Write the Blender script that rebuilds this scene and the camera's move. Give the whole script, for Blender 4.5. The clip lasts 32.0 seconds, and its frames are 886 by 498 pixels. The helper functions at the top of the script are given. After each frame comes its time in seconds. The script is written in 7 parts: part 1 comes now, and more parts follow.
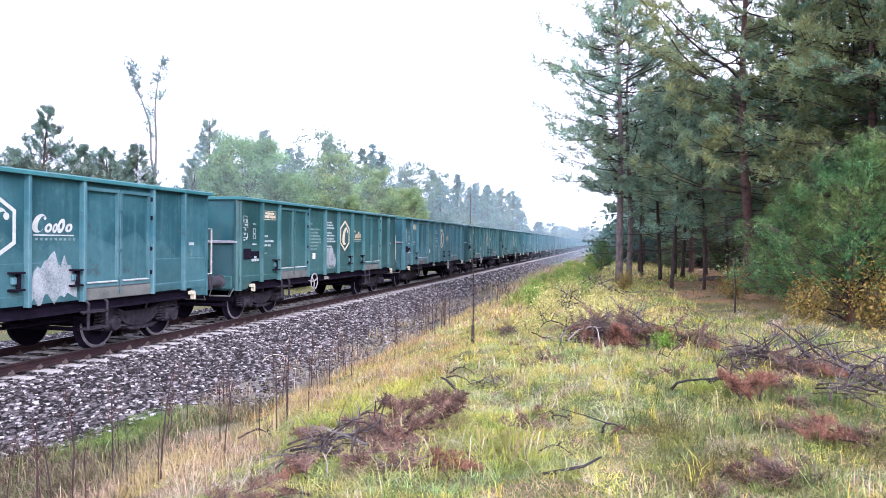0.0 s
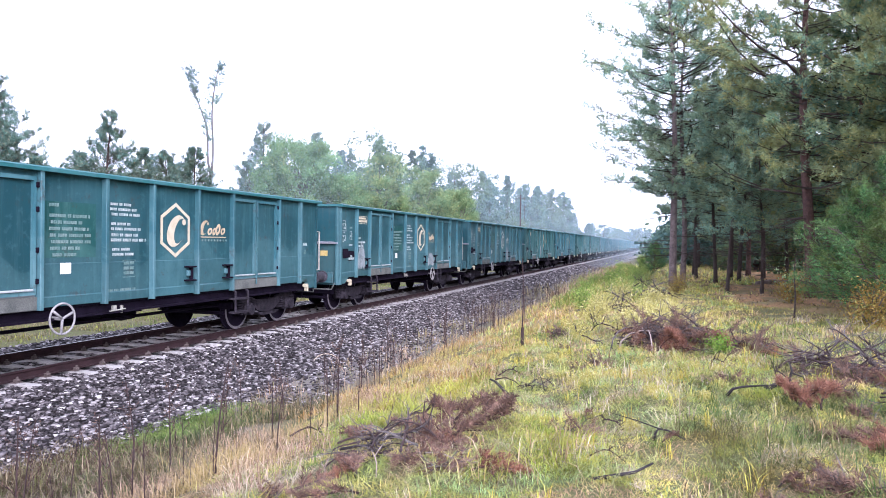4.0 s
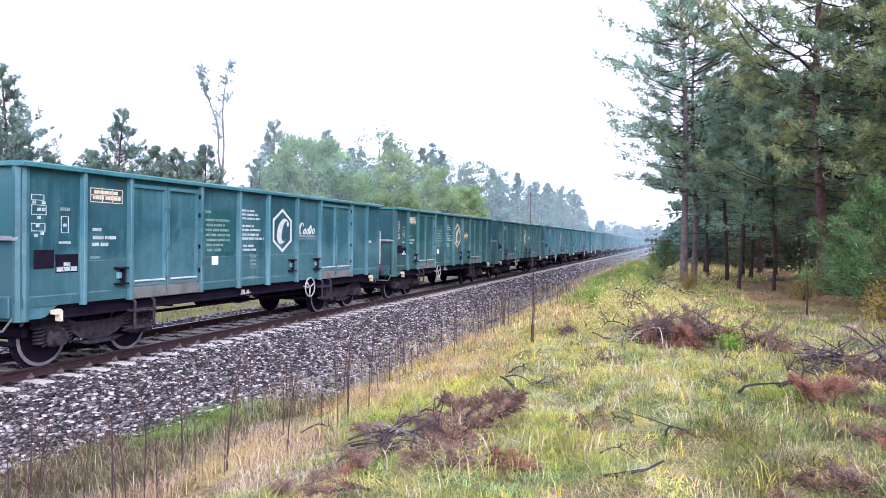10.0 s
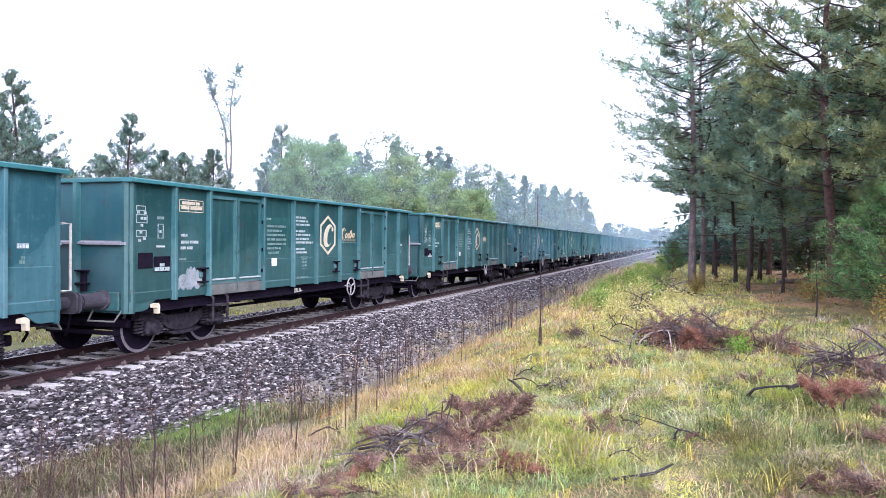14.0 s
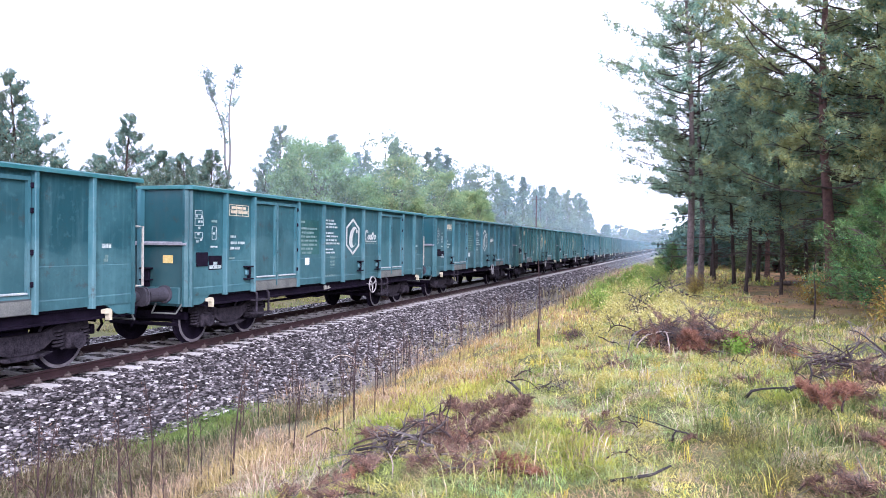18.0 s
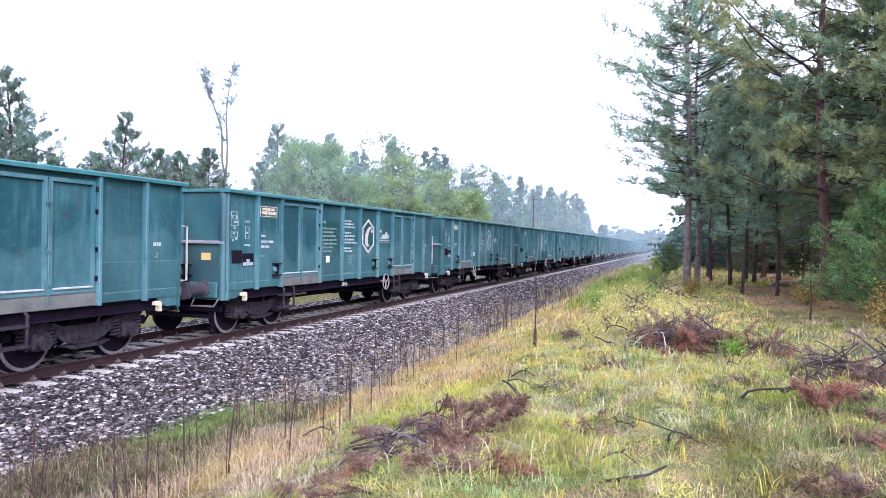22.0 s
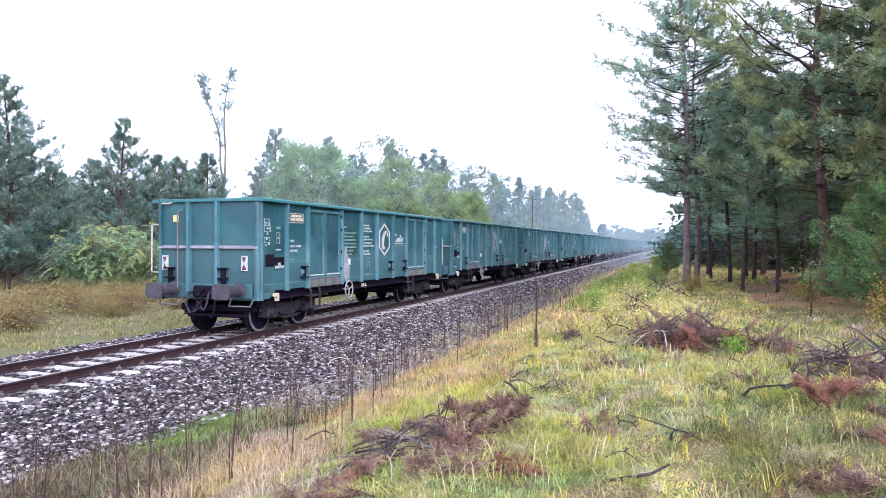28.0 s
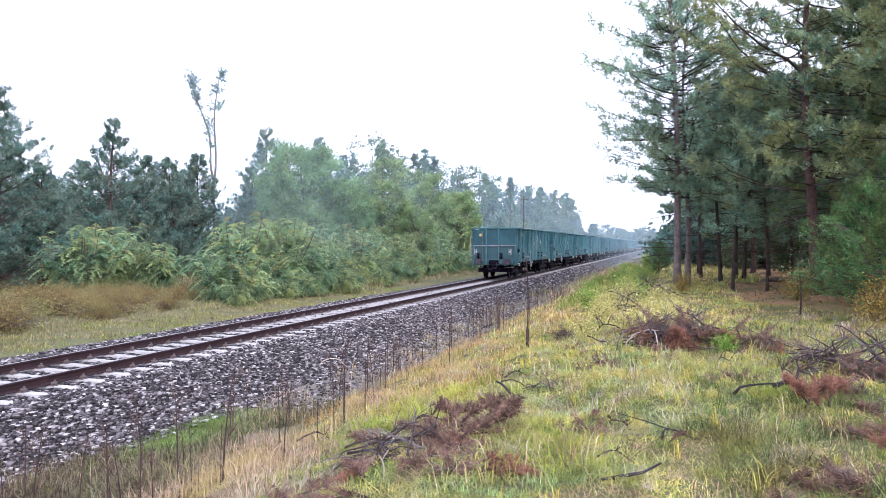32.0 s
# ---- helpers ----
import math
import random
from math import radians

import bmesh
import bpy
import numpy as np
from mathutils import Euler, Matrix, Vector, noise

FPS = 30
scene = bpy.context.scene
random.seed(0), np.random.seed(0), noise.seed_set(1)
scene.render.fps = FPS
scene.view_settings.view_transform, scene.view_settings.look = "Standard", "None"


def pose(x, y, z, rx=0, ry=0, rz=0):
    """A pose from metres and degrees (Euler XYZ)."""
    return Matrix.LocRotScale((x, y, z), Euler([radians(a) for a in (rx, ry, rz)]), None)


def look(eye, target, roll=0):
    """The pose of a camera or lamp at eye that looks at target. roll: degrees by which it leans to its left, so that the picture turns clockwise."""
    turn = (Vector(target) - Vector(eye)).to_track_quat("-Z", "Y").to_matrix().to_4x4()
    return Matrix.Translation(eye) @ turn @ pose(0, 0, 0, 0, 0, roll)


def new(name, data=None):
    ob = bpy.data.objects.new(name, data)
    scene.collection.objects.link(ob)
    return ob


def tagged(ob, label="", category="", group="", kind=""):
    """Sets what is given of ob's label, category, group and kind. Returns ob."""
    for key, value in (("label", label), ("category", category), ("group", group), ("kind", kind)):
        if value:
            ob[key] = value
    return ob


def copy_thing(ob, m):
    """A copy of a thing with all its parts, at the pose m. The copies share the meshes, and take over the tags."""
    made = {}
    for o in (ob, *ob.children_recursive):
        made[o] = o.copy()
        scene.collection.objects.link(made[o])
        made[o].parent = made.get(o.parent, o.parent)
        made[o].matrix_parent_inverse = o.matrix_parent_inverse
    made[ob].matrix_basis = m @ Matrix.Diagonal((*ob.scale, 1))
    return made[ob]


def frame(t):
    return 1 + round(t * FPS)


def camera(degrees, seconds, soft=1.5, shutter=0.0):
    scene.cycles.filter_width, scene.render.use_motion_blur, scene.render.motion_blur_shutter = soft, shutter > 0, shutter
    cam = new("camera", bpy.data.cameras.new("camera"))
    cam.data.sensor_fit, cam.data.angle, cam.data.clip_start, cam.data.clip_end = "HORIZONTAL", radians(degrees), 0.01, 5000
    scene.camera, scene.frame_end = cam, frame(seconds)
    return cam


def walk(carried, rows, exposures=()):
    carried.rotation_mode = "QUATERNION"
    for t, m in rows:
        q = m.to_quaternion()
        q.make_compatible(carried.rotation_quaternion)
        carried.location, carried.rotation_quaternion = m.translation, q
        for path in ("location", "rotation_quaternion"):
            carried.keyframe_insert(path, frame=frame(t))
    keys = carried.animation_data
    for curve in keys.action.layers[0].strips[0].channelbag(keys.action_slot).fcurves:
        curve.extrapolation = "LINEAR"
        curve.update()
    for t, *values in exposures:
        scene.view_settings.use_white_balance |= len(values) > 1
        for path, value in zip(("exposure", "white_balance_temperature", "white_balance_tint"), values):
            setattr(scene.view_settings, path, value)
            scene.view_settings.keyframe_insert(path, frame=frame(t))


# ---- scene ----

# ---- camera: stands on the bank beside the line, held by hand ----
EYE = Vector((10.2, 0.0, 2.07))
cam = camera(64.2, 32.0, 0.9)


def aim(yaw, pitch, roll):
    a, b = radians(yaw), radians(pitch)
    way = Vector((-math.sin(a) * math.cos(b), math.cos(a) * math.cos(b), math.sin(b)))
    return look(EYE, EYE + way, roll)


# seconds, turn to the left of the line, tilt, lean
walk(cam, [(t, aim(yaw, pitch, roll)) for t, yaw, pitch, roll in (
    (0.00, 13.44, -0.64, 0.64), (0.50, 13.96, -0.62, 0.79), (1.00, 14.87, -0.65, 0.87), (1.50, 15.78, -0.75, 0.91),
    (2.00, 16.53, -0.79, 0.91), (2.50, 16.85, -0.66, 1.00), (3.00, 17.11, -0.57, 0.85), (3.50, 17.35, -0.60, 0.86),
    (5.50, 17.56, -0.51, 0.82), (6.00, 17.50, -0.56, 0.87), (6.50, 17.62, -0.55, 0.94), (7.00, 17.76, -0.58, 1.02),
    (7.50, 17.96, -0.70, 1.08), (8.00, 18.05, -0.75, 0.90), (8.50, 18.14, -0.79, 0.89), (9.00, 18.15, -0.76, 0.65),
    (9.50, 18.19, -0.74, 0.50), (10.00, 18.26, -0.82, 0.77), (10.50, 18.27, -0.81, 0.95), (11.00, 18.33, -0.80, 0.99),
    (11.50, 18.40, -0.82, 0.97), (12.00, 18.44, -0.87, 0.76), (12.50, 18.49, -0.86, 0.82), (13.00, 18.51, -0.74, 0.88),
    (13.50, 18.67, -0.64, 0.71), (14.00, 18.85, -0.58, 0.58), (14.50, 18.80, -0.57, 0.75), (16.50, 18.48, -0.51, 0.81),
    (17.00, 18.52, -0.52, 0.73), (17.50, 18.65, -0.53, 0.75), (18.00, 18.73, -0.49, 0.72), (18.50, 18.77, -0.45, 0.63),
    (19.00, 18.80, -0.46, 0.82), (19.50, 18.70, -0.51, 1.03), (20.00, 18.65, -0.52, 1.00), (20.50, 18.58, -0.62, 1.03),
    (21.00, 18.54, -0.62, 0.83), (21.50, 18.42, -0.58, 0.90), (22.00, 18.49, -0.53, 1.00), (22.50, 18.54, -0.53, 1.01),
    (23.00, 18.54, -0.54, 0.85), (23.50, 18.60, -0.59, 0.71), (24.00, 18.58, -0.60, 0.70), (24.50, 18.77, -0.50, 0.58),
    (25.00, 18.83, -0.52, 0.63), (25.50, 18.60, -0.46, 0.69), (27.50, 18.91, -0.33, 0.32), (28.00, 18.46, -0.38, 0.12),
    (28.50, 18.25, -0.45, 0.21), (29.00, 18.04, -0.41, 0.09), (29.50, 17.82, -0.42, 0.09), (30.00, 17.72, -0.44, 0.05),
    (30.50, 17.64, -0.44, 0.06), (31.00, 17.68, -0.41, -0.02), (31.50, 17.63, -0.42, 0.13), (32.00, 17.77, -0.36, -0.08),
)], exposures=[(0.0, 1.06, 5980, 25), (2.0, 1.01, 5960, 25), (25.0, 1.01, 5960, 25), (29.0, 0.87, 6010, 23), (30.5, 0.77, 6030, 21), (32.0, 0.73, 6030, 21)])

# ---- sky and sun: thin bright overcast ----
world = bpy.data.worlds.new("overcast_sky")
scene.world = world
world.use_nodes = True
wn = world.node_tree.nodes
wl = world.node_tree.links
wn.clear()
sky = wn.new("ShaderNodeTexSky")
sky.sky_type = "NISHITA"
sky.sun_disc = False
sky.sun_elevation = radians(28)
sky.sun_rotation = radians(139)
sky.air_density, sky.dust_density, sky.ozone_density = 1.0, 6.0, 1.0
grey = wn.new("ShaderNodeHueSaturation")
grey.inputs["Saturation"].default_value = 0.12
wl.new(sky.outputs[0], grey.inputs["Color"])
cloud = wn.new("ShaderNodeMixRGB")
cloud.inputs[0].default_value = 0.8
cloud.inputs[2].default_value = (9.7, 10.5, 12.1, 1)
wl.new(grey.outputs[0], cloud.inputs[1])
back = wn.new("ShaderNodeBackground")
back.inputs[1].default_value = 0.13
wl.new(cloud.outputs[0], back.inputs[0])
wout = wn.new("ShaderNodeOutputWorld")
wl.new(back.outputs[0], wout.inputs[0])

sun_data = bpy.data.lights.new("sun", "SUN")
sun_data.energy, sun_data.angle, sun_data.color = 2.6, radians(40), (1.0, 0.98, 0.96)
sun = new("sun", sun_data)
sun.matrix_world = look((40, -34, 33), (0, 12, 0))


# ---- materials ----
def shade(name, base, rough=0.8, metal=0.0, spec=0.5):
    m = bpy.data.materials.new(name)
    m.use_nodes = True
    b = m.node_tree.nodes["Principled BSDF"]
    b.inputs["Base Color"].default_value = (*base, 1)
    b.inputs["Roughness"].default_value = rough
    b.inputs["Metallic"].default_value = metal
    b.inputs["Specular IOR Level"].default_value = spec
    return m, m.node_tree.nodes, m.node_tree.links, b


def noise_node(n, l, scale, detail=4.0, rough=0.55, space="Object", vec=None):
    t = n.new("ShaderNodeTexNoise")
    t.inputs["Scale"].default_value, t.inputs["Detail"].default_value, t.inputs["Roughness"].default_value = scale, detail, rough
    if vec is None:
        c = n.new("ShaderNodeTexCoord")
        vec = c.outputs[space]
    l.new(vec, t.inputs["Vector"])
    return t.outputs[0]


def ramp(n, l, fac, stops):
    r = n.new("ShaderNodeValToRGB")
    e = r.color_ramp.elements
    while len(e) < len(stops):
        e.new(0.5)
    for el, (p, c) in zip(e, stops):
        el.position, el.color = p, (*c, 1)
    l.new(fac, r.inputs[0])
    return r.outputs[0]


def mix(n, l, fac, a, b, mode="MIX"):
    m = n.new("ShaderNodeMixRGB")
    m.blend_type = mode
    for i, v in ((0, fac), (1, a), (2, b)):
        if isinstance(v, (int, float)):
            m.inputs[i].default_value = v
        elif isinstance(v, tuple):
            m.inputs[i].default_value = (*v, 1)
        else:
            l.new(v, m.inputs[i])
    return m.outputs[0]


def bump(n, l, b, height, strength=0.4, distance=0.02):
    k = n.new("ShaderNodeBump")
    k.inputs["Strength"].default_value, k.inputs["Distance"].default_value = strength, distance
    l.new(height, k.inputs["Height"])
    l.new(k.outputs[0], b.inputs["Normal"])


def mottled(name, a, b2, scale=6.0, rough=0.85, metal=0.0, fine=40.0, relief=0.3, dist=0.01, spec=0.4, space="Object"):
    """Two tones mixed by a coarse and a fine noise, with fine relief."""
    m, n, l, b = shade(name, a, rough, metal, spec)
    big = noise_node(n, l, scale, space=space)
    small = noise_node(n, l, fine, space=space)
    f = mix(n, l, 0.45, big, small)
    l.new(ramp(n, l, f, [(0.35, a), (0.65, b2)]), b.inputs["Base Color"])
    bump(n, l, b, small, relief, dist)
    return m


def by_island(name, stops, rough=0.7, patch=None, scale=0.5, trans=0.0, clump=0.0):
    """Leaves and blades: tone by island, and a slow drift of tone over the ground."""
    m, n, l, b = shade(name, stops[0][1], rough, 0.0, 0.25)
    g = n.new("ShaderNodeNewGeometry")
    col = ramp(n, l, g.outputs["Random Per Island"], stops)
    if patch:
        f = noise_node(n, l, scale, 3.0)
        col = mix(n, l, ramp(n, l, f, [(0.42, (0, 0, 0)), (0.6, (1, 1, 1))]), col, mix(n, l, 0.6, col, patch))
    if clump:
        k = n.new("ShaderNodeMapRange")
        k.inputs[1].default_value, k.inputs[2].default_value = 0.32, 0.68
        k.inputs[3].default_value, k.inputs[4].default_value = 0.55, 1.5
        l.new(noise_node(n, l, clump, 2.0), k.inputs[0])
        h = n.new("ShaderNodeHueSaturation")
        l.new(k.outputs[0], h.inputs["Value"])
        l.new(col, h.inputs["Color"])
        col = h.outputs[0]
    l.new(col, b.inputs["Base Color"])
    if trans:
        t = n.new("ShaderNodeBsdfTranslucent")
        l.new(col, t.inputs[0])
        s = n.new("ShaderNodeMixShader")
        s.inputs[0].default_value = trans
        l.new(b.outputs[0], s.inputs[1])
        l.new(t.outputs[0], s.inputs[2])
        l.new(s.outputs[0], n["Material Output"].inputs[0])
    return m


def wagon_paint(name, base, worn, dust):
    """Faded green paint: cloudy worn patches, dust from below, rust freckles."""
    m, n, l, b = shade(name, base, 0.42, 0.0, 0.36)
    c = n.new("ShaderNodeTexCoord")
    info = n.new("ShaderNodeObjectInfo")
    shift = n.new("ShaderNodeVectorMath")
    l.new(c.outputs["Object"], shift.inputs[0])
    comb = n.new("ShaderNodeCombineXYZ")
    mul = n.new("ShaderNodeMath")
    mul.operation = "MULTIPLY"
    mul.inputs[1].default_value = 37.0
    l.new(info.outputs["Random"], mul.inputs[0])
    l.new(mul.outputs[0], comb.inputs[1])
    l.new(comb.outputs[0], shift.inputs[1])
    v = shift.outputs[0]
    cloudy = noise_node(n, l, 0.9, 3.0, 0.5, vec=v)
    streak_map = n.new("ShaderNodeMapping")
    streak_map.inputs["Scale"].default_value = (9.0, 9.0, 0.7)
    l.new(v, streak_map.inputs[0])
    streak = noise_node(n, l, 1.0, 4.0, 0.6, vec=streak_map.outputs[0])
    fine = noise_node(n, l, 55.0, 3.0, 0.6, vec=v)
    col = mix(n, l, ramp(n, l, cloudy, [(0.46, (0, 0, 0)), (0.62, (0.6, 0.6, 0.6))]), base, worn)
    col = mix(n, l, ramp(n, l, streak, [(0.50, (0, 0, 0)), (0.74, (0.42, 0.42, 0.42))]), col, dust)
    # a haze of pale dust on the lower half, with a scalloped upper edge
    sep = n.new("ShaderNodeSeparateXYZ")
    l.new(c.outputs["Object"], sep.inputs[0])
    wave = noise_node(n, l, 0.95, 1.5, 0.45, vec=v)
    edge = n.new("ShaderNodeMath")
    edge.operation = "MULTIPLY_ADD"
    edge.inputs[1].default_value, edge.inputs[2].default_value = 1.9, 1.08
    l.new(wave, edge.inputs[0])
    gap = n.new("ShaderNodeMath")
    gap.operation = "SUBTRACT"
    l.new(edge.outputs[0], gap.inputs[0])
    l.new(sep.outputs[2], gap.inputs[1])
    low = ramp(n, l, gap.outputs[0], [(0.0, (0, 0, 0)), (0.05, (0.22, 0.22, 0.22)), (0.3, (0.36, 0.36, 0.36)), (0.9, (0.28, 0.28, 0.28))])
    col = mix(n, l, low, col, dust)
    tone = n.new("ShaderNodeHueSaturation")
    tone.inputs["Saturation"].default_value = 0.95
    val = n.new("ShaderNodeMapRange")
    val.inputs[3].default_value, val.inputs[4].default_value = 0.86, 1.14
    l.new(info.outputs["Random"], val.inputs[0])
    l.new(val.outputs[0], tone.inputs["Value"])
    l.new(col, tone.inputs["Color"])
    col = mix(n, l, ramp(n, l, fine, [(0.66, (0, 0, 0)), (0.74, (0.7, 0.7, 0.7))]), tone.outputs[0], (0.06, 0.03, 0.02))
    # blotchy wear at the size of a hand
    smut = noise_node(n, l, 6.5, 5.0, 0.68, vec=v)
    col = mix(n, l, ramp(n, l, smut, [(0.52, (0, 0, 0)), (0.66, (0.38, 0.38, 0.38))]), col, base)
    col = mix(n, l, ramp(n, l, smut, [(0.34, (0.26, 0.26, 0.26)), (0.45, (0, 0, 0))]), col, dust)
    # rusty grime in ragged blotches
    rust = noise_node(n, l, 3.2, 6.0, 0.72, vec=v)
    col = mix(n, l, ramp(n, l, rust, [(0.595, (0, 0, 0)), (0.70, (0.65, 0.65, 0.65))]), col, (0.045, 0.032, 0.028))
    l.new(col, b.inputs["Base Color"])
    l.new(ramp(n, l, cloudy, [(0.4, (0.32, 0.32, 0.32)), (0.6, (0.55, 0.55, 0.55))]), b.inputs["Roughness"])
    bump(n, l, b, cloudy, 0.25, 0.03)
    return m


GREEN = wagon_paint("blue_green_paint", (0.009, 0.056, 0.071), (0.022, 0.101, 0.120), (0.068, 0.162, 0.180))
# stake and frame paints: lightened copies, with the light they catch in the colour
GREEN_LIT = wagon_paint("blue_green_lit_paint", (0.028, 0.110, 0.136), (0.058, 0.165, 0.190), (0.115, 0.21, 0.232))
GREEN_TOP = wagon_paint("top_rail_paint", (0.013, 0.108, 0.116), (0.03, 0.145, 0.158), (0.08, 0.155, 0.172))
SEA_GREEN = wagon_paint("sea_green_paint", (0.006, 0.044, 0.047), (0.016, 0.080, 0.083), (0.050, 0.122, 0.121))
SEA_GREEN_LIT = wagon_paint("sea_green_lit_paint", (0.022, 0.095, 0.104), (0.048, 0.145, 0.154), (0.098, 0.19, 0.194))
GREEN_PATCH = wagon_paint("touch_up_paint", (0.005, 0.056, 0.055), (0.015, 0.092, 0.088), (0.062, 0.165, 0.158))
END_PAINT = wagon_paint("dirty_end_paint", (0.009, 0.060, 0.075), (0.022, 0.112, 0.122), (0.048, 0.072, 0.078))
BELT = mottled("dusty_belt_paint", (0.11, 0.115, 0.135), (0.27, 0.27, 0.30), 5.0, 0.85, 0.0, 50.0)
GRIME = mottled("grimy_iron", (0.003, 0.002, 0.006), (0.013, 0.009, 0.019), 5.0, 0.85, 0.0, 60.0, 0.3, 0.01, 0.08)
PURPLE_DUST = mottled("dusty_buffer_iron", (0.018, 0.016, 0.023), (0.062, 0.057, 0.074), 4.0, 0.8, 0.0, 50.0)
DUSTY = mottled("dusty_iron", (0.055, 0.062, 0.060), (0.15, 0.155, 0.145), 3.0, 0.9, 0.0, 50.0)
TREAD = mottled("worn_steel", (0.10, 0.09, 0.105), (0.22, 0.20, 0.225), 6.0, 0.6, 0.3, 60.0)
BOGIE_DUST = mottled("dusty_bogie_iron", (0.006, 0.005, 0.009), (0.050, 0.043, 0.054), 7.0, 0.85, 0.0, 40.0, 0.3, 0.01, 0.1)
WHEEL_PAINT = mottled("handwheel_paint", (0.17, 0.165, 0.175), (0.34, 0.325, 0.33), 8.0, 0.7)
RAIL_TOP = mottled("rail_steel", (0.20, 0.185, 0.20), (0.34, 0.32, 0.33), 4.0, 0.4, 0.8, 60.0)
RAIL_RUST = mottled("rail_rust", (0.013, 0.005, 0.007), (0.036, 0.014, 0.017), 4.0, 0.9, 0.0, 70.0)
CONCRETE = mottled("sleeper_concrete", (0.24, 0.225, 0.23), (0.50, 0.48, 0.475), 5.0, 0.9, 0.0, 60.0)
WHITE = mottled("white_marking", (0.12, 0.19, 0.19), (0.46, 0.50, 0.50), 14.0, 0.6, 0.0, 60.0, 0.05)
EMBLEM_WHITE = mottled("white_emblem", (0.31, 0.33, 0.32), (0.48, 0.49, 0.46), 8.0, 0.6, 0.0, 60.0, 0.05)
OCHRE = mottled("ochre_marking", (0.34, 0.25, 0.15), (0.50, 0.42, 0.29), 8.0, 0.6, 0.0, 60.0, 0.05)
CREAM = mottled("cream_marking", (0.42, 0.36, 0.25), (0.54, 0.49, 0.38), 8.0, 0.6, 0.0, 60.0, 0.05)
CARD = mottled("white_card", (0.55, 0.56, 0.56), (0.72, 0.73, 0.73), 12.0, 0.6)
# dust on the door ledge, made paler to paint in its bright highlight
LEDGE_HIGHLIGHT = mottled("dusty_ledge_highlight", (0.20, 0.24, 0.25), (0.40, 0.43, 0.43), 6.0, 0.8)
RAIL_PALE = mottled("pale_handrail_paint", (0.20, 0.20, 0.19), (0.42, 0.40, 0.35), 7.0, 0.6)
PALE = mottled("faded_marking", (0.06, 0.13, 0.125), (0.19, 0.26, 0.25), 9.0, 0.6, 0.0, 60.0, 0.05)


def meadow(name, value_lo, value_hi):
    """Grass whose tone drifts over the ground from fresh green through straw to a pinkish brown; each blade lighter or darker."""
    m, n, l, b = shade(name, (0.3, 0.3, 0.12), 0.7, 0.0, 0.25)
    g = n.new("ShaderNodeNewGeometry")
    f = mix(n, l, 0.45, noise_node(n, l, 0.75, 3.0), noise_node(n, l, 4.2, 3.0))
    col = ramp(n, l, f, [(0.34, (0.20, 0.29, 0.105)), (0.42, (0.37, 0.41, 0.115)), (0.50, (0.58, 0.52, 0.13)), (0.58, (0.58, 0.46, 0.21)), (0.66, (0.44, 0.29, 0.17))])
    # soft blue-green cushions and lighter or darker clumps among the rest
    cool = ramp(n, l, noise_node(n, l, 1.6, 2.0), [(0.54, (0, 0, 0)), (0.60, (0.75, 0.75, 0.75))])
    col = mix(n, l, cool, col, (0.27, 0.41, 0.185))
    brown = ramp(n, l, noise_node(n, l, 2.3, 3.0), [(0.525, (0, 0, 0)), (0.60, (0.8, 0.8, 0.8))])
    col = mix(n, l, brown, col, (0.43, 0.28, 0.205))
    lump = n.new("ShaderNodeMapRange")
    lump.inputs[1].default_value, lump.inputs[2].default_value, lump.inputs[3].default_value, lump.inputs[4].default_value = 0.34, 0.66, 0.62, 1.4
    l.new(noise_node(n, l, 5.5, 2.0), lump.inputs[0])
    tone = n.new("ShaderNodeHueSaturation")
    l.new(lump.outputs[0], tone.inputs["Value"])
    l.new(col, tone.inputs["Color"])
    col = tone.outputs[0]
    k = n.new("ShaderNodeMapRange")
    k.inputs[3].default_value, k.inputs[4].default_value = value_lo, value_hi
    l.new(g.outputs["Random Per Island"], k.inputs[0])
    h = n.new("ShaderNodeHueSaturation")
    l.new(k.outputs[0], h.inputs["Value"])
    l.new(col, h.inputs["Color"])
    l.new(h.outputs[0], b.inputs["Base Color"])
    t = n.new("ShaderNodeBsdfTranslucent")
    l.new(h.outputs[0], t.inputs[0])
    x = n.new("ShaderNodeMixShader")
    x.inputs[0].default_value = 0.45
    l.new(b.outputs[0], x.inputs[1])
    l.new(t.outputs[0], x.inputs[2])
    l.new(x.outputs[0], n["Material Output"].inputs[0])
    return m


# ---- mesh helpers ----
def bm_box(bm, lo, hi, bevel=0.0):
    vs = [bm.verts.new((x, y, z)) for x in (lo[0], hi[0]) for y in (lo[1], hi[1]) for z in (lo[2], hi[2])]
    fs = [bm.faces.new([vs[i] for i in q]) for q in ((0, 1, 3, 2), (4, 6, 7, 5), (0, 4, 5, 1), (2, 3, 7, 6), (0, 2, 6, 4), (1, 5, 7, 3))]
    if bevel:
        bmesh.ops.bevel(bm, geom=list({e for f in fs for e in f.edges}), offset=bevel, segments=1, affect="EDGES")
    return bm


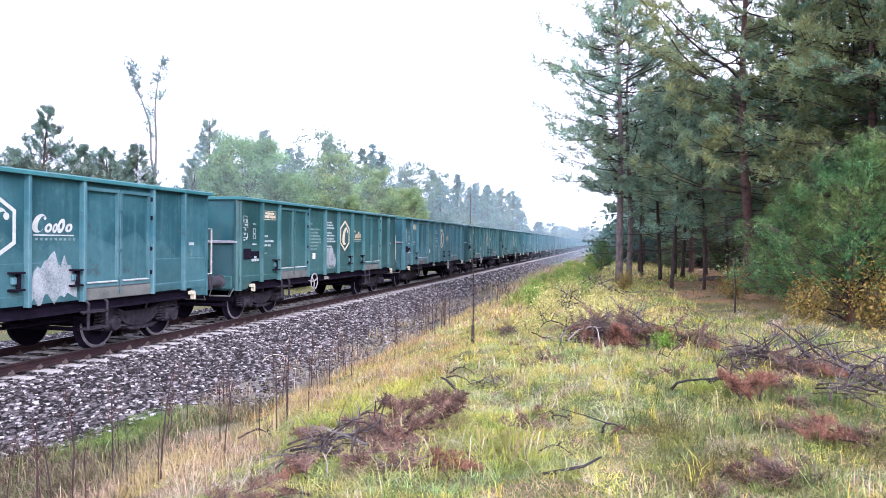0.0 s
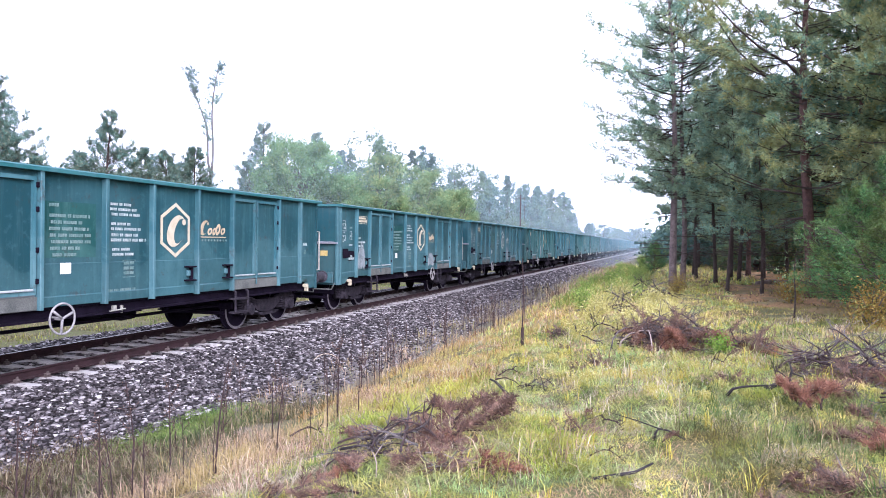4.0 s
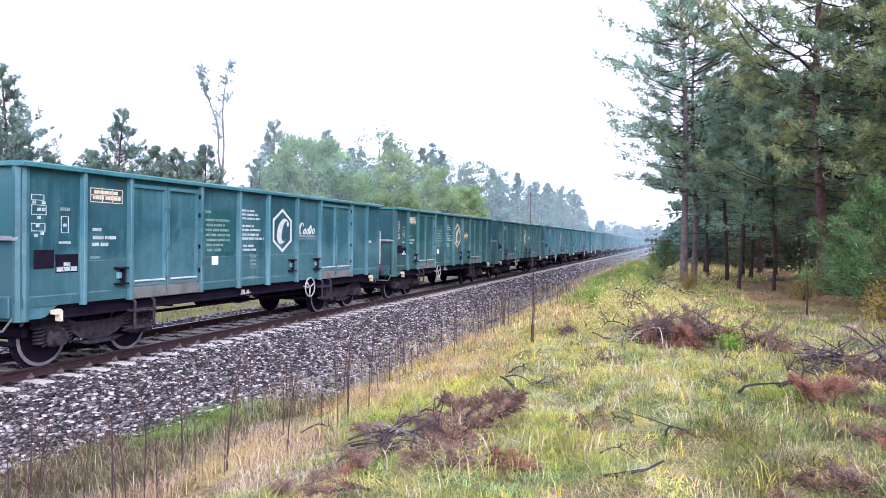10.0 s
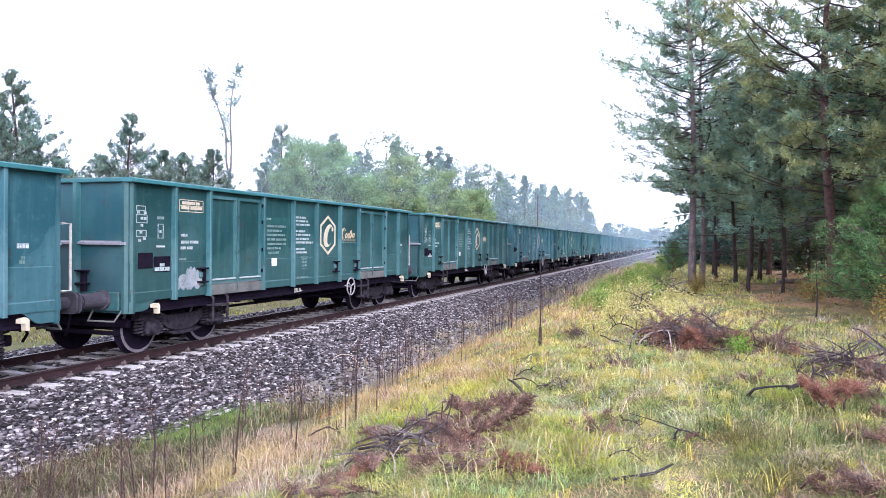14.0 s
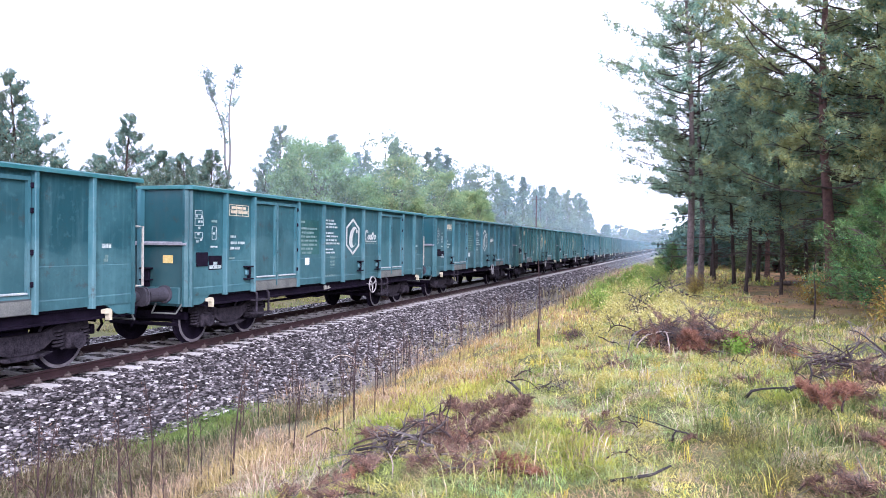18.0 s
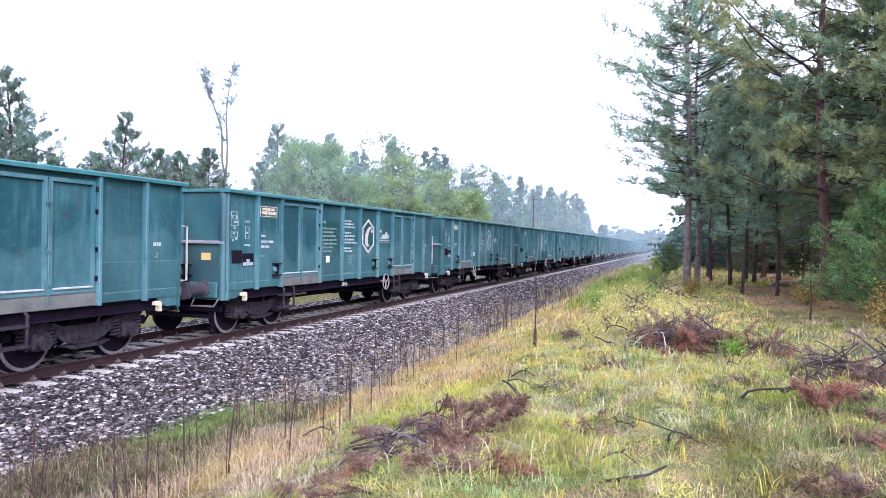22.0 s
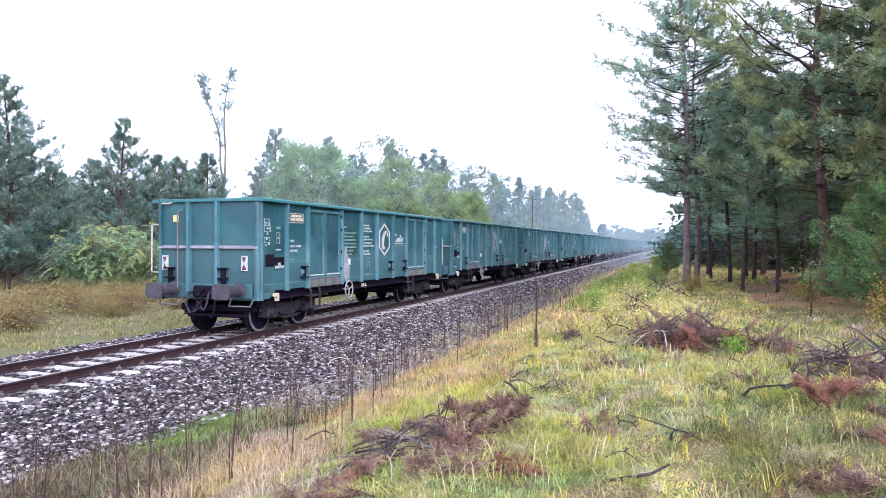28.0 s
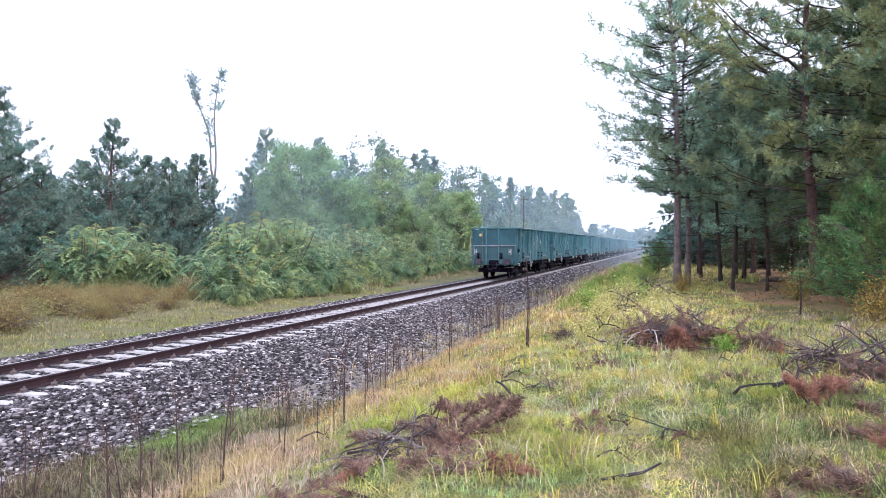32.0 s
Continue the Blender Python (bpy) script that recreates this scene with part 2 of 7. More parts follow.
def bm_tube(bm, pts, radius, seg=8, caps=True):
    """A tube through pts; radius is one number or one for each point."""
    pts = [Vector(p) for p in pts]
    rs = radius if isinstance(radius, (list, tuple)) else [radius] * len(pts)
    rings = []
    side = None
    for i, p in enumerate(pts):
        d = (pts[min(i + 1, len(pts) - 1)] - pts[max(i - 1, 0)]).normalized()
        if side is None:
            side = d.orthogonal().normalized()
        side = (side - d * side.dot(d)).normalized()
        up = d.cross(side)
        rings.append([bm.verts.new(p + (side * math.cos(a) + up * math.sin(a)) * rs[i]) for a in [2 * math.pi * k / seg for k in range(seg)]])
    for a, b in zip(rings, rings[1:]):
        for k in range(seg):
            bm.faces.new((a[k], a[(k + 1) % seg], b[(k + 1) % seg], b[k]))
    if caps:
        bm.faces.new(rings[0][::-1])
        bm.faces.new(rings[-1])
    return bm


def bm_prism(bm, outline, axis, lo, hi):
    """An outline in the two other axes, extruded along axis from lo to hi."""
    def at(p, w):
        q = list(p)
        q.insert(axis, w)
        return q
    a = [bm.verts.new(at(p, lo)) for p in outline]
    b = [bm.verts.new(at(p, hi)) for p in outline]
    k = len(outline)
    for i in range(k):
        bm.faces.new((a[i], a[(i + 1) % k], b[(i + 1) % k], b[i]))
    bm.faces.new(a[::-1])
    bm.faces.new(b)
    return bm


def mesh_of(name, bm, material, smooth=False):
    bmesh.ops.recalc_face_normals(bm, faces=bm.faces[:])
    me = bpy.data.meshes.new(name)
    bm.to_mesh(me)
    bm.free()
    for m in material if isinstance(material, (list, tuple)) else [material]:
        me.materials.append(m)
    if smooth:
        for p in me.polygons:
            p.use_smooth = True
    return me


def put(name, me, parent=None, m=None, label=""):
    ob = new(name, me)
    if parent is not None:
        ob.parent = parent
    if m is not None:
        ob.matrix_basis = m
    if label:
        tagged(ob, label)
    return ob


def part(name, bm, material, parent, label="", m=None, smooth=False):
    return put(name, mesh_of(name, bm, material, smooth), parent, m, label)


def mesh_np(name, verts, faces, material):
    """A mesh of equal polygons from arrays."""
    me = bpy.data.meshes.new(name)
    k = faces.shape[1]
    me.vertices.add(len(verts))
    me.vertices.foreach_set("co", np.ascontiguousarray(verts, dtype=np.float32).ravel())
    me.loops.add(faces.size)
    me.loops.foreach_set("vertex_index", np.ascontiguousarray(faces, dtype=np.int32).ravel())
    me.polygons.add(len(faces))
    me.polygons.foreach_set("loop_start", np.arange(0, faces.size, k, dtype=np.int32))
    me.update(calc_edges=True)
    me.materials.append(material)
    return me


# ---- ground ----
PROFILE_X = np.array([-400, -120, -40, -14, -7, -4.7, -2.2, 2.2, 3.3, 4.4, 5.5, 6.7, 7.9, 10.2, 13.5, 22, 60, 400], float)
PROFILE_Z = np.array([0.3, 0.0, -0.35, -0.35, -0.42, -0.62, -0.66, -0.66, -0.64, -0.62, -0.40, 0.0, 0.28, 0.46, 0.52, 0.56, 0.8, 1.5])


def ground_z(x, y):
    x, y = np.asarray(x, float), np.asarray(y, float)
    z = np.interp(x, PROFILE_X, PROFILE_Z)
    w = np.clip((np.abs(x) - 3.6) / 2.0, 0, 1)
    z = z + w * (0.05 * np.sin(x * 1.7 + 0.8 * np.sin(y * 0.9)) * np.cos(y * 1.3 + x * 0.6) + 0.03 * np.sin(x * 4.1 + y * 2.3) + 0.02 * np.sin(y * 5.3 - x * 3.7))
    return z


xs = np.unique(np.concatenate([np.linspace(-400, -60, 12), np.linspace(-60, -8, 40), np.arange(-8, 20, 0.25), np.linspace(20, 60, 20), np.linspace(60, 400, 10)]))
ys = np.unique(np.concatenate([np.linspace(-150, -4, 16), np.arange(-4, 44, 0.25), np.linspace(44, 160, 70), np.linspace(160, 900, 40)]))
gx, gy = np.meshgrid(xs, ys)
gv = np.stack([gx.ravel(), gy.ravel(), ground_z(gx, gy).ravel()], 1)
nx = len(xs)
ci = (np.arange(len(ys) - 1)[:, None] * nx + np.arange(nx - 1)[None, :]).ravel()
ground_mat, n, l, b = shade("meadow_soil", (0.12, 0.12, 0.05), 0.95, 0.0, 0.2)
f1 = noise_node(n, l, 0.35, 5.0)
f2 = noise_node(n, l, 9.0, 5.0, 0.65)
grass_tone = ramp(n, l, f1, [(0.32, (0.09, 0.125, 0.05)), (0.5, (0.15, 0.15, 0.065)), (0.66, (0.19, 0.145, 0.085))])
grass_tone = mix(n, l, ramp(n, l, f2, [(0.35, (0, 0, 0)), (0.7, (0.8, 0.8, 0.8))]), grass_tone, (0.085, 0.068, 0.042))
# needle litter under the pines
co = n.new("ShaderNodeTexCoord")
sp = n.new("ShaderNodeSeparateXYZ")
l.new(co.outputs["Object"], sp.inputs[0])


def step_node(n, l, value, lo, hi):
    k = n.new("ShaderNodeMapRange")
    k.interpolation_type = "SMOOTHSTEP"
    k.inputs[1].default_value, k.inputs[2].default_value = lo, hi
    l.new(value, k.inputs[0])
    return k.outputs[0]


litter = mix(n, l, 1.0, mix(n, l, 1.0, step_node(n, l, sp.outputs[0], 10.6, 12.8), step_node(n, l, sp.outputs[1], 16.5, 22.0), "MULTIPLY"), ramp(n, l, noise_node(n, l, 1.1, 4.0), [(0.40, (0.2, 0.2, 0.2)), (0.54, (1, 1, 1))]), "MULTIPLY")
grass_tone = mix(n, l, litter, grass_tone, ramp(n, l, mix(n, l, 0.5, f2, noise_node(n, l, 45.0)), [(0.36, (0.11, 0.055, 0.03)), (0.5, (0.30, 0.17, 0.085)), (0.66, (0.46, 0.29, 0.15))]))
# gritty soil at the foot of the ballast
grit = mix(n, l, 1.0, step_node(n, l, sp.outputs[0], 2.0, 3.2), step_node(n, l, sp.outputs[0], 5.6, 4.4), "MULTIPLY")
grass_tone = mix(n, l, mix(n, l, 1.0, grit, ramp(n, l, f2, [(0.3, (0.4, 0.4, 0.4)), (0.6, (1, 1, 1))]), "MULTIPLY"), grass_tone, mix(n, l, noise_node(n, l, 30.0), (0.09, 0.08, 0.078), (0.27, 0.245, 0.23)))
l.new(grass_tone, b.inputs["Base Color"])
bump(n, l, b, f2, 0.8, 0.06)
ground = put("ground", mesh_np("ground", gv, np.stack([ci, ci + 1, ci + nx + 1, ci + nx], 1), ground_mat))
tagged(ground, "rough autumn meadow ground beside the railway", "ground", kind="structure")

# ---- ballast bed ----
ballast_mat, n, l, b = shade("ballast_stone", (0.2, 0.19, 0.2), 0.92, 0.0, 0.3)
vo = n.new("ShaderNodeTexVoronoi")
vo.inputs["Scale"].default_value = 17.0
vc = n.new("ShaderNodeTexCoord")
l.new(vc.outputs["Object"], vo.inputs["Vector"])
sep = n.new("ShaderNodeSeparateColor")
l.new(vo.outputs["Color"], sep.inputs[0])
# random stone tones; shade in the gaps is painted near-black into the colour
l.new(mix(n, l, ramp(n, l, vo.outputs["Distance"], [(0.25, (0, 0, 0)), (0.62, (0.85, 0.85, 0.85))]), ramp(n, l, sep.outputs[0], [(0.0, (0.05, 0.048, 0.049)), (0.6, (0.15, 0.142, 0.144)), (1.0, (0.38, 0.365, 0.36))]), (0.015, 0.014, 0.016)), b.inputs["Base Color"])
inv = n.new("ShaderNodeMath")
inv.operation = "SUBTRACT"
inv.inputs[0].default_value = 1.0
l.new(vo.outputs["Distance"], inv.inputs[1])
bump(n, l, b, inv.outputs[0], 1.0, 0.05)
BED = [(-4.7, -0.75), (-4.4, -0.56), (-2.1, -0.26), (-1.6, -0.165), (-1.34, -0.20), (-1.22, -0.212), (1.22, -0.212), (1.40, -0.21), (1.6, -0.185), (2.05, -0.27), (3.2, -0.60), (3.5, -0.75)]


def bed_z(x):
    return np.interp(x, [p[0] for p in BED], [p[1] for p in BED])


bm = bmesh.new()
rows_y = [-150, -40, -6, 0] + [4 + 2 * i for i in range(40)] + [100, 140, 220, 400, 800]
grid = [[bm.verts.new((x, y, z)) for x, z in BED] for y in rows_y]
for ra, rb in zip(grid, grid[1:]):
    for i in range(len(BED) - 1):
        bm.faces.new((ra[i], ra[i + 1], rb[i + 1], rb[i]))
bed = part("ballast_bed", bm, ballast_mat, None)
tagged(bed, "grey crushed-stone ballast bed of the railway line", "track bed", kind="structure")

# ---- rails ----
HEAD = [(-0.036, -0.004), (-0.030, 0.0), (0.030, 0.0), (0.036, -0.004), (0.036, -0.03), (0.012, -0.045), (0.010, -0.125), (0.07, -0.14), (0.07, -0.15), (-0.07, -0.15), (-0.07, -0.14), (-0.010, -0.125), (-0.012, -0.045), (-0.036, -0.03)]
track = new("railway_track")
tagged(track, "single railway track with rusty rails on concrete sleepers", "railway track", kind="structure")
for x in (-0.755, 0.755):
    bm = bmesh.new()
    bm_prism(bm, HEAD, 1, -150, 800)
    me = mesh_of("rail", bm, [RAIL_RUST, RAIL_TOP])
    for p in me.polygons:
        if p.normal.z > 0.9 and p.center.z > -0.01:
            p.material_index = 1
    put("rail", me, track, pose(x, 0, 0), "rusty steel rail with a worn bright top")


def sleeper_bm(bm, y=0.0):
    half = [(1.28, -0.34), (1.28, -0.185), (1.24, -0.165), (0.42, -0.165), (0.3, -0.176)]
    bm_prism(bm, half + [(-x, z) for x, z in half[::-1]], 1, y - 0.075, y + 0.075)
    return bm


SLEEPER = mesh_of("sleeper", sleeper_bm(bmesh.new()), CONCRETE)
bm = bmesh.new()
bm_box(bm, (-0.17, -0.07, -0.168), (0.17, 0.07, -0.15), 0.006)
for s in (-1, 1):
    bm_box(bm, (s * 0.115 - 0.035, -0.045, -0.15), (s * 0.115 + 0.035, 0.045, -0.105), 0.012)
    bm_tube(bm, [(s * 0.125, 0, -0.11), (s * 0.125, 0, -0.075)], 0.02, 6)
CLIP = mesh_of("rail_fastening", bm, mottled("fastening_rust", (0.05, 0.038, 0.036), (0.14, 0.11, 0.105), 12.0))
PITCH = 0.568
for i in range(150):
    y = 2.0 + i * PITCH
    s = put("sleeper", SLEEPER, track, pose(0, y, random.uniform(-0.008, 0.006), 0, 0, random.uniform(-0.6, 0.6)))
    if i < 75:
        for x in (-0.755, 0.755):
            put("rail_fastening", CLIP, s, pose(x, 0, 0))
bm = bmesh.new()
for i in range(150, 700):
    sleeper_bm(bm, 2.0 + i * PITCH)
for i in range(1, 40):
    sleeper_bm(bm, 2.0 - i * PITCH)
tagged(part("distant_sleepers", bm, CONCRETE, track), "concrete sleepers further along the line", kind="stuff")

# ---- wagons ----
REAR, FRONT = -6.26, 6.4         # ends of the body along the line
REACH = 7.01                    # from the middle to the buffer faces
STAKES = [-5.2, -4.21, -2.34, -1.07, 0.05, 1.33, 2.5, 4.38, 5.42]
DOORS = (-3.28, 3.44)
TOP, SILL = 3.10, 1.0
SIDE = 1.385


def bars(bm, y0, z0, rows, x=SIDE + 0.008, height=0.035, gap=0.075):
    """Lines of small lettering as plain bars: each row is a list of (start, length)."""
    for i, row in enumerate(rows):
        for s, w in row:
            bm_box(bm, (x - 0.004, y0 + s, z0 - i * gap), (x, y0 + s + w, z0 - i * gap + height))
    return bm


def ring(bm, outline, inner, x0, x1):
    """A flat band between two outlines of equal count in y and z."""
    k = len(outline)
    a = [[bm.verts.new((x, *p)) for p in o] for x in (x0, x1) for o in (outline, inner)]
    for i in range(k):
        j = (i + 1) % k
        bm.faces.new((a[2][i], a[2][j], a[3][j], a[3][i]))
        bm.faces.new((a[0][i], a[0][j], a[2][j], a[2][i]))
        bm.faces.new((a[1][j], a[1][i], a[3][i], a[3][j]))
    return bm


def hexagon(r, cy, cz):
    return [(cy + 0.93 * r * math.sin(math.radians(60 * k)), cz + r * math.cos(math.radians(60 * k))) for k in range(6)]


def crescent(bm, cy, cz, ry, rz, slant, x):
    """A slanting crescent, thick on its back and open ahead, with a round knob at the upper end."""
    qs = [math.radians(d) for d in range(42, 319, 12)]
    back = [(cy + ry * math.cos(q) + slant * rz * math.sin(q), cz + rz * math.sin(q)) for q in qs]
    front = [(cy + 0.40 * ry + 0.58 * ry * math.cos(q) + slant * 0.84 * rz * math.sin(q), cz + 0.80 * rz * math.sin(q)) for q in qs]
    va, vb = [[bm.verts.new((x, *p)) for p in o] for o in (back, front)]
    for i in range(len(qs) - 1):
        bm.faces.new((va[i], va[i + 1], vb[i + 1], vb[i]))
    ky, kz = back[0][0] - 0.02, back[0][1] - 0.10 * rz
    bm.faces.new([bm.verts.new((x + 0.001, ky + 0.22 * ry * math.cos(q), kz + 0.20 * rz * math.sin(q))) for q in [2 * math.pi * k / 10 for k in range(10)]])
    return bm


def make_bogie(parent, y, springs=True):
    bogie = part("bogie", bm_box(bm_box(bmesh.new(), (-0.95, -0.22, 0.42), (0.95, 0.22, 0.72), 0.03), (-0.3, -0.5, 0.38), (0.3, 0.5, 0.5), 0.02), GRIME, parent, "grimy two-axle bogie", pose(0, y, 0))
    for s in (-1, 1):
        bm = bmesh.new()
        outline = [(-1.25, 0.62), (-1.22, 0.74), (-0.62, 0.72), (-0.42, 0.64), (0.42, 0.64), (0.62, 0.72), (1.22, 0.74), (1.25, 0.62), (0.66, 0.58), (0.4, 0.40), (0.2, 0.34), (-0.2, 0.34), (-0.4, 0.40), (-0.66, 0.58)]
        bm_prism(bm, outline, 0, s * 1.0 - 0.05, s * 1.0 + 0.05)
        bm_prism(bm, [(p[0], p[1]) for p in [(-0.5, 0.34), (-0.28, 0.27), (0.28, 0.27), (0.5, 0.34), (0.28, 0.33), (-0.28, 0.33)]], 0, s * 1.0 - 0.11, s * 1.0 + 0.11)
        part("side_frame", bm, BOGIE_DUST, bogie)
        for a in (-0.9, 0.9):
            bm = bmesh.new()
            bm_box(bm, (s * 1.0 - 0.16, a - 0.16, 0.33), (s * 1.0 + 0.16, a + 0.16, 0.60), 0.04)
            bm_tube(bm, [(s * 1.1, a, 0.46), (s * 1.22, a, 0.46)], 0.125, 12)
            part("axle_box", bm, BOGIE_DUST, bogie)
            for e in (-0.25, 0.25) if springs else ():
                bm = bmesh.new()
                coil = [(s * 1.04 + 0.075 * math.cos(q), a + e + 0.075 * math.sin(q), 0.36 + 0.28 * q / (10 * math.pi)) for q in [math.pi / 4 * k for k in range(41)]]
                bm_tube(bm, coil, 0.02, 5)
                part("spring", bm, BOGIE_DUST, bogie)
    for a in (-1.36, 1.36) if springs else ():
        part("end_beam", bm_box(bmesh.new(), (-1.02, a - 0.05, 0.50), (1.02, a + 0.05, 0.66), 0.02), GRIME, bogie)
        part("brake_beam", bm_box(bmesh.new(), (-0.84, a * 1.03 - 0.03, 0.36), (0.84, a * 1.03 + 0.03, 0.44), 0.02), GRIME, bogie)
    for a in (-0.9, 0.9):
        bm = bmesh.new()
        bm_tube(bm, [(-1.1, 0, 0), (1.1, 0, 0)], 0.08, 10)
        for s in (-1, 1):
            prof = [(0.680, 0.09), (0.700, 0.17), (0.735, 0.33), (0.715, 0.39), (0.690, 0.49), (0.715, 0.49), (0.725, 0.462), (0.815, 0.455), (0.82, 0.432), (0.82, 0.40), (0.775, 0.385), (0.765, 0.33), (0.755, 0.17), (0.82, 0.14), (0.82, 0.09)]
            rings = [[bm.verts.new((s * p[0], p[1] * math.cos(2 * math.pi * k / 28), p[1] * math.sin(2 * math.pi * k / 28))) for k in range(28)] for p in prof]
            for ra, rb in zip(rings, rings[1:]):
                for k in range(28):
                    bm.faces.new((ra[k], ra[(k + 1) % 28], rb[(k + 1) % 28], rb[k]))
        me = mesh_of("wheelset", bm, [GRIME, TREAD])
        for p in me.polygons:
            r = math.hypot(p.center.y, p.center.z)
            if r > 0.41 and abs(p.center.x) > 0.815:
                p.material_index = 1
        put("wheelset", me, bogie, pose(0, a, 0.455))
    return bogie


def make_wagon(wheel_y, paint, tank, script, GREEN, GREEN_LIT):
    w = new("gondola_wagon")
    tagged(w, "dusty sea-green steel open freight wagon with pale markings" if GREEN is SEA_GREEN else "faded blue-green steel open freight wagon with pale markings", "freight wagon", group="wagons of the train")
    for s in (-1, 1):
        x0, x1 = sorted((s * (SIDE - 0.05), s * (SIDE - 0.012)))
        edges = [REAR] + STAKES + [FRONT]
        for a, c in zip(edges, edges[1:]):
            door = any(a < d < c for d in DOORS)
            bm = bmesh.new()
            if door:
                bm_box(bm, (x0, a, TOP - 0.16), (x1, c, TOP - 0.06))
            else:
                # upper sheet, a lapped lower sheet, a turned lip along the bottom
                bm_prism(bm, [(s * (SIDE - 0.05), SILL), (s * (SIDE - 0.05), TOP - 0.06), (s * (SIDE - 0.012), TOP - 0.06), (s * (SIDE - 0.012), 1.655), (s * (SIDE - 0.004), 1.645), (s * (SIDE - 0.006), 1.16), (s * (SIDE + 0.006), 1.14), (s * (SIDE + 0.006), SILL)], 1, a, c)
            part("door_lintel" if door else "side_panel", bm, GREEN, w)
        for y in STAKES:
            bm = bmesh.new()
            lo, hi = SILL - 0.03, TOP - 0.07
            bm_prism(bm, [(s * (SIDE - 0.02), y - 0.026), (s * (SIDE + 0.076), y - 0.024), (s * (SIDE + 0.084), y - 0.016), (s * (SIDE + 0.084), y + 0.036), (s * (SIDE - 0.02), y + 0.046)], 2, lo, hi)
            part("stake", bm, GREEN_LIT, w)
        for y in (REAR, FRONT):
            bm = bmesh.new()
            e = 1 if y > 0 else -1
            bm_prism(bm, [(s * (SIDE - 0.13), y + e * 0.045), (s * (SIDE - 0.075), y + e * 0.045), (s * (SIDE + 0.03), y - e * 0.05), (s * (SIDE + 0.03), y - e * 0.10), (s * (SIDE - 0.13), y - e * 0.10)], 2, 0.80, TOP - 0.06)
            part("corner_post", bm, GREEN, w)
            # the corner plate drops below the sill, with a rounded heel
            bm = bmesh.new()
            bm_prism(bm, [(y, 1.01), (y, 0.83), (y - e * 0.33, 0.82), (y - e * 0.42, 0.84), (y - e * 0.58, 0.96), (y - e * 0.66, 1.01)], 0, x0, x1)
            part("corner_plate", bm, GREEN, w)
        bm = bmesh.new()
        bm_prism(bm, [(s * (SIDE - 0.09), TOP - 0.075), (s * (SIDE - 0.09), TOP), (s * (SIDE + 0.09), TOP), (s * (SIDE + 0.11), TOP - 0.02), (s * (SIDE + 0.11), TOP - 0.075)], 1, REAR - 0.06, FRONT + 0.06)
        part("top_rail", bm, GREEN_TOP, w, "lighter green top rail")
        bm = bmesh.new()
        bm_prism(bm, [(s * (SIDE - 0.16), 0.78), (s * (SIDE - 0.16), 0.99), (s * (SIDE - 0.055), 0.99), (s * (SIDE - 0.055), 0.96), (s * (SIDE - 0.12), 0.95), (s * (SIDE - 0.12), 0.82), (s * (SIDE - 0.06), 0.81), (s * (SIDE - 0.06), 0.78)], 1, REAR, FRONT)
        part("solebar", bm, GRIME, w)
        for d in DOORS:
            for e in (-1, 1):
                y0, y1 = sorted((d + e * 0.02, d + e * 0.88))
                leaf = part("door_leaf", bm_box(bmesh.new(), (min(s * (SIDE - 0.05), s * (SIDE - 0.02)), y0, 1.2), (max(s * (SIDE - 0.05), s * (SIDE - 0.02)), y1, TOP - 0.15)), GREEN, w)
                bm = bmesh.new()
                xa, xb = sorted((s * (SIDE - 0.03), s * (SIDE + 0.035)))
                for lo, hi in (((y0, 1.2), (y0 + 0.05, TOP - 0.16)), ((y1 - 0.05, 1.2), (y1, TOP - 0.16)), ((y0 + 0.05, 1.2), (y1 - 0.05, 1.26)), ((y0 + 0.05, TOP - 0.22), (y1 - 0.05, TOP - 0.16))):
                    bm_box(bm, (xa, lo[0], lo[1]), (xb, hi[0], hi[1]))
                part("door_frame", bm, GREEN_LIT, leaf)
                if s > 0:
                    part("door_ledge", bm_box(bmesh.new(), (SIDE - 0.02, y0 + 0.06, 1.262), (SIDE + 0.062, y1 - 0.06, 1.292), 0.006), LEDGE_HIGHLIGHT, leaf, "pale dusty ledge with a painted highlight")
                for z in (1.36, 1.82, 2.42, 2.78) if s > 0 else ():
                    yh = d + e * 0.9
                    part("hinge", bm_box(bmesh.new(), (SIDE, yh - 0.03, z), (SIDE + 0.055, yh + 0.03, z + 0.08), 0.008), GRIME, leaf)
            bm = bmesh.new()
            bm_tube(bm, [(s * (SIDE + 0.04), d + 0.0, 1.06), (s * (SIDE + 0.04), d, TOP - 0.2)], 0.015, 6)
            for z in (1.3, 1.8, 2.5):
                bm_box(bm, (min(s * SIDE, s * (SIDE + 0.06)), d - 0.045, z), (max(s * SIDE, s * (SIDE + 0.06)), d + 0.045, z + 0.07), 0.008)
            part("locking_bar", bm, GREEN, w)
            part("door_sill", bm_box(bmesh.new(), (min(s * (SIDE - 0.05), s * (SIDE + 0.02)), d - 0.93, 0.97), (max(s * (SIDE - 0.05), s * (SIDE + 0.02)), d + 0.93, 1.175), 0.01), DUSTY, w, "dusty door sill")
            # foot step below the door
            bm = bmesh.new()
            for yy in (d - 0.84, d - 0.38):
                bm_tube(bm, [(s * (SIDE - 0.02), yy + 0.03, 0.98), (s * (SIDE + 0.06), yy + 0.02, 0.92), (s * (SIDE + 0.07), yy, 0.48)], 0.026, 6)
            for z in (0.47, 0.76):
                bm_box(bm, (min(s * (SIDE - 0.07), s * (SIDE + 0.11)), d - 0.87, z), (max(s * (SIDE - 0.07), s * (SIDE + 0.11)), d - 0.36, z + 0.035))
            part("foot_step", bm, BOGIE_DUST, w)
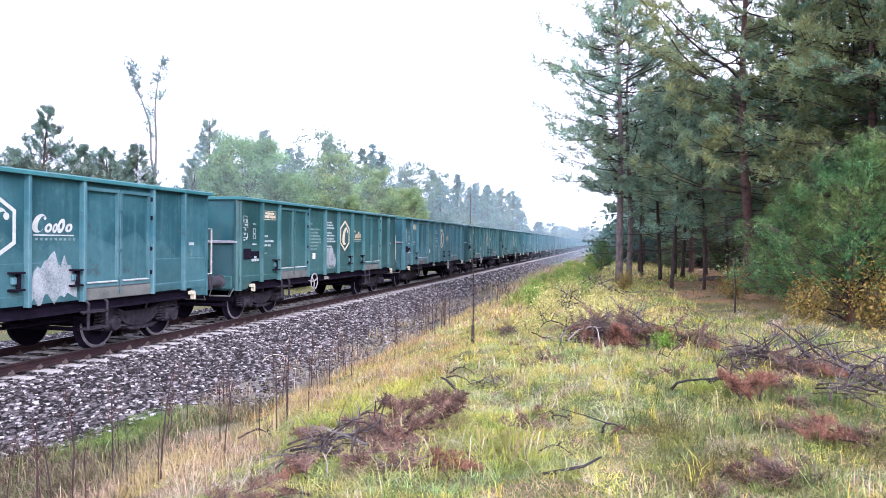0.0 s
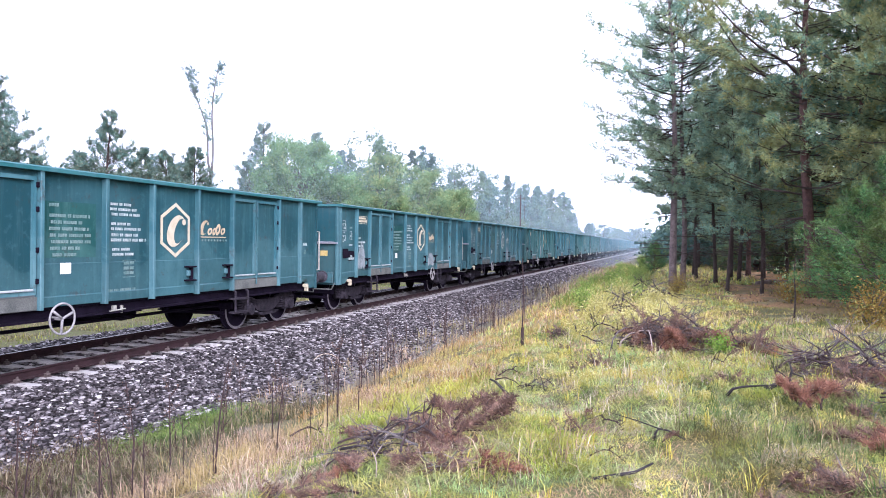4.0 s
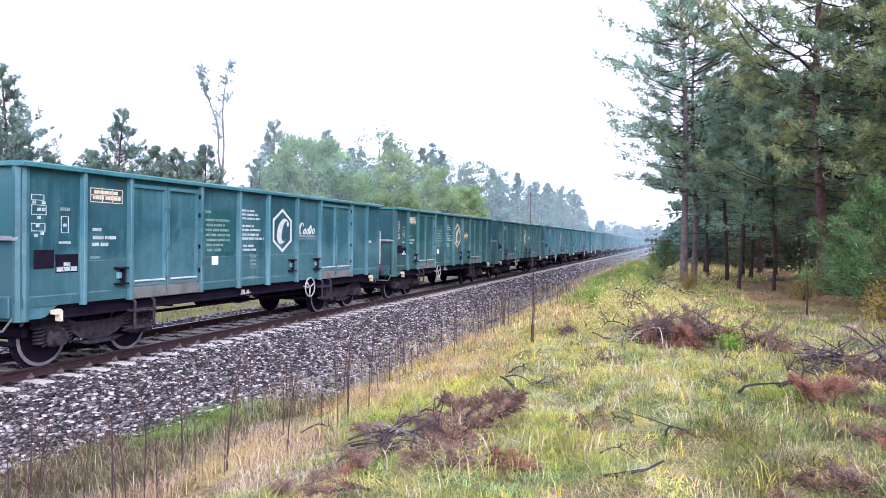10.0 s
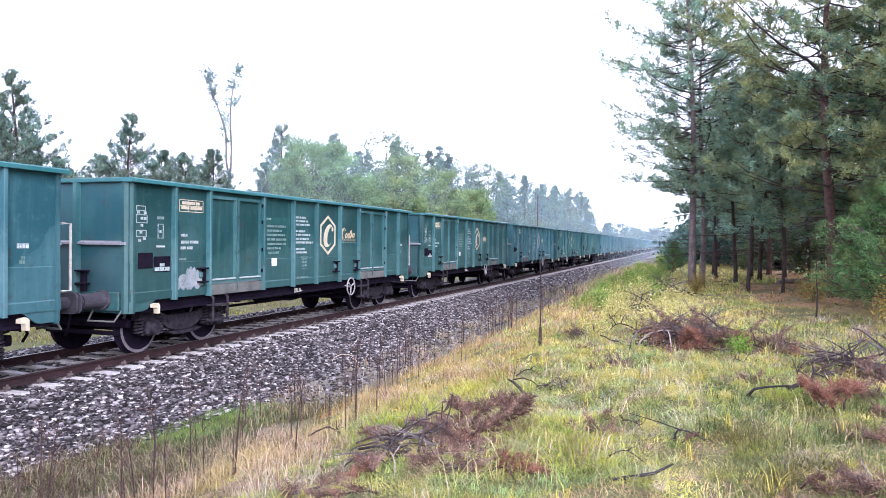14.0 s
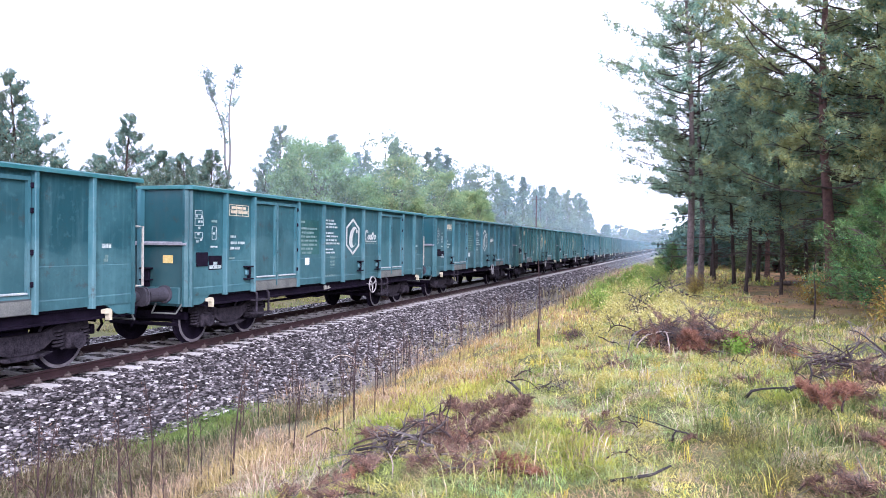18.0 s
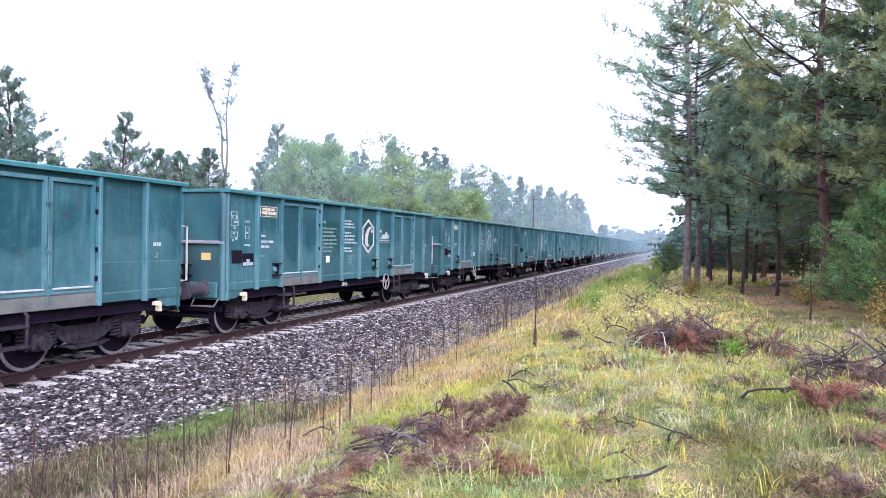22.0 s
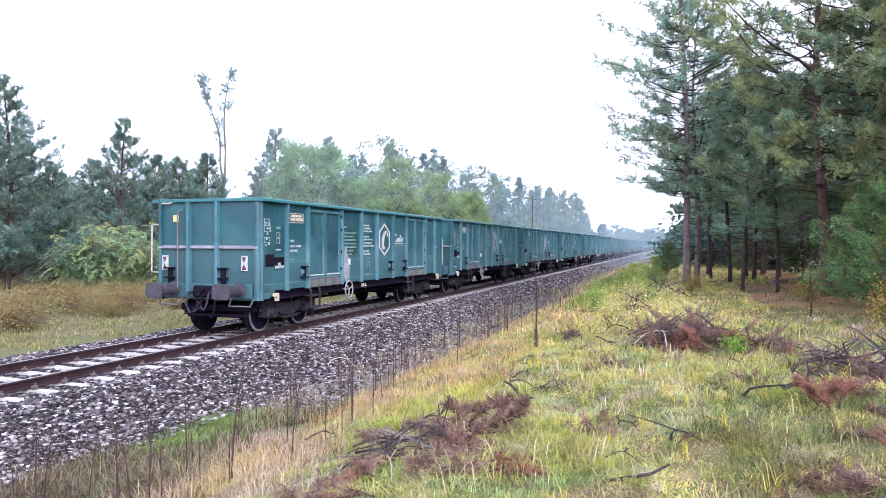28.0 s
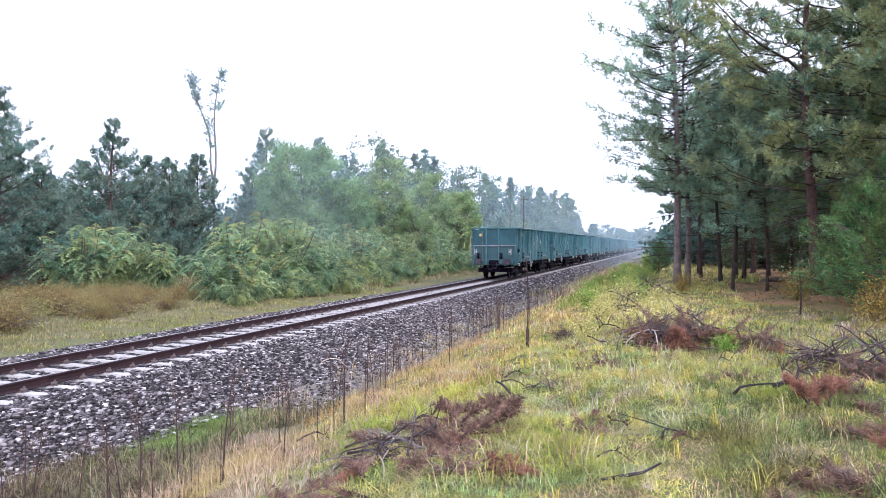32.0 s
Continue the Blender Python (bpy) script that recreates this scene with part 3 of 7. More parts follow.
        for y in (-5.7, -4.40, 2.34, 1.12, 5.72) if s > 0 else ():
            bm = bmesh.new()
            if abs(y) > 5.5:
                bm_prism(bm, [(y - 0.07, 0.93), (y + 0.04, 0.945), (y + 0.075, 0.91), (y + 0.075, 0.76), (y + 0.02, 0.76), (y + 0.01, 0.865), (y - 0.07, 0.87)], 0, *sorted((s * (SIDE + 0.0), s * (SIDE + 0.09))))
                part("lamp_bracket", bm, CREAM, w, "cream painted bracket")
            else:
                for z in (1.24, 1.50):
                    bm_box(bm, (SIDE - 0.01, y - 0.13, z), (SIDE + 0.12, y + 0.10, z + 0.03), 0.008)
                bm_box(bm, (SIDE - 0.01, y + 0.02, 1.27), (SIDE + 0.05, y + 0.09, 1.50), 0.01)
                hook = part("step_pocket", bm, GRIME, w)
                part("pocket_box", bm_box(bmesh.new(), (SIDE - 0.01, y - 0.08, 1.33), (SIDE + 0.05, y + 0.01, 1.45), 0.015), GREEN_LIT, hook)
        # brake handwheel on a short shaft
        yw = wheel_y
        bm = bmesh.new()
        xw = s * (SIDE + 0.07)
        loop = [(xw, yw + 0.235 * math.cos(q), 0.81 + 0.235 * math.sin(q)) for q in [2 * math.pi * k / 24 for k in range(25)]]
        bm_tube(bm, loop, 0.018, 6, False)
        for q in (0.4, 2.5, 4.6):
            bm_tube(bm, [(xw, yw, 0.81), (xw, yw + 0.225 * math.cos(q), 0.81 + 0.225 * math.sin(q))], 0.02, 6)
        bm_tube(bm, [(xw, yw, 0.81), (s * 0.9, yw, 0.81)], 0.03, 6)
        part("handwheel", bm, WHEEL_PAINT, w, "pale brake handwheel", smooth=True)
    for e in (-1, 1):
        y = FRONT if e > 0 else REAR
        ya, yb = sorted((y - e * 0.05, y - e * 0.012))
        part("end_wall", bm_box(bmesh.new(), (-SIDE + 0.05, ya, 0.80), (SIDE - 0.05, yb, TOP - 0.06)), END_PAINT, w)
        for x in (-0.5, 0.28):
            bm = bmesh.new()
            bm_prism(bm, [(x - 0.045, y - e * 0.02), (x - 0.036, y + e * 0.09), (x + 0.036, y + e * 0.09), (x + 0.045, y - e * 0.02)], 2, 0.82, TOP - 0.07)
            part("end_stake", bm, GREEN_LIT, w)
        bm = bmesh.new()
        bm_prism(bm, [(y - e * 0.02, 1.955), (y + e * 0.06, 1.965), (y + e * 0.06, 2.0), (y - e * 0.02, 2.035)], 0, -SIDE + 0.05, SIDE - 0.05)
        part("end_rail", bm, BELT, w, "pale dusty belt rail")
        bm = bmesh.new()
        bm_box(bm, (-SIDE + 0.09, min(y - e * 0.06, y + e * 0.06), TOP - 0.075), (SIDE - 0.09, max(y - e * 0.06, y + e * 0.06), TOP - 0.002), 0.01)
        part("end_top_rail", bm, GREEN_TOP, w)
        # headstock, buffers, hook
        bm = bmesh.new()
        bm_box(bm, (-1.2, min(y - e * 0.12, y + e * 0.05), 0.84), (1.2, max(y - e * 0.12, y + e * 0.05), 1.16), 0.015)
        part("headstock", bm, GREEN, w)
        for s in (-1, 1):
            bm = bmesh.new()
            bm_tube(bm, [(s * 0.875, y + e * 0.04, 1.03), (s * 0.875, y + e * 0.10, 1.03), (s * 0.875, y + e * 0.101, 1.03), (s * 0.875, e * (REACH - 0.2), 1.03)], [0.17, 0.17, 0.135, 0.125], 18)
            buf = part("buffer", bm, PURPLE_DUST, w)
            bm = bmesh.new()
            # a broad plate with rounded corners, thicker in the middle
            rim = [(s * 0.875 + sx * (0.14 + 0.085 * math.cos(q)), 1.03 + sz * (0.085 + 0.085 * math.sin(q))) for sx, sz, qs in ((1, 1, (0, 0.5, 1.05, 1.57)), (-1, 1, (1.57, 1.05, 0.5, 0)), (-1, -1, (0, 0.5, 1.05, 1.57)), (1, -1, (1.57, 1.05, 0.5, 0))) for q in qs]
            bm_prism(bm, rim, 1, *sorted((e * (REACH - 0.045), e * (REACH - 0.012))))
            mid = [(s * 0.875 + (p[0] - s * 0.875) * 0.9, 1.03 + (p[1] - 1.03) * 0.9) for p in rim]
            bm_prism(bm, mid, 1, *sorted((e * (REACH - 0.012), e * REACH)))
            bm_tube(bm, [(s * 0.875, e * (REACH - 0.2), 1.03), (s * 0.875, e * (REACH - 0.03), 1.03)], 0.10, 14)
            part("buffer_head", bm, PURPLE_DUST, buf)
            bm = bmesh.new()
            bm_tube(bm, [(s * 1.25, y + e * 0.02, 0.86), (s * 1.22, y + e * 0.16, 0.68), (s * 0.7, y + e * 0.2, 0.68), (s * 0.66, y + e * 0.03, 0.86)], 0.018, 6)
            part("shunter_handle", bm, DUSTY, w)
        bm = bmesh.new()
        bm_tube(bm, [(0, y + e * 0.02, 1.03), (0, y + e * 0.2, 1.04), (0, y + e * 0.32, 0.99), (0, y + e * 0.36, 0.9)], [0.05, 0.05, 0.045, 0.03], 8)
        part("coupling_hook", bm, GRIME, w)
        bm = bmesh.new()
        for x in (-0.06, 0.06):
            bm_tube(bm, [(x, y + e * 0.3, 0.96), (x, y + e * 0.33, 0.6)], 0.022, 6)
        bm_tube(bm, [(-0.17, y + e * 0.32, 0.6), (0.17, y + e * 0.32, 0.6)], 0.03, 6)
        part("screw_coupling", bm, GRIME, w)
        bm = bmesh.new()
        bm_tube(bm, [(0.35, y + e * 0.03, 0.9), (0.36, y + e * 0.22, 0.8), (0.38, y + e * 0.3, 0.55), (0.3, y + e * 0.28, 0.42)], 0.025, 7)
        part("brake_hose", bm, GRIME, w)
        bm = bmesh.new()
        bm_tube(bm, [(-0.34, y + e * 0.03, 0.98), (-0.36, y + e * 0.24, 0.96), (-0.34, y + e * 0.34, 0.72), (-0.22, y + e * 0.36, 0.52), (-0.08, y + e * 0.34, 0.56), (-0.04, y + e * 0.26, 0.78)], 0.03, 8)
        part("brake_hose", bm, BOGIE_DUST, w, smooth=True)
        bm = bmesh.new()
        bm_tube(bm, [(0.20, y + e * 0.03, 1.0), (0.22, y + e * 0.26, 0.97), (0.23, y + e * 0.34, 0.75), (0.16, y + e * 0.35, 0.58), (0.05, y + e * 0.33, 0.66)], 0.026, 8)
        part("air_hose", bm, BOGIE_DUST, w, smooth=True)
        bm = bmesh.new()
        bm_box(bm, (-0.30, min(y, y + e * 0.16), 0.86), (0.30, max(y, y + e * 0.16), 1.12), 0.03)
        part("draw_gear", bm, GRIME, w)
    # handrail and shelf on the rear end, by the corner
    bm = bmesh.new()
    for x in (-0.72,):
        bm_tube(bm, [(x, REAR, 2.85), (x, REAR - 0.14, 2.8), (x, REAR - 0.14, 1.05), (x, REAR, 1.0)], 0.02, 6)
    part("end_handrail", bm, DUSTY, w)
    bm = bmesh.new()
    bm_tube(bm, [(-SIDE + 0.05, REAR - 0.05, 2.52), (-SIDE - 0.12, REAR - 0.06, 2.52), (-SIDE - 0.13, REAR - 0.06, 1.42), (-SIDE + 0.05, REAR - 0.05, 1.40)], 0.02, 6)
    part("corner_handrail", bm, RAIL_PALE, w, "pale corner handrail")
    bm = bmesh.new()
    bm_tube(bm, [(-SIDE + 0.22, REAR, TOP - 0.07), (-SIDE + 0.22, REAR - 0.12, TOP - 0.10), (-SIDE + 0.42, REAR - 0.12, TOP - 0.10), (-SIDE + 0.42, REAR, TOP - 0.07)], 0.02, 6)
    part("end_top_grip", bm, RAIL_PALE, w)
    # step brackets low on the rear end, and the brake changeover gear below the side
    for xb in (-1.0, 0.45):
        bm = bmesh.new()
        for z in (1.28, 1.50):
            bm_box(bm, (xb - 0.12, REAR - 0.14, z), (xb + 0.12, REAR - 0.01, z + 0.03), 0.008)
        bm_box(bm, (xb - 0.05, REAR - 0.08, 1.16), (xb + 0.05, REAR - 0.01, 1.50), 0.01)
        part("end_step", bm, GRIME, w)
    bm = bmesh.new()
    bm_box(bm, (SIDE - 0.12, -0.76, 0.80), (SIDE - 0.06, -0.68, 0.91), 0.01)
    bm_box(bm, (SIDE - 0.10, -0.58, 0.77), (SIDE - 0.06, -0.53, 0.90), 0.01)
    bm_tube(bm, [(SIDE - 0.05, -0.86, 0.82), (SIDE - 0.05, -0.50, 0.84)], 0.012, 6)
    part("brake_changeover", bm, RAIL_PALE, w, "pale brake changeover levers")
    bm = bmesh.new()
    bm_tube(bm, [(SIDE - 0.05, FRONT + 0.05, 2.29), (SIDE - 0.05, FRONT + 0.22, 2.29), (SIDE - 0.05, FRONT + 0.22, 1.27), (SIDE - 0.05, FRONT + 0.05, 1.27)], 0.022, 6)
    part("corner_handrail", bm, RAIL_PALE, w, "pale corner handrail")
    part("floor_plate", bm_box(bmesh.new(), (-SIDE + 0.06, REAR + 0.06, 1.0), (SIDE - 0.06, FRONT - 0.06, 1.06)), DUSTY, w)
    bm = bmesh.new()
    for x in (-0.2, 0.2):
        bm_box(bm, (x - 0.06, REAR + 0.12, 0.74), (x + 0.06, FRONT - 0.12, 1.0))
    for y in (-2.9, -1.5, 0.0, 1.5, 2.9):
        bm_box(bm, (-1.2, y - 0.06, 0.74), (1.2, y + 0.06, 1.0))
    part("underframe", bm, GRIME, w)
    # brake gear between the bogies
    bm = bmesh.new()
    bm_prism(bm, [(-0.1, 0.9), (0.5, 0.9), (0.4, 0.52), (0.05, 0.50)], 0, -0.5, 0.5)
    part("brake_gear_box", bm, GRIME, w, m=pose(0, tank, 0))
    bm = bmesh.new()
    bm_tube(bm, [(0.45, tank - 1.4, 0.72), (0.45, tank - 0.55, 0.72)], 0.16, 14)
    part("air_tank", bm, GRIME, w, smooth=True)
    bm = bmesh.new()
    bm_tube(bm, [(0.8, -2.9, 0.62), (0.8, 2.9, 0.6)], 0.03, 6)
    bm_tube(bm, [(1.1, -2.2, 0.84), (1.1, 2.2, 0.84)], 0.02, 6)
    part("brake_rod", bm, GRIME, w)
    for y in (-4.5, 4.5):
        make_bogie(w, y)
    # markings on the side towards the camera
    x = SIDE - 0.004
    part("touch_up_patch", bm_box(bmesh.new(), (x - 0.012, -2.24, 1.74), (x - 0.006, -1.22, 2.60)), GREEN_PATCH, w, "greener touched-up patch of paint")
    bm = bmesh.new()
    ring(bm, hexagon(0.515, 0.735, 2.215), hexagon(0.445, 0.735, 2.215), x - 0.008, x)
    part("hexagon_emblem", bm, paint, w)
    part("curved_emblem", crescent(bmesh.new(), 0.75, 2.20, 0.25, 0.30, 0.28, x), paint, w)
    # the maker's mark as slanting loops of its size
    bm = bmesh.new()
    crescent(bm, 1.60, 2.28, 0.135, 0.15, 0.35, x)
    for cy, cz, ry, rz in ((1.79, 2.21, 0.075, 0.075), (1.93, 2.21, 0.05, 0.08), (2.06, 2.25, 0.075, 0.12), (2.23, 2.22, 0.075, 0.075)):
        qs = [2 * math.pi * k / 14 for k in range(14)]
        ring(bm, [(cy + ry * math.cos(q) + 0.3 * rz * math.sin(q), cz + rz * math.sin(q)) for q in qs], [(cy + 0.4 * ry * math.cos(q) + 0.12 * rz * math.sin(q), cz + 0.45 * rz * math.sin(q)) for q in qs], x - 0.006, x)
    bm_box(bm, (x - 0.006, 1.48, 2.085), (x, 2.34, 2.105))
    part("script_mark", bm, script, w)
    bm = bmesh.new()
    bars(bm, 1.52, 2.01, [[(0.1 * k, 0.05) for k in range(9)]], x, 0.04)
    tagged(part("small_lettering", bm, PALE, w), "tiny faded lettering", kind="stuff")
    rnd = random.Random(4)

    def lines(bm, y, z, count, width, gap=0.085, h=0.036):
        rows = []
        for i in range(count):
            row, p = [], rnd.uniform(0, 0.04)
            end = width * rnd.uniform(0.6, 1.0)
            while p < end:
                for _ in range(rnd.randint(2, 7)):
                    q = h * rnd.uniform(0.45, 0.95)
                    if p + q > width:
                        break
                    row.append((p, q))
                    p += q + 0.008
                p += 0.028
            rows.append(row)
        return bars(bm, y, z, rows, x, h, gap)
    text = "faded lines of small lettering"
    for mat, rows in (
            (WHITE, ((-0.92, 2.60, 3, 0.70, 0.085, 0.045), (-0.92, 2.27, 2, 0.74, 0.085, 0.045), (-0.92, 2.08, 2, 0.90, 0.085, 0.05), (-0.88, 1.84, 2, 0.60, 0.085, 0.045))),
            (PALE, ((-2.18, 2.52, 1, 0.36, 0.10, 0.05), (-2.14, 2.36, 3, 0.80, 0.10, 0.05), (-2.14, 2.06, 3, 0.85, 0.10, 0.05), (-2.10, 1.76, 1, 0.55, 0.10, 0.05))),
            (WHITE, ((-4.98, 2.12, 1, 0.20, 0.09, 0.05), (-5.00, 1.99, 2, 0.62, 0.11, 0.055), (-5.64, 1.92, 1, 0.30, 0.09, 0.035))),
            (WHITE, ((5.66, 1.92, 1, 0.20, 0.09, 0.07),)),
            (PALE, ((-5.62, 2.42, 1, 0.20, 0.17, 0.05), (-5.02, 1.68, 1, 0.20, 0.09, 0.04), (5.70, 1.76, 2, 0.12, 0.06, 0.05), (-1.0, 1.15, 1, 0.7, 0.09, 0.045)))):
        bm = bmesh.new()
        for y, z, count, width, gap, h in rows:
            lines(bm, y, z, count, width, gap, h)
        tagged(part("lettering", bm, mat, w), text, kind="stuff")
    # framed number block, load table and plates
    bm = lines(bmesh.new(), -4.98, 2.72, 2, 0.60, 0.09, 0.055)
    for z in (2.58, 2.69, 2.80):
        bm_box(bm, (x - 0.005, -5.02, z), (x - 0.001, -4.34, z + 0.012))
    for y in (-5.02, -4.78, -4.56, -4.35):
        bm_box(bm, (x - 0.005, y, 2.592), (x - 0.001, y + 0.012, 2.80))
    tagged(part("number_block", bm, CREAM, w), "framed rows of faded cream figures", kind="stuff")
    bm = bmesh.new()
    for y, z, wd, ht in ((-6.10, 2.55, 0.22, 0.09), (-6.10, 2.34, 0.26, 0.15), (-6.10, 2.10, 0.24, 0.12), (-5.58, 2.08, 0.14, 0.26)):
        ring(bm, [(y, z), (y + wd, z), (y + wd, z + ht), (y, z + ht)], [(y + 0.012, z + 0.012), (y + wd - 0.012, z + 0.012), (y + wd - 0.012, z + ht - 0.012), (y + 0.012, z + ht - 0.012)], x - 0.006, x)
    for y, z in ((-6.08, 2.50), (-6.0, 2.28), (-5.92, 2.50), (-6.05, 2.02), (-5.94, 2.05), (-6.02, 2.16), (-5.92, 2.40), (-6.00, 2.40), (-5.54, 2.18)):
        bm_box(bm, (x - 0.005, y, z), (x - 0.001, y + 0.06, z + 0.045))
    tagged(part("boxed_sign", bm, WHITE, w), "small boxed signs in worn white paint", kind="stuff")
    part("data_panel", bm_box(bmesh.new(), (x - 0.004, -6.06, 1.56), (x + 0.02, -5.72, 1.83), 0.006), GRIME, w, "dark data panel")
    plate = part("load_plate", bm_box(bmesh.new(), (x - 0.006, -5.68, 1.48), (x, -5.26, 1.76)), GRIME, w, "black plate with a white load table")
    part("load_table", ring(bars(bmesh.new(), -5.66, 1.58, [[(0.13, 0.12)], [(0.02, 0.10), (0.14, 0.10), (0.26, 0.10)]], x + 0.004, 0.055, 0.075), [(-5.66, 1.50), (-5.28, 1.50), (-5.28, 1.57), (-5.66, 1.57)], [(-5.645, 1.512), (-5.295, 1.512), (-5.295, 1.558), (-5.645, 1.558)], x, x + 0.004), WHITE, plate)
    part("white_card", bm_box(bmesh.new(), (x - 0.006, -1.93, 1.49), (x, -1.72, 1.66)), CARD, w, "clean white card")
    bm = bars(bmesh.new(), -0.60, 1.60, [[(0, 0.12), (0.14, 0.10)], [(0, 0.12), (0.14, 0.10)], [(0, 0.12), (0.14, 0.10)]], x, 0.05, 0.085)
    ring(bm, [(-0.62, 1.38), (-0.32, 1.38), (-0.32, 1.68), (-0.62, 1.68)], [(-0.61, 1.39), (-0.33, 1.39), (-0.33, 1.67), (-0.61, 1.67)], x - 0.006, x - 0.001)
    part("test_grid", bm, PALE, w)
    return w


def far_wagon():
    """The same wagon where it stays small: large parts only."""
    w = new("gondola_wagon")
    tagged(w, "faded green steel open freight wagon far along the train", "freight wagon", group="wagons of the train")
    for s in (-1, 1):
        part("side_wall", bm_box(bmesh.new(), (min(s * (SIDE - 0.05), s * (SIDE - 0.012)), REAR, SILL - 0.1), (max(s * (SIDE - 0.05), s * (SIDE - 0.012)), FRONT, TOP - 0.06)), GREEN, w)
        for y in STAKES:
            part("stake", bm_box(bmesh.new(), (min(s * (SIDE - 0.02), s * (SIDE + 0.084)), y - 0.026, SILL), (max(s * (SIDE - 0.02), s * (SIDE + 0.084)), y + 0.04, TOP - 0.07)), GREEN_LIT, w)
        part("top_rail", bm_box(bmesh.new(), (min(s * (SIDE - 0.09), s * (SIDE + 0.07)), REAR, TOP - 0.075), (max(s * (SIDE - 0.09), s * (SIDE + 0.07)), FRONT, TOP)), GREEN_TOP, w)
        part("end_wall", bm_box(bmesh.new(), (-SIDE + 0.06, (FRONT if s > 0 else REAR) - 0.02, 0.8), (SIDE - 0.06, (FRONT if s > 0 else REAR) + 0.02, TOP - 0.06)), GREEN, w)
        make_bogie(w, s * 4.5, False)
    part("underframe", bm_box(bmesh.new(), (-1.1, REAR, 0.66), (1.1, FRONT, 1.0)), GRIME, w)
    x = SIDE - 0.004
    part("hexagon_emblem", ring(bmesh.new(), hexagon(0.515, 0.735, 2.215), hexagon(0.445, 0.735, 2.215), x - 0.008, x), CREAM, w)
    return w


LENGTH = 14.04
train = []
# place in the train: handwheel ahead of or behind the middle, emblem colour
KINDS = {}
AHEAD = {1, 5, 6, 7, 8, 9, 11, -2, -4}
GREENER = {3, 4, 6, 7, -1, -3, -4}
PALE_EMBLEM = {0, 5, 8, 9, 10, 11, 12, 13, 14}
for n_ in range(14, -8, -1):
    key = (n_ in AHEAD, n_ in PALE_EMBLEM, n_ in GREENER)
    if key not in KINDS:
        KINDS[key] = make_wagon(1.95 if key[0] else -1.95, EMBLEM_WHITE if key[1] else CREAM, 0.3, EMBLEM_WHITE if key[1] else OCHRE, *((SEA_GREEN, SEA_GREEN_LIT) if key[2] else (GREEN, GREEN_LIT)))
        train.append((n_, KINDS[key]))
    else:
        train.append((n_, copy_thing(KINDS[key], Matrix())))
by_place = dict(train)
SCRAPE = mottled("scraped_paint", (0.10, 0.13, 0.14), (0.34, 0.37, 0.39), 3.0, 0.7, 0.0, 30.0)
RED_SPRAY = mottled("red_spray_paint", (0.10, 0.018, 0.02), (0.24, 0.05, 0.05), 5.0, 0.6, 0.0, 40.0)


def patch(place, y, z, w_, h_, seed, name, mat, label):
    """A ragged thin patch of other paint on the side of one wagon."""
    rnd = random.Random(seed)
    x = SIDE + 0.009
    k = 14
    top = [(y + w_ * i / k, z + h_ * rnd.uniform(0.6, 1.0) * math.sin(math.pi * (0.12 + 0.76 * i / k))) for i in range(k + 1)]
    low_ = [(p[0], z - h_ * rnd.uniform(0.0, 0.25)) for p in top]
    bm = bmesh.new()
    bm_prism(bm, top + low_[::-1], 0, x - 0.012, x)
    part(name, bm, mat, by_place[place], label)


def spray(place, y, z, wd, ht, seed):
    """A scrawl of red spray paint, an unreadable loop of strokes."""
    rnd = random.Random(seed)
    bm = bmesh.new()
    p = (y, z)
    for i in range(7):
        q = (y + wd * rnd.random(), z + ht * (i % 2) * rnd.uniform(0.6, 1.0))
        d = Vector((q[0] - p[0], q[1] - p[1])).normalized() * 0.028
        bm_prism(bm, [(p[0] - d[1], p[1] + d[0]), (q[0] - d[1], q[1] + d[0]), (q[0] + d[1], q[1] - d[0]), (p[0] + d[1], p[1] - d[0])], 0, SIDE - 0.010, SIDE + 0.009 + 0.0004 * i)
        p = q
    part("spray_scrawl", bm, RED_SPRAY, by_place[place], "scrawl of red spray paint")


patch(0, 1.42, 1.15, 0.98, 0.75, 1, "scraped_patch", SCRAPE, "pale scraped patch in the paint")
patch(1, 1.5, 1.2, 0.85, 0.5, 2, "scraped_patch", SCRAPE, "pale scraped patch in the paint")
patch(1, -5.0, 1.35, 0.5, 0.75, 3, "scraped_patch", SCRAPE, "pale scraped patch in the paint")
patch(14, -2.28, 1.2, 0.5, 0.85, 4, "scraped_patch", SCRAPE, "pale scraped patch in the paint")
patch(-1, -1.0, 1.3, 0.9, 0.6, 5, "scraped_patch", SCRAPE, "pale scraped patch in the paint")
patch(7, -5.05, 1.2, 0.7, 0.4, 6, "scraped_patch", SCRAPE, "pale scraped patch in the paint")
spray(12, -0.95, 1.15, 0.75, 0.55, 11)
spray(12, 1.45, 1.2, 0.8, 0.5, 12)
# tail signs on the last wagon: white boards with red triangles
last = by_place[14]
SIGN_RED = mottled("faded_sign_red", (0.05, 0.012, 0.018), (0.16, 0.04, 0.05), 9.0, 0.7)
for x in (-1.17, 0.98):
    sign = part("tail_sign", bm_box(bmesh.new(), (x - 0.082, REAR - 0.03, 1.46), (x + 0.082, REAR + 0.01, 1.80), 0.008), WHITE, last, "white tail sign with two red triangles")
    for z, up in ((1.49, 1), (1.77, -1)):
        bm = bmesh.new()
        bm_prism(bm, [(x - 0.058, z), (x + 0.058, z), (x, z + up * 0.13)], 1, REAR - 0.036, REAR - 0.031)
        part("red_triangle", bm, SIGN_RED, sign)
part("yellow_card", bm_box(bmesh.new(), (-0.95, REAR - 0.004, 2.58), (-0.80, REAR + 0.01, 2.74)), mottled("yellow_card", (0.42, 0.29, 0.09), (0.54, 0.42, 0.18), 9.0), last)
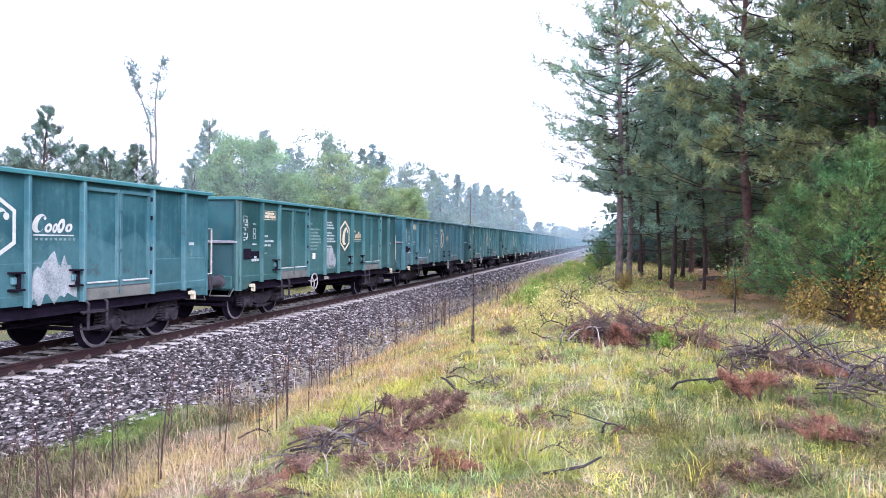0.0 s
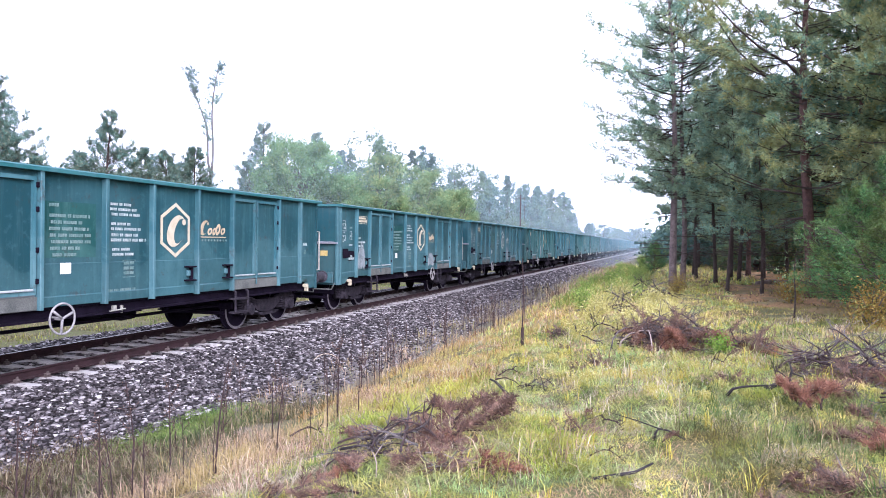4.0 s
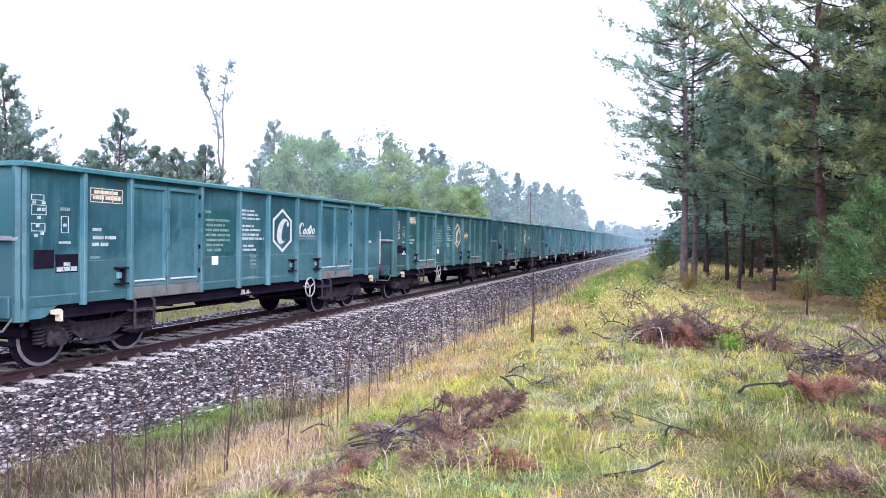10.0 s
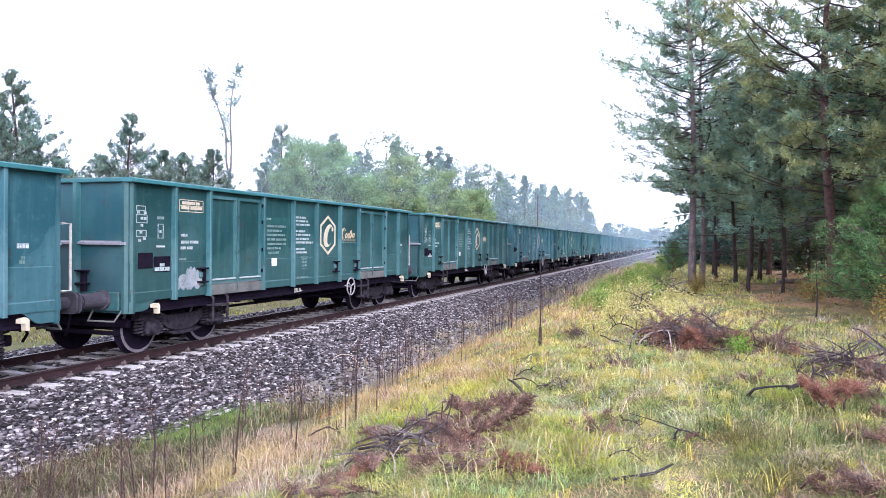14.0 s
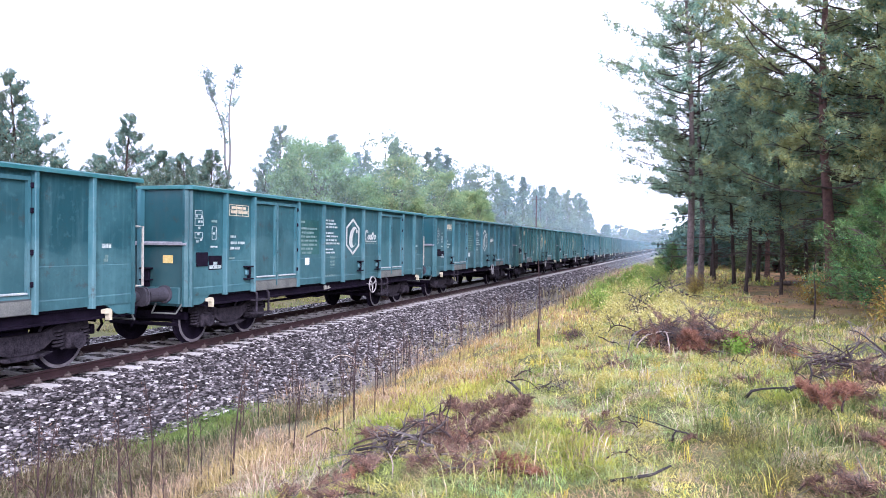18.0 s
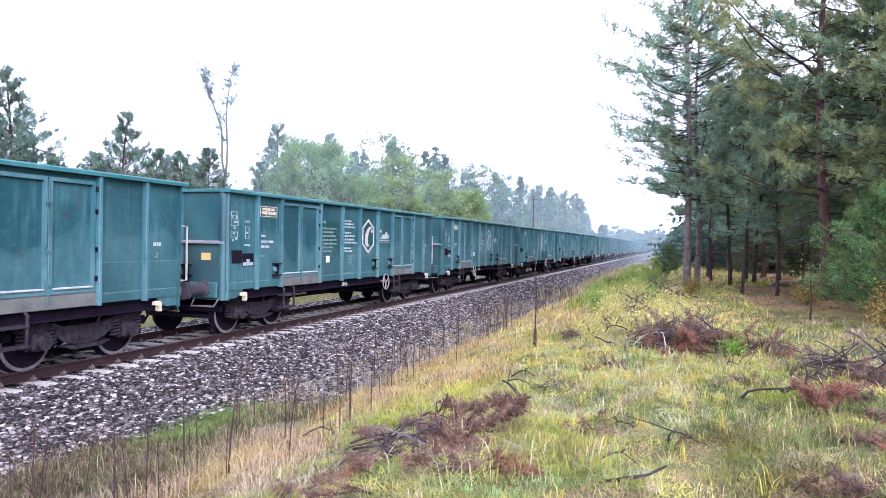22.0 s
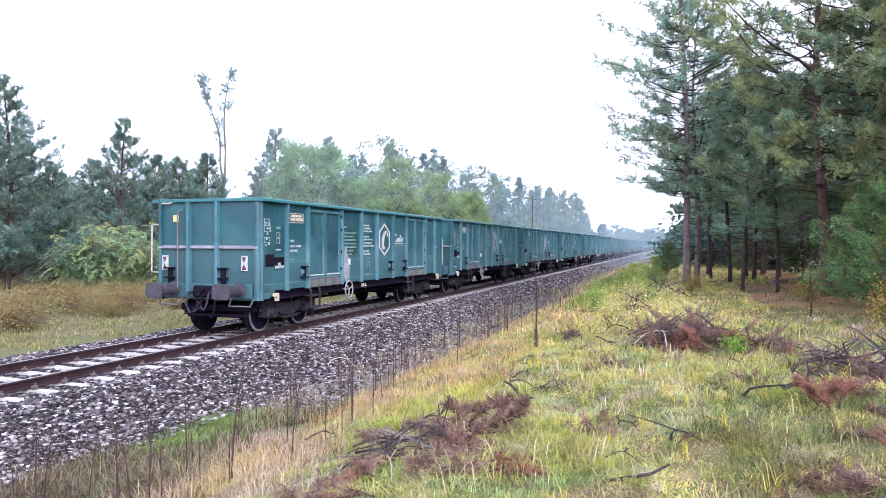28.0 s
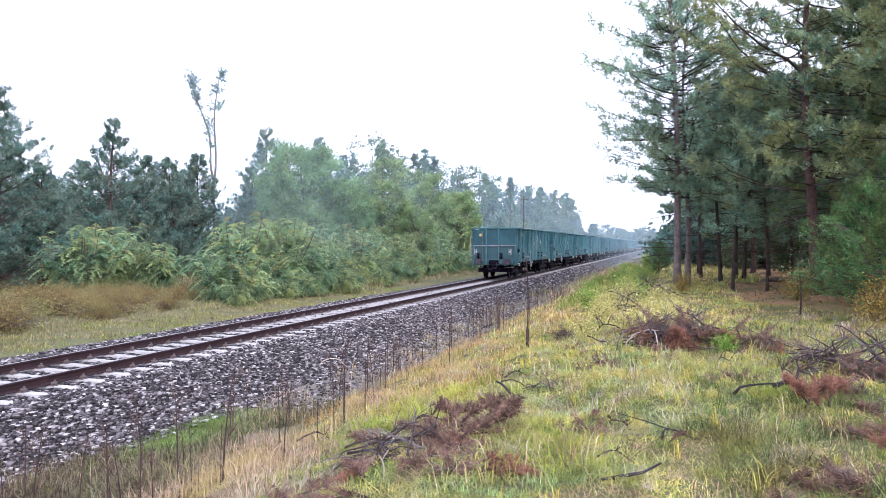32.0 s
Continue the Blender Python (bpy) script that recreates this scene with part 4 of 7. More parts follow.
for place in (1, 9, 11):
    part("yellow_card", bm_box(bmesh.new(), (0.78, REAR - 0.004, 1.62), (1.0, REAR + 0.015, 1.77)), bpy.data.materials["yellow_card"], by_place[place])
far_one = far_wagon()
train.append((-8, far_one))
for n_ in range(-9, -26, -1):
    train.append((n_, copy_thing(far_one, Matrix())))


# ---- plants: helpers ----
def unit(v):
    return v / np.maximum(np.linalg.norm(v, axis=1, keepdims=True), 1e-9)


def needles(rng, centers, per, length, width, up=0.3, jitter=0.05):
    """Tufts: per thin triangles round each centre. Returns verts and faces."""
    c = np.repeat(centers, per, 0) + rng.normal(0, jitter, (len(centers) * per, 3))
    d = unit(rng.normal(0, 1, c.shape) + np.array([0, 0, up]))
    side = unit(np.cross(d, rng.normal(0, 1, c.shape)))
    ln = length * rng.uniform(0.7, 1.3, (len(c), 1))
    w = width * rng.uniform(0.7, 1.3, (len(c), 1)) / 2
    v = np.stack([c - side * w, c + side * w, c + d * ln], 1).reshape(-1, 3)
    return v, np.arange(len(v)).reshape(-1, 3)


def leaves(rng, centers, per, size, jitter, droop=0.3):
    """Pointed leaves, as two-sided lozenges, scattered round each centre."""
    c = np.repeat(centers, per, 0) + rng.normal(0, 1, (len(centers) * per, 3)) * jitter
    d = unit(rng.normal(0, 1, c.shape) + np.array([0, 0, -droop]))
    side = unit(np.cross(d, rng.normal(0, 1, c.shape)))
    ln = size * rng.uniform(0.6, 1.3, (len(c), 1))
    v = np.stack([c, c + d * ln * 0.5 + side * ln * 0.28, c + d * ln, c + d * ln * 0.5 - side * ln * 0.28], 1).reshape(-1, 3)
    return v, np.arange(len(v)).reshape(-1, 4)


def blades(rng, x, y, z, length, width, lean=0.5):
    """Bent grass blades standing at x, y, z."""
    k = len(x)
    base = np.stack([x, y, z], 1)
    a = rng.uniform(0, 2 * np.pi, k)
    out = np.stack([np.cos(a), np.sin(a), np.zeros(k)], 1)
    side = np.stack([-np.sin(a), np.cos(a), np.zeros(k)], 1)
    ln = (length * rng.uniform(0.5, 1.4, k))[:, None]
    w = (width * rng.uniform(0.7, 1.3, k))[:, None] / 2
    le = (lean * rng.uniform(0.2, 1.6, k))[:, None]
    up = np.array([0, 0, 1.0])
    mid = base + up * ln * np.maximum(0.2, 0.62 - 0.18 * le) + out * ln * np.minimum(0.5, 0.28 * le)
    tip = base + up * ln * np.maximum(0.06, 1.0 - 0.42 * le) + out * ln * np.minimum(1.0, 0.85 * le)
    v = np.stack([base - side * w, base + side * w, mid + side * w * 0.8, mid - side * w * 0.8, tip], 1).reshape(-1, 3)
    i = np.arange(k)[:, None] * 5
    return v, np.concatenate([i + [0, 1, 2], i + [0, 2, 3], i + [3, 2, 4]], 0)


BARK = mottled("pine_bark", (0.030, 0.021, 0.020), (0.080, 0.056, 0.050), 9.0, 0.95, 0.0, 40.0, 0.8, 0.03)
BARK_RED = mottled("upper_pine_bark", (0.09, 0.045, 0.03), (0.2, 0.10, 0.06), 6.0, 0.9, 0.0, 30.0, 0.6, 0.02)
TWIG = mottled("grey_twig", (0.05, 0.042, 0.042), (0.16, 0.14, 0.14), 14.0, 0.95)
NEEDLE = by_island("pine_needles", [(0.0, (0.17, 0.31, 0.25)), (0.5, (0.25, 0.42, 0.34)), (0.87, (0.35, 0.50, 0.37)), (1.0, (0.48, 0.42, 0.18))], 0.5, (0.30, 0.33, 0.17), 0.5, 0.55, 1.6)
NEEDLE_YOUNG = by_island("young_pine_needles", [(0.0, (0.032, 0.105, 0.042)), (0.6, (0.075, 0.20, 0.072)), (1.0, (0.17, 0.33, 0.11))], 0.6, (0.16, 0.16, 0.04), 0.9, 0.3, 2.5)
NEEDLE_DEAD = by_island("dead_needles", [(0.0, (0.055, 0.030, 0.024)), (0.55, (0.17, 0.088, 0.066)), (1.0, (0.38, 0.24, 0.18))], 0.8, (0.23, 0.17, 0.14), 1.5, 0.25, 4.0)
NEEDLE_RUST = by_island("rust_red_needles", [(0.0, (0.09, 0.036, 0.026)), (0.55, (0.265, 0.112, 0.074)), (1.0, (0.46, 0.26, 0.18))], 0.8, (0.24, 0.12, 0.085), 2.0, 0.3, 3.0)
# darker copy of the needles: the dense wood's shade put into their colour
NEEDLE_SHADED = by_island("shaded_pine_needles", [(0.0, (0.10, 0.205, 0.158)), (0.5, (0.17, 0.30, 0.21)), (0.84, (0.27, 0.38, 0.22)), (1.0, (0.45, 0.35, 0.13))], 0.5, (0.40, 0.37, 0.13), 0.45, 0.55, 1.4)
NEEDLE_ACROSS = by_island("blue_pine_needles", [(0.0, (0.055, 0.13, 0.12)), (0.5, (0.11, 0.22, 0.19)), (0.85, (0.19, 0.31, 0.23)), (1.0, (0.32, 0.21, 0.12))], 0.5, (0.17, 0.20, 0.14), 0.5, 0.5, 1.5)
BARK_REDDISH = mottled("reddish_pine_bark", (0.055, 0.030, 0.028), (0.155, 0.085, 0.072), 8.0, 0.95, 0.0, 30.0, 0.9, 0.04)
BARK_PALE = mottled("pale_pine_bark", (0.085, 0.065, 0.065), (0.27, 0.205, 0.20), 7.0, 0.95, 0.0, 30.0, 0.9, 0.04)
LEAF_GREEN = by_island("tree_leaves", [(0.0, (0.13, 0.235, 0.11)), (0.7, (0.20, 0.315, 0.145)), (1.0, (0.32, 0.38, 0.165))], 0.6, (0.15, 0.27, 0.15), 0.3, 0.5, 0.9)
LEAF_BUSH = by_island("bush_leaves", [(0.0, (0.13, 0.26, 0.165)), (0.5, (0.22, 0.37, 0.215)), (0.9, (0.31, 0.44, 0.22)), (1.0, (0.47, 0.43, 0.16))], 0.6, (0.43, 0.45, 0.17), 0.35, 0.55, 0.8)
# far foliage, with the blue of distance haze mixed into its colour
LEAF_HAZED = by_island("hazed_leaves", [(0.0, (0.058, 0.118, 0.11)), (0.6, (0.073, 0.14, 0.126)), (1.0, (0.098, 0.168, 0.138))], 0.7, (0.12, 0.17, 0.08), 0.08, 0.3, 0.6)


def tree_obj(name, trunk_bm, bark, branch_bm, twig, crown, leaf, crown_name="crown"):
    t = new(name)
    part("trunk", trunk_bm, bark, t, smooth=True)
    if branch_bm is not None:
        part("branchwork", branch_bm, twig, t)
    put(crown_name, mesh_np(crown_name, crown[0], crown[1], leaf), t)
    return t


def shoot_needles(rng, start, way, ln, per, length, width):
    """Bottlebrush shoots: needles set along each shoot, slanting forward from it."""
    p0, d, ln = np.repeat(start, per, 0), np.repeat(way, per, 0), np.repeat(ln, per)[:, None]
    out = rng.normal(0, 1, p0.shape)
    out = unit(out - d * np.sum(out * d, 1, keepdims=True))
    nd = unit(d * rng.uniform(0.5, 1.2, ln.shape) + out)
    base = p0 + d * ln * rng.uniform(0.05, 1.0, ln.shape)
    side = unit(np.cross(nd, rng.normal(0, 1, p0.shape)))
    k = length * rng.uniform(0.7, 1.25, ln.shape)
    w = width * rng.uniform(0.7, 1.3, ln.shape) / 2
    v = np.stack([base - side * w, base + side * w, base + nd * k], 1).reshape(-1, 3)
    return v, np.arange(len(v)).reshape(-1, 3)


def make_pine(seed, height, base, reach, step, per, length, width, radius=0.16, name="pine_tree", leaf=None, droop=0.1, gap=0.5, whorl=5, dead=0.0, shoots=8, shoot=0.3, cone=False, low=0.55, bark=None, tilt=0.42):
    """Whorls of crooked limbs; each limb carries side twigs, each twig a spray of needle shoots that turn upward."""
    rng = np.random.default_rng(seed)
    lean = rng.normal(0, 0.012, 2)
    def axis(z):
        return Vector((lean[0] * z + 0.12 * math.sin(z * 0.5 + seed), lean[1] * z + 0.1 * math.cos(z * 0.43 + seed), z))
    trunk = bmesh.new()
    zs = np.linspace(-0.15, height, 16)
    bm_tube(trunk, [axis(z) for z in zs], [radius * (1.25 if z < 0.1 else 1.0) * (1 - 0.9 * max(z, 0) / height) + 0.008 for z in zs], 9)
    br = bmesh.new()
    starts, ways, sizes = [], [], []
    if dead:
        for k in range(18):
            a, zz = rng.uniform(0, 2 * math.pi), rng.uniform(0.9, base + 0.6)
            p0 = axis(zz)
            ln = rng.uniform(0.4, 2.2)
            d = Vector((math.cos(a), math.sin(a), rng.uniform(-0.3, 0.15)))
            bm_tube(br, [p0, p0 + d * ln * 0.5 + Vector((0, 0, 0.06)), p0 + d * ln], [0.02, 0.014, 0.005], 4, False)
    z = base
    while z < height - 0.1:
        f = (z - base) / (height - base)
        shape = (low + (0.95 - low) * f / 0.3 if f < 0.3 else 0.95 * (1 - (f - 0.3) / 0.7) ** 0.7 + 0.08)
        if cone:
            shape = (1 - f) ** 0.9 + 0.03
        for k in range(whorl):
            if rng.random() < (0.05 + 0.25 * f if cone else 0.15):
                continue
            a = rng.uniform(0, 2 * math.pi)
            ln = reach * shape * rng.uniform(0.5, 1.15)
            rise = -droop + tilt * f + rng.normal(0, 0.2)
            p0 = axis(z + rng.uniform(-0.15, 0.15))
            pts, n_ = [], 6
            for q in range(n_):
                s = q / (n_ - 1)
                bend = rng.normal(0, 0.035) * ln
                pts.append(p0 + Vector((math.cos(a) * ln * s - math.sin(a) * bend, math.sin(a) * ln * s + math.cos(a) * bend, ln * (rise * s + 0.28 * s * s))))
            r0 = 0.008 + 0.008 * ln
            bm_tube(br, pts, [r0 * (1 - 0.8 * i / (n_ - 1)) for i in range(n_)], 4, False)
            if rng.random() < dead and f < 0.25:
                continue
            ahead, side = Vector((math.cos(a), math.sin(a), 0.0)), Vector((-math.sin(a), math.cos(a), 0.0))
            for i in range(max(3, int(ln / gap))):
                s = 0.30 + 0.70 * (i + rng.random()) / max(3, int(ln / gap))
                j = min(int(s * (n_ - 1)), n_ - 2)
                p = pts[j].lerp(pts[j + 1], s * (n_ - 1) - j)
                turn = rng.uniform(-1.0, 1.0) * (1.25 - 0.8 * s)
                tl = ((0.12 if cone else 0.25) + 0.22 * ln * (1.15 - 0.8 * s)) * rng.uniform(0.5, 1.3)
                way = (ahead * math.cos(turn) + side * math.sin(turn) + Vector((0, 0, rng.uniform(-0.15, 0.55)))).normalized()
                c = p + way * tl
                bm_tube(br, [p, c], [0.010, 0.004], 3, False)
                u = 0.55 + 0.50 * rng.random(shoots)
                starts.append(np.array(p)[None] + np.array(way)[None] * tl * u[:, None] + rng.normal(0, 0.05, (shoots, 3)))
                ways.append(unit(np.array(way)[None] * rng.uniform(0.3, 1.0, (shoots, 1)) + rng.normal(0, 0.45, (shoots, 3)) + np.array([0, 0, 0.45 + (1.3 if cone else 0.4) * f])))
                sizes.append(shoot * rng.uniform(0.5, 1.15, shoots) * (1.0 - 0.35 * f if cone else 1.0))
        z += step * rng.uniform(0.7, 1.3)
    # the leading shoots at the top
    starts.append(np.array([tuple(axis(height - 0.2 * k)) for k in range(4)] * 3))
    ways.append(unit(rng.normal(0, 0.5, (12, 3)) + np.array([0, 0, 1.0])))
    sizes.append(np.full(12, shoot))
    crown = shoot_needles(rng, np.concatenate(starts), np.concatenate(ways), np.concatenate(sizes), per, length, width)
    return tree_obj(name, trunk, bark or (BARK if height > 4 else BARK_RED), br, BARK, crown, leaf or NEEDLE, "needles")


def make_broadleaf(seed, height, width, lobes, leaf_size, per, leaf, name="broadleaf_tree", trunk_r=0.14, low=0.25, clumps=26, spread=0.24):
    rng = np.random.default_rng(seed)
    trunk = bmesh.new()
    zs = np.linspace(-0.15, height * 0.7, 8)
    bend = rng.normal(0, 0.05, 2)
    spine = [Vector((bend[0] * z + 0.05 * math.sin(z), bend[1] * z, z)) for z in zs]
    bm_tube(trunk, spine, [trunk_r * (1 - 0.75 * i / 7) for i in range(8)], 7)
    br = bmesh.new()
    cs = []
    for k in range(lobes):
        a = rng.uniform(0, 2 * math.pi)
        f = rng.uniform(low, 1.0)
        rad = width * 0.5 * math.sqrt(max(0.05, 1 - ((f - 0.45) / 0.62) ** 2)) * rng.uniform(0.3, 0.95)
        c = Vector((math.cos(a) * rad, math.sin(a) * rad, height * (0.08 + 0.88 * f)))
        start = spine[min(7, max(1, int(f * 6)))]
        mid = start.lerp(c, 0.5) + Vector((0, 0, -0.1 * height * rng.random() * 0.5))
        bm_tube(br, [start, mid, c], [trunk_r * 0.35, trunk_r * 0.2, 0.01], 4, False)
        size = width * spread * rng.uniform(0.6, 1.15)
        q = rng.normal(0, 1, (clumps, 3))
        q = unit(q) * rng.uniform(0.35, 1.0, (clumps, 1)) * size * np.array([1.0, 1.0, 0.72])
        cs.append(np.array(c) + q)
    cs = np.concatenate(cs)
    return tree_obj(name, trunk, TWIG, br, TWIG, leaves(rng, cs, per, leaf_size, width * spread * 0.24), leaf)


def make_bush(seed, height, width, stems, leaf_size, per, leaf, name="bush"):
    """Arching leafy shoots from one root."""
    rng = np.random.default_rng(seed)
    bm = bmesh.new()
    cs = []
    for k in range(stems):
        a = rng.uniform(0, 2 * math.pi)
        h = height * rng.uniform(0.45, 1.05)
        out = width * 0.5 * rng.uniform(0.25, 1.0)
        pts = []
        for q in range(6):
            s = q / 5
            pts.append(Vector((math.cos(a) * out * s ** 1.4, math.sin(a) * out * s ** 1.4, h * (1.25 * s - 0.32 * s * s) / 0.93 - 0.05)))
        bm_tube(bm, pts, [0.016 * (1 - 0.15 * i) for i in range(6)], 4, False)
        for i in range(9):
            s = 0.15 + 0.85 * (i + rng.random()) / 9
            j = min(int(s * 5), 4)
            p = pts[j].lerp(pts[j + 1], s * 5 - j)
            for _ in range(2):
                cs.append(tuple(p + Vector(rng.normal(0, 0.13, 3)) * (0.6 + width * 0.2)))
    t = new(name)
    tagged(part("stemwork", bm, TWIG, t), "thin twiggy stems", kind="stuff")
    v, f = leaves(rng, np.array(cs), per, leaf_size, 0.12 + 0.03 * width, 0.2)
    v[:, 2] = np.maximum(v[:, 2], 0.02)
    put("foliage", mesh_np("foliage", v, f, leaf), t)
    return t


def make_frond_bush(seed, height, width, stems, leaf_size, leaf, name="bush"):
    """Upright stems set with arching feathery fronds."""
    rng = np.random.default_rng(seed)
    bm = bmesh.new()
    vs, fs, base = [], [], 0
    for k in range(stems):
        a = rng.uniform(0, 2 * math.pi)
        h = height * rng.uniform(0.35, 1.05)
        out = width * 0.5 * rng.uniform(0.1, 1.0)
        pts = [Vector((math.cos(a) * out * s ** 0.8, math.sin(a) * out * s ** 0.8, h * s - 0.05)) for s in np.linspace(0, 1, 5)]
        bm_tube(bm, pts, [0.03, 0.025, 0.02, 0.014, 0.008], 4, False)
        for i in range(13):
            s = (0.12 + 0.88 * (i + rng.random()) / 13) * 3.999
            p = pts[int(s)].lerp(pts[int(s) + 1], s - int(s))
            b = rng.uniform(0, 2 * math.pi)
            ln = rng.uniform(0.5, 1.2)
            u = np.linspace(0.05, 1.0, 11)
            q = np.array(p) + np.stack([np.cos(b) * ln * u, np.sin(b) * ln * u, ln * (0.62 * u - 0.95 * u * u)], 1)
            tan = np.stack([np.cos(b) + 0 * u, np.sin(b) + 0 * u, 0.62 - 1.9 * u], 1)[:-1]
            side = np.array([-np.sin(b), np.cos(b), 0.0])
            tips = [q[:-1] + unit(tan * 0.5 + side * sg + np.array([0, 0, -0.4]) + rng.normal(0, 0.25, tan.shape)) * (leaf_size * (1.35 - 0.85 * u[:-1]) * rng.uniform(0.7, 1.3, 10))[:, None] for sg in (-1, 1)]
            vs += [q] + tips
            i = np.arange(10)[:, None]
            fs.append(np.concatenate([i + [0, 1, 0], i + [0, 1, 0]], 0) + base)
            fs[-1][:10, 2] = base + 11 + np.arange(10)
            fs[-1][10:, 2] = base + 21 + np.arange(10)
            base += 31
    v = np.concatenate(vs)
    v[:, 2] = np.maximum(v[:, 2], 0.02)
    t = new(name)
    tagged(part("stemwork", bm, TWIG, t), "thin twiggy stems", kind="stuff")
    put("foliage", mesh_np("foliage", v, np.concatenate(fs), leaf), t)
    return t


def stand(ob, x, y, scale=1.0, turn=0.0, dz=0.0):
    return pose(x, y, float(ground_z(x, y)) + dz, 0, 0, turn) @ Matrix.Scale(scale, 4)


def plant(proto, spots, label, category, group):
    """The first spot takes the thing itself, the others its copies. Spots: x, y, scale, turn."""
    tagged(proto, label, category, group)
    m = [stand(proto, *s) for s in spots]
    for k in m[1:]:
        c = copy_thing(proto, Matrix())
        c.matrix_basis = k
    proto.matrix_basis = m[0]


# ---- pines on the bank ----
pine_a = make_pine(3, 14.0, 3.5, 3.05, 0.44, 7, 0.13, 0.030, 0.135, gap=0.26, whorl=6, dead=0.10, shoots=10, shoot=0.27, low=0.62, bark=BARK_PALE, droop=0.12)
plant(pine_a, [(10.60, 27.6, 1.0, 250), (10.80, 28.3, 0.80, 140)], "tall Scots pine with an open crown on the bank", "pine tree", "tall pines on the bank")
pine_b = make_pine(8, 13.0, 2.6, 4.2, 0.50, 8, 0.135, 0.033, 0.17, gap=0.31, whorl=6, dead=0.08, shoots=11, shoot=0.28, leaf=NEEDLE_SHADED, droop=0.16, low=0.80, bark=BARK_REDDISH)
# last eight pines, mostly out of view, are added to shade the wood
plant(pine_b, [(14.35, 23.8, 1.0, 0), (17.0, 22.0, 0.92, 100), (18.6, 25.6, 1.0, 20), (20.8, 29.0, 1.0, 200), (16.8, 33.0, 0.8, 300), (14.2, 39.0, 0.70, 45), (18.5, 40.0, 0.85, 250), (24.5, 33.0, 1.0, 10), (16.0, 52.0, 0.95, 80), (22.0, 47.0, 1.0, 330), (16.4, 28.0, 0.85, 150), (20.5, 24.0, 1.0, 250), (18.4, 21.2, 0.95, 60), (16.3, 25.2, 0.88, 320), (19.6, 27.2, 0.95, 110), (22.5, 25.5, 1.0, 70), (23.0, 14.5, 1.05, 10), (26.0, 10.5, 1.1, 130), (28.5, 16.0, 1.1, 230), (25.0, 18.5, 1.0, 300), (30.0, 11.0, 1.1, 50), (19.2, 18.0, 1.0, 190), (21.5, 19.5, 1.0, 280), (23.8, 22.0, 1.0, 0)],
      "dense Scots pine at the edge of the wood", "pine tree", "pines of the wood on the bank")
thin = make_pine(21, 8.5, 2.5, 2.3, 0.42, 8, 0.14, 0.032, 0.075, gap=0.30, whorl=5, dead=0.25, shoots=9)
plant(thin, [(12.1, 31.0, 1.0, 0), (12.9, 33.0, 1.0, 90), (13.3, 32.0, 1.05, 200), (11.55, 34.0, 0.9, 310), (15.2, 34.0, 1.0, 20), (16.6, 27.0, 0.9, 290), (11.6, 38.0, 0.9, 120), (14.6, 36.5, 0.95, 60), (12.35, 26.2, 0.80, 170), (13.25, 25.6, 0.68, 75)], "slender dark pine with bare lower trunk in the wood", "pine tree", "slender pines in the wood")
young = make_pine(31, 3.5, 0.15, 1.7, 0.17, 12, 0.085, 0.013, 0.06, "young_pine", NEEDLE_YOUNG, -0.35, 0.16, 7, 0.0, 7, 0.24, True)
plant(young, [(14.85, 15.4, 1.0, 0), (14.9, 19.6, 0.85, 120), (16.6, 16.8, 1.15, 230), (18.0, 19.5, 1.2, 40), (9.7, 40.0, 0.5, 80)], "bushy bright green young pine on the bank", "young pine", "young pines")
oak = make_bush(41, 1.1, 1.2, 16, 0.06, 9, by_island("autumn_leaves", [(0.0, (0.12, 0.10, 0.03)), (0.4, (0.27, 0.16, 0.04)), (0.8, (0.38, 0.28, 0.07)), (1.0, (0.26, 0.30, 0.08))], 0.7, None, 0.5, 0.3, 3.0), "autumn_shrub")
plant(oak, [(13.9, 15.0, 0.8, 0), (15.1, 14.6, 1.1, 70), (15.9, 15.6, 1.3, 200), (10.6, 24.6, 0.6, 10), (13.4, 20.5, 0.7, 50), (16.8, 15.0, 1.3, 310)], "small shrub in orange-brown autumn leaf", "shrub", "autumn shrubs on the bank")
weed_leaf = by_island("weed_leaves", [(0.0, (0.15, 0.25, 0.05)), (0.6, (0.27, 0.40, 0.09)), (1.0, (0.42, 0.46, 0.13))], 0.7, None, 0.5, 0.3)
weeds = make_bush(51, 1.3, 1.1, 16, 0.09, 6, weed_leaf, "weed_clump")
rw = random.Random(9)
plant(weeds, [(rw.uniform(6.8, 9.7), y, rw.uniform(0.4, 0.75), rw.uniform(0, 360)) for y in (19, 21, 23, 25, 26, 28, 29, 31, 33, 35, 37, 39, 42, 45, 48, 52, 56, 60, 66, 72)], "clump of tall yellow-green weeds on the bank", "weeds", "weed clumps on the bank")
yellow = make_bush(52, 0.55, 0.8, 14, 0.06, 5, by_island("yellow_leaves", [(0.0, (0.30, 0.28, 0.08)), (0.6, (0.50, 0.45, 0.15)), (1.0, (0.58, 0.54, 0.26))], 0.7, None, 0.5, 0.3), "bramble")
plant(yellow, [(rw.uniform(8.6, 10.6), rw.uniform(13.2, 21), rw.uniform(0.5, 0.95), rw.uniform(0, 360)) for _ in range(20)], "low bramble with pale yellow autumn leaves", "bramble", "brambles on the bank")

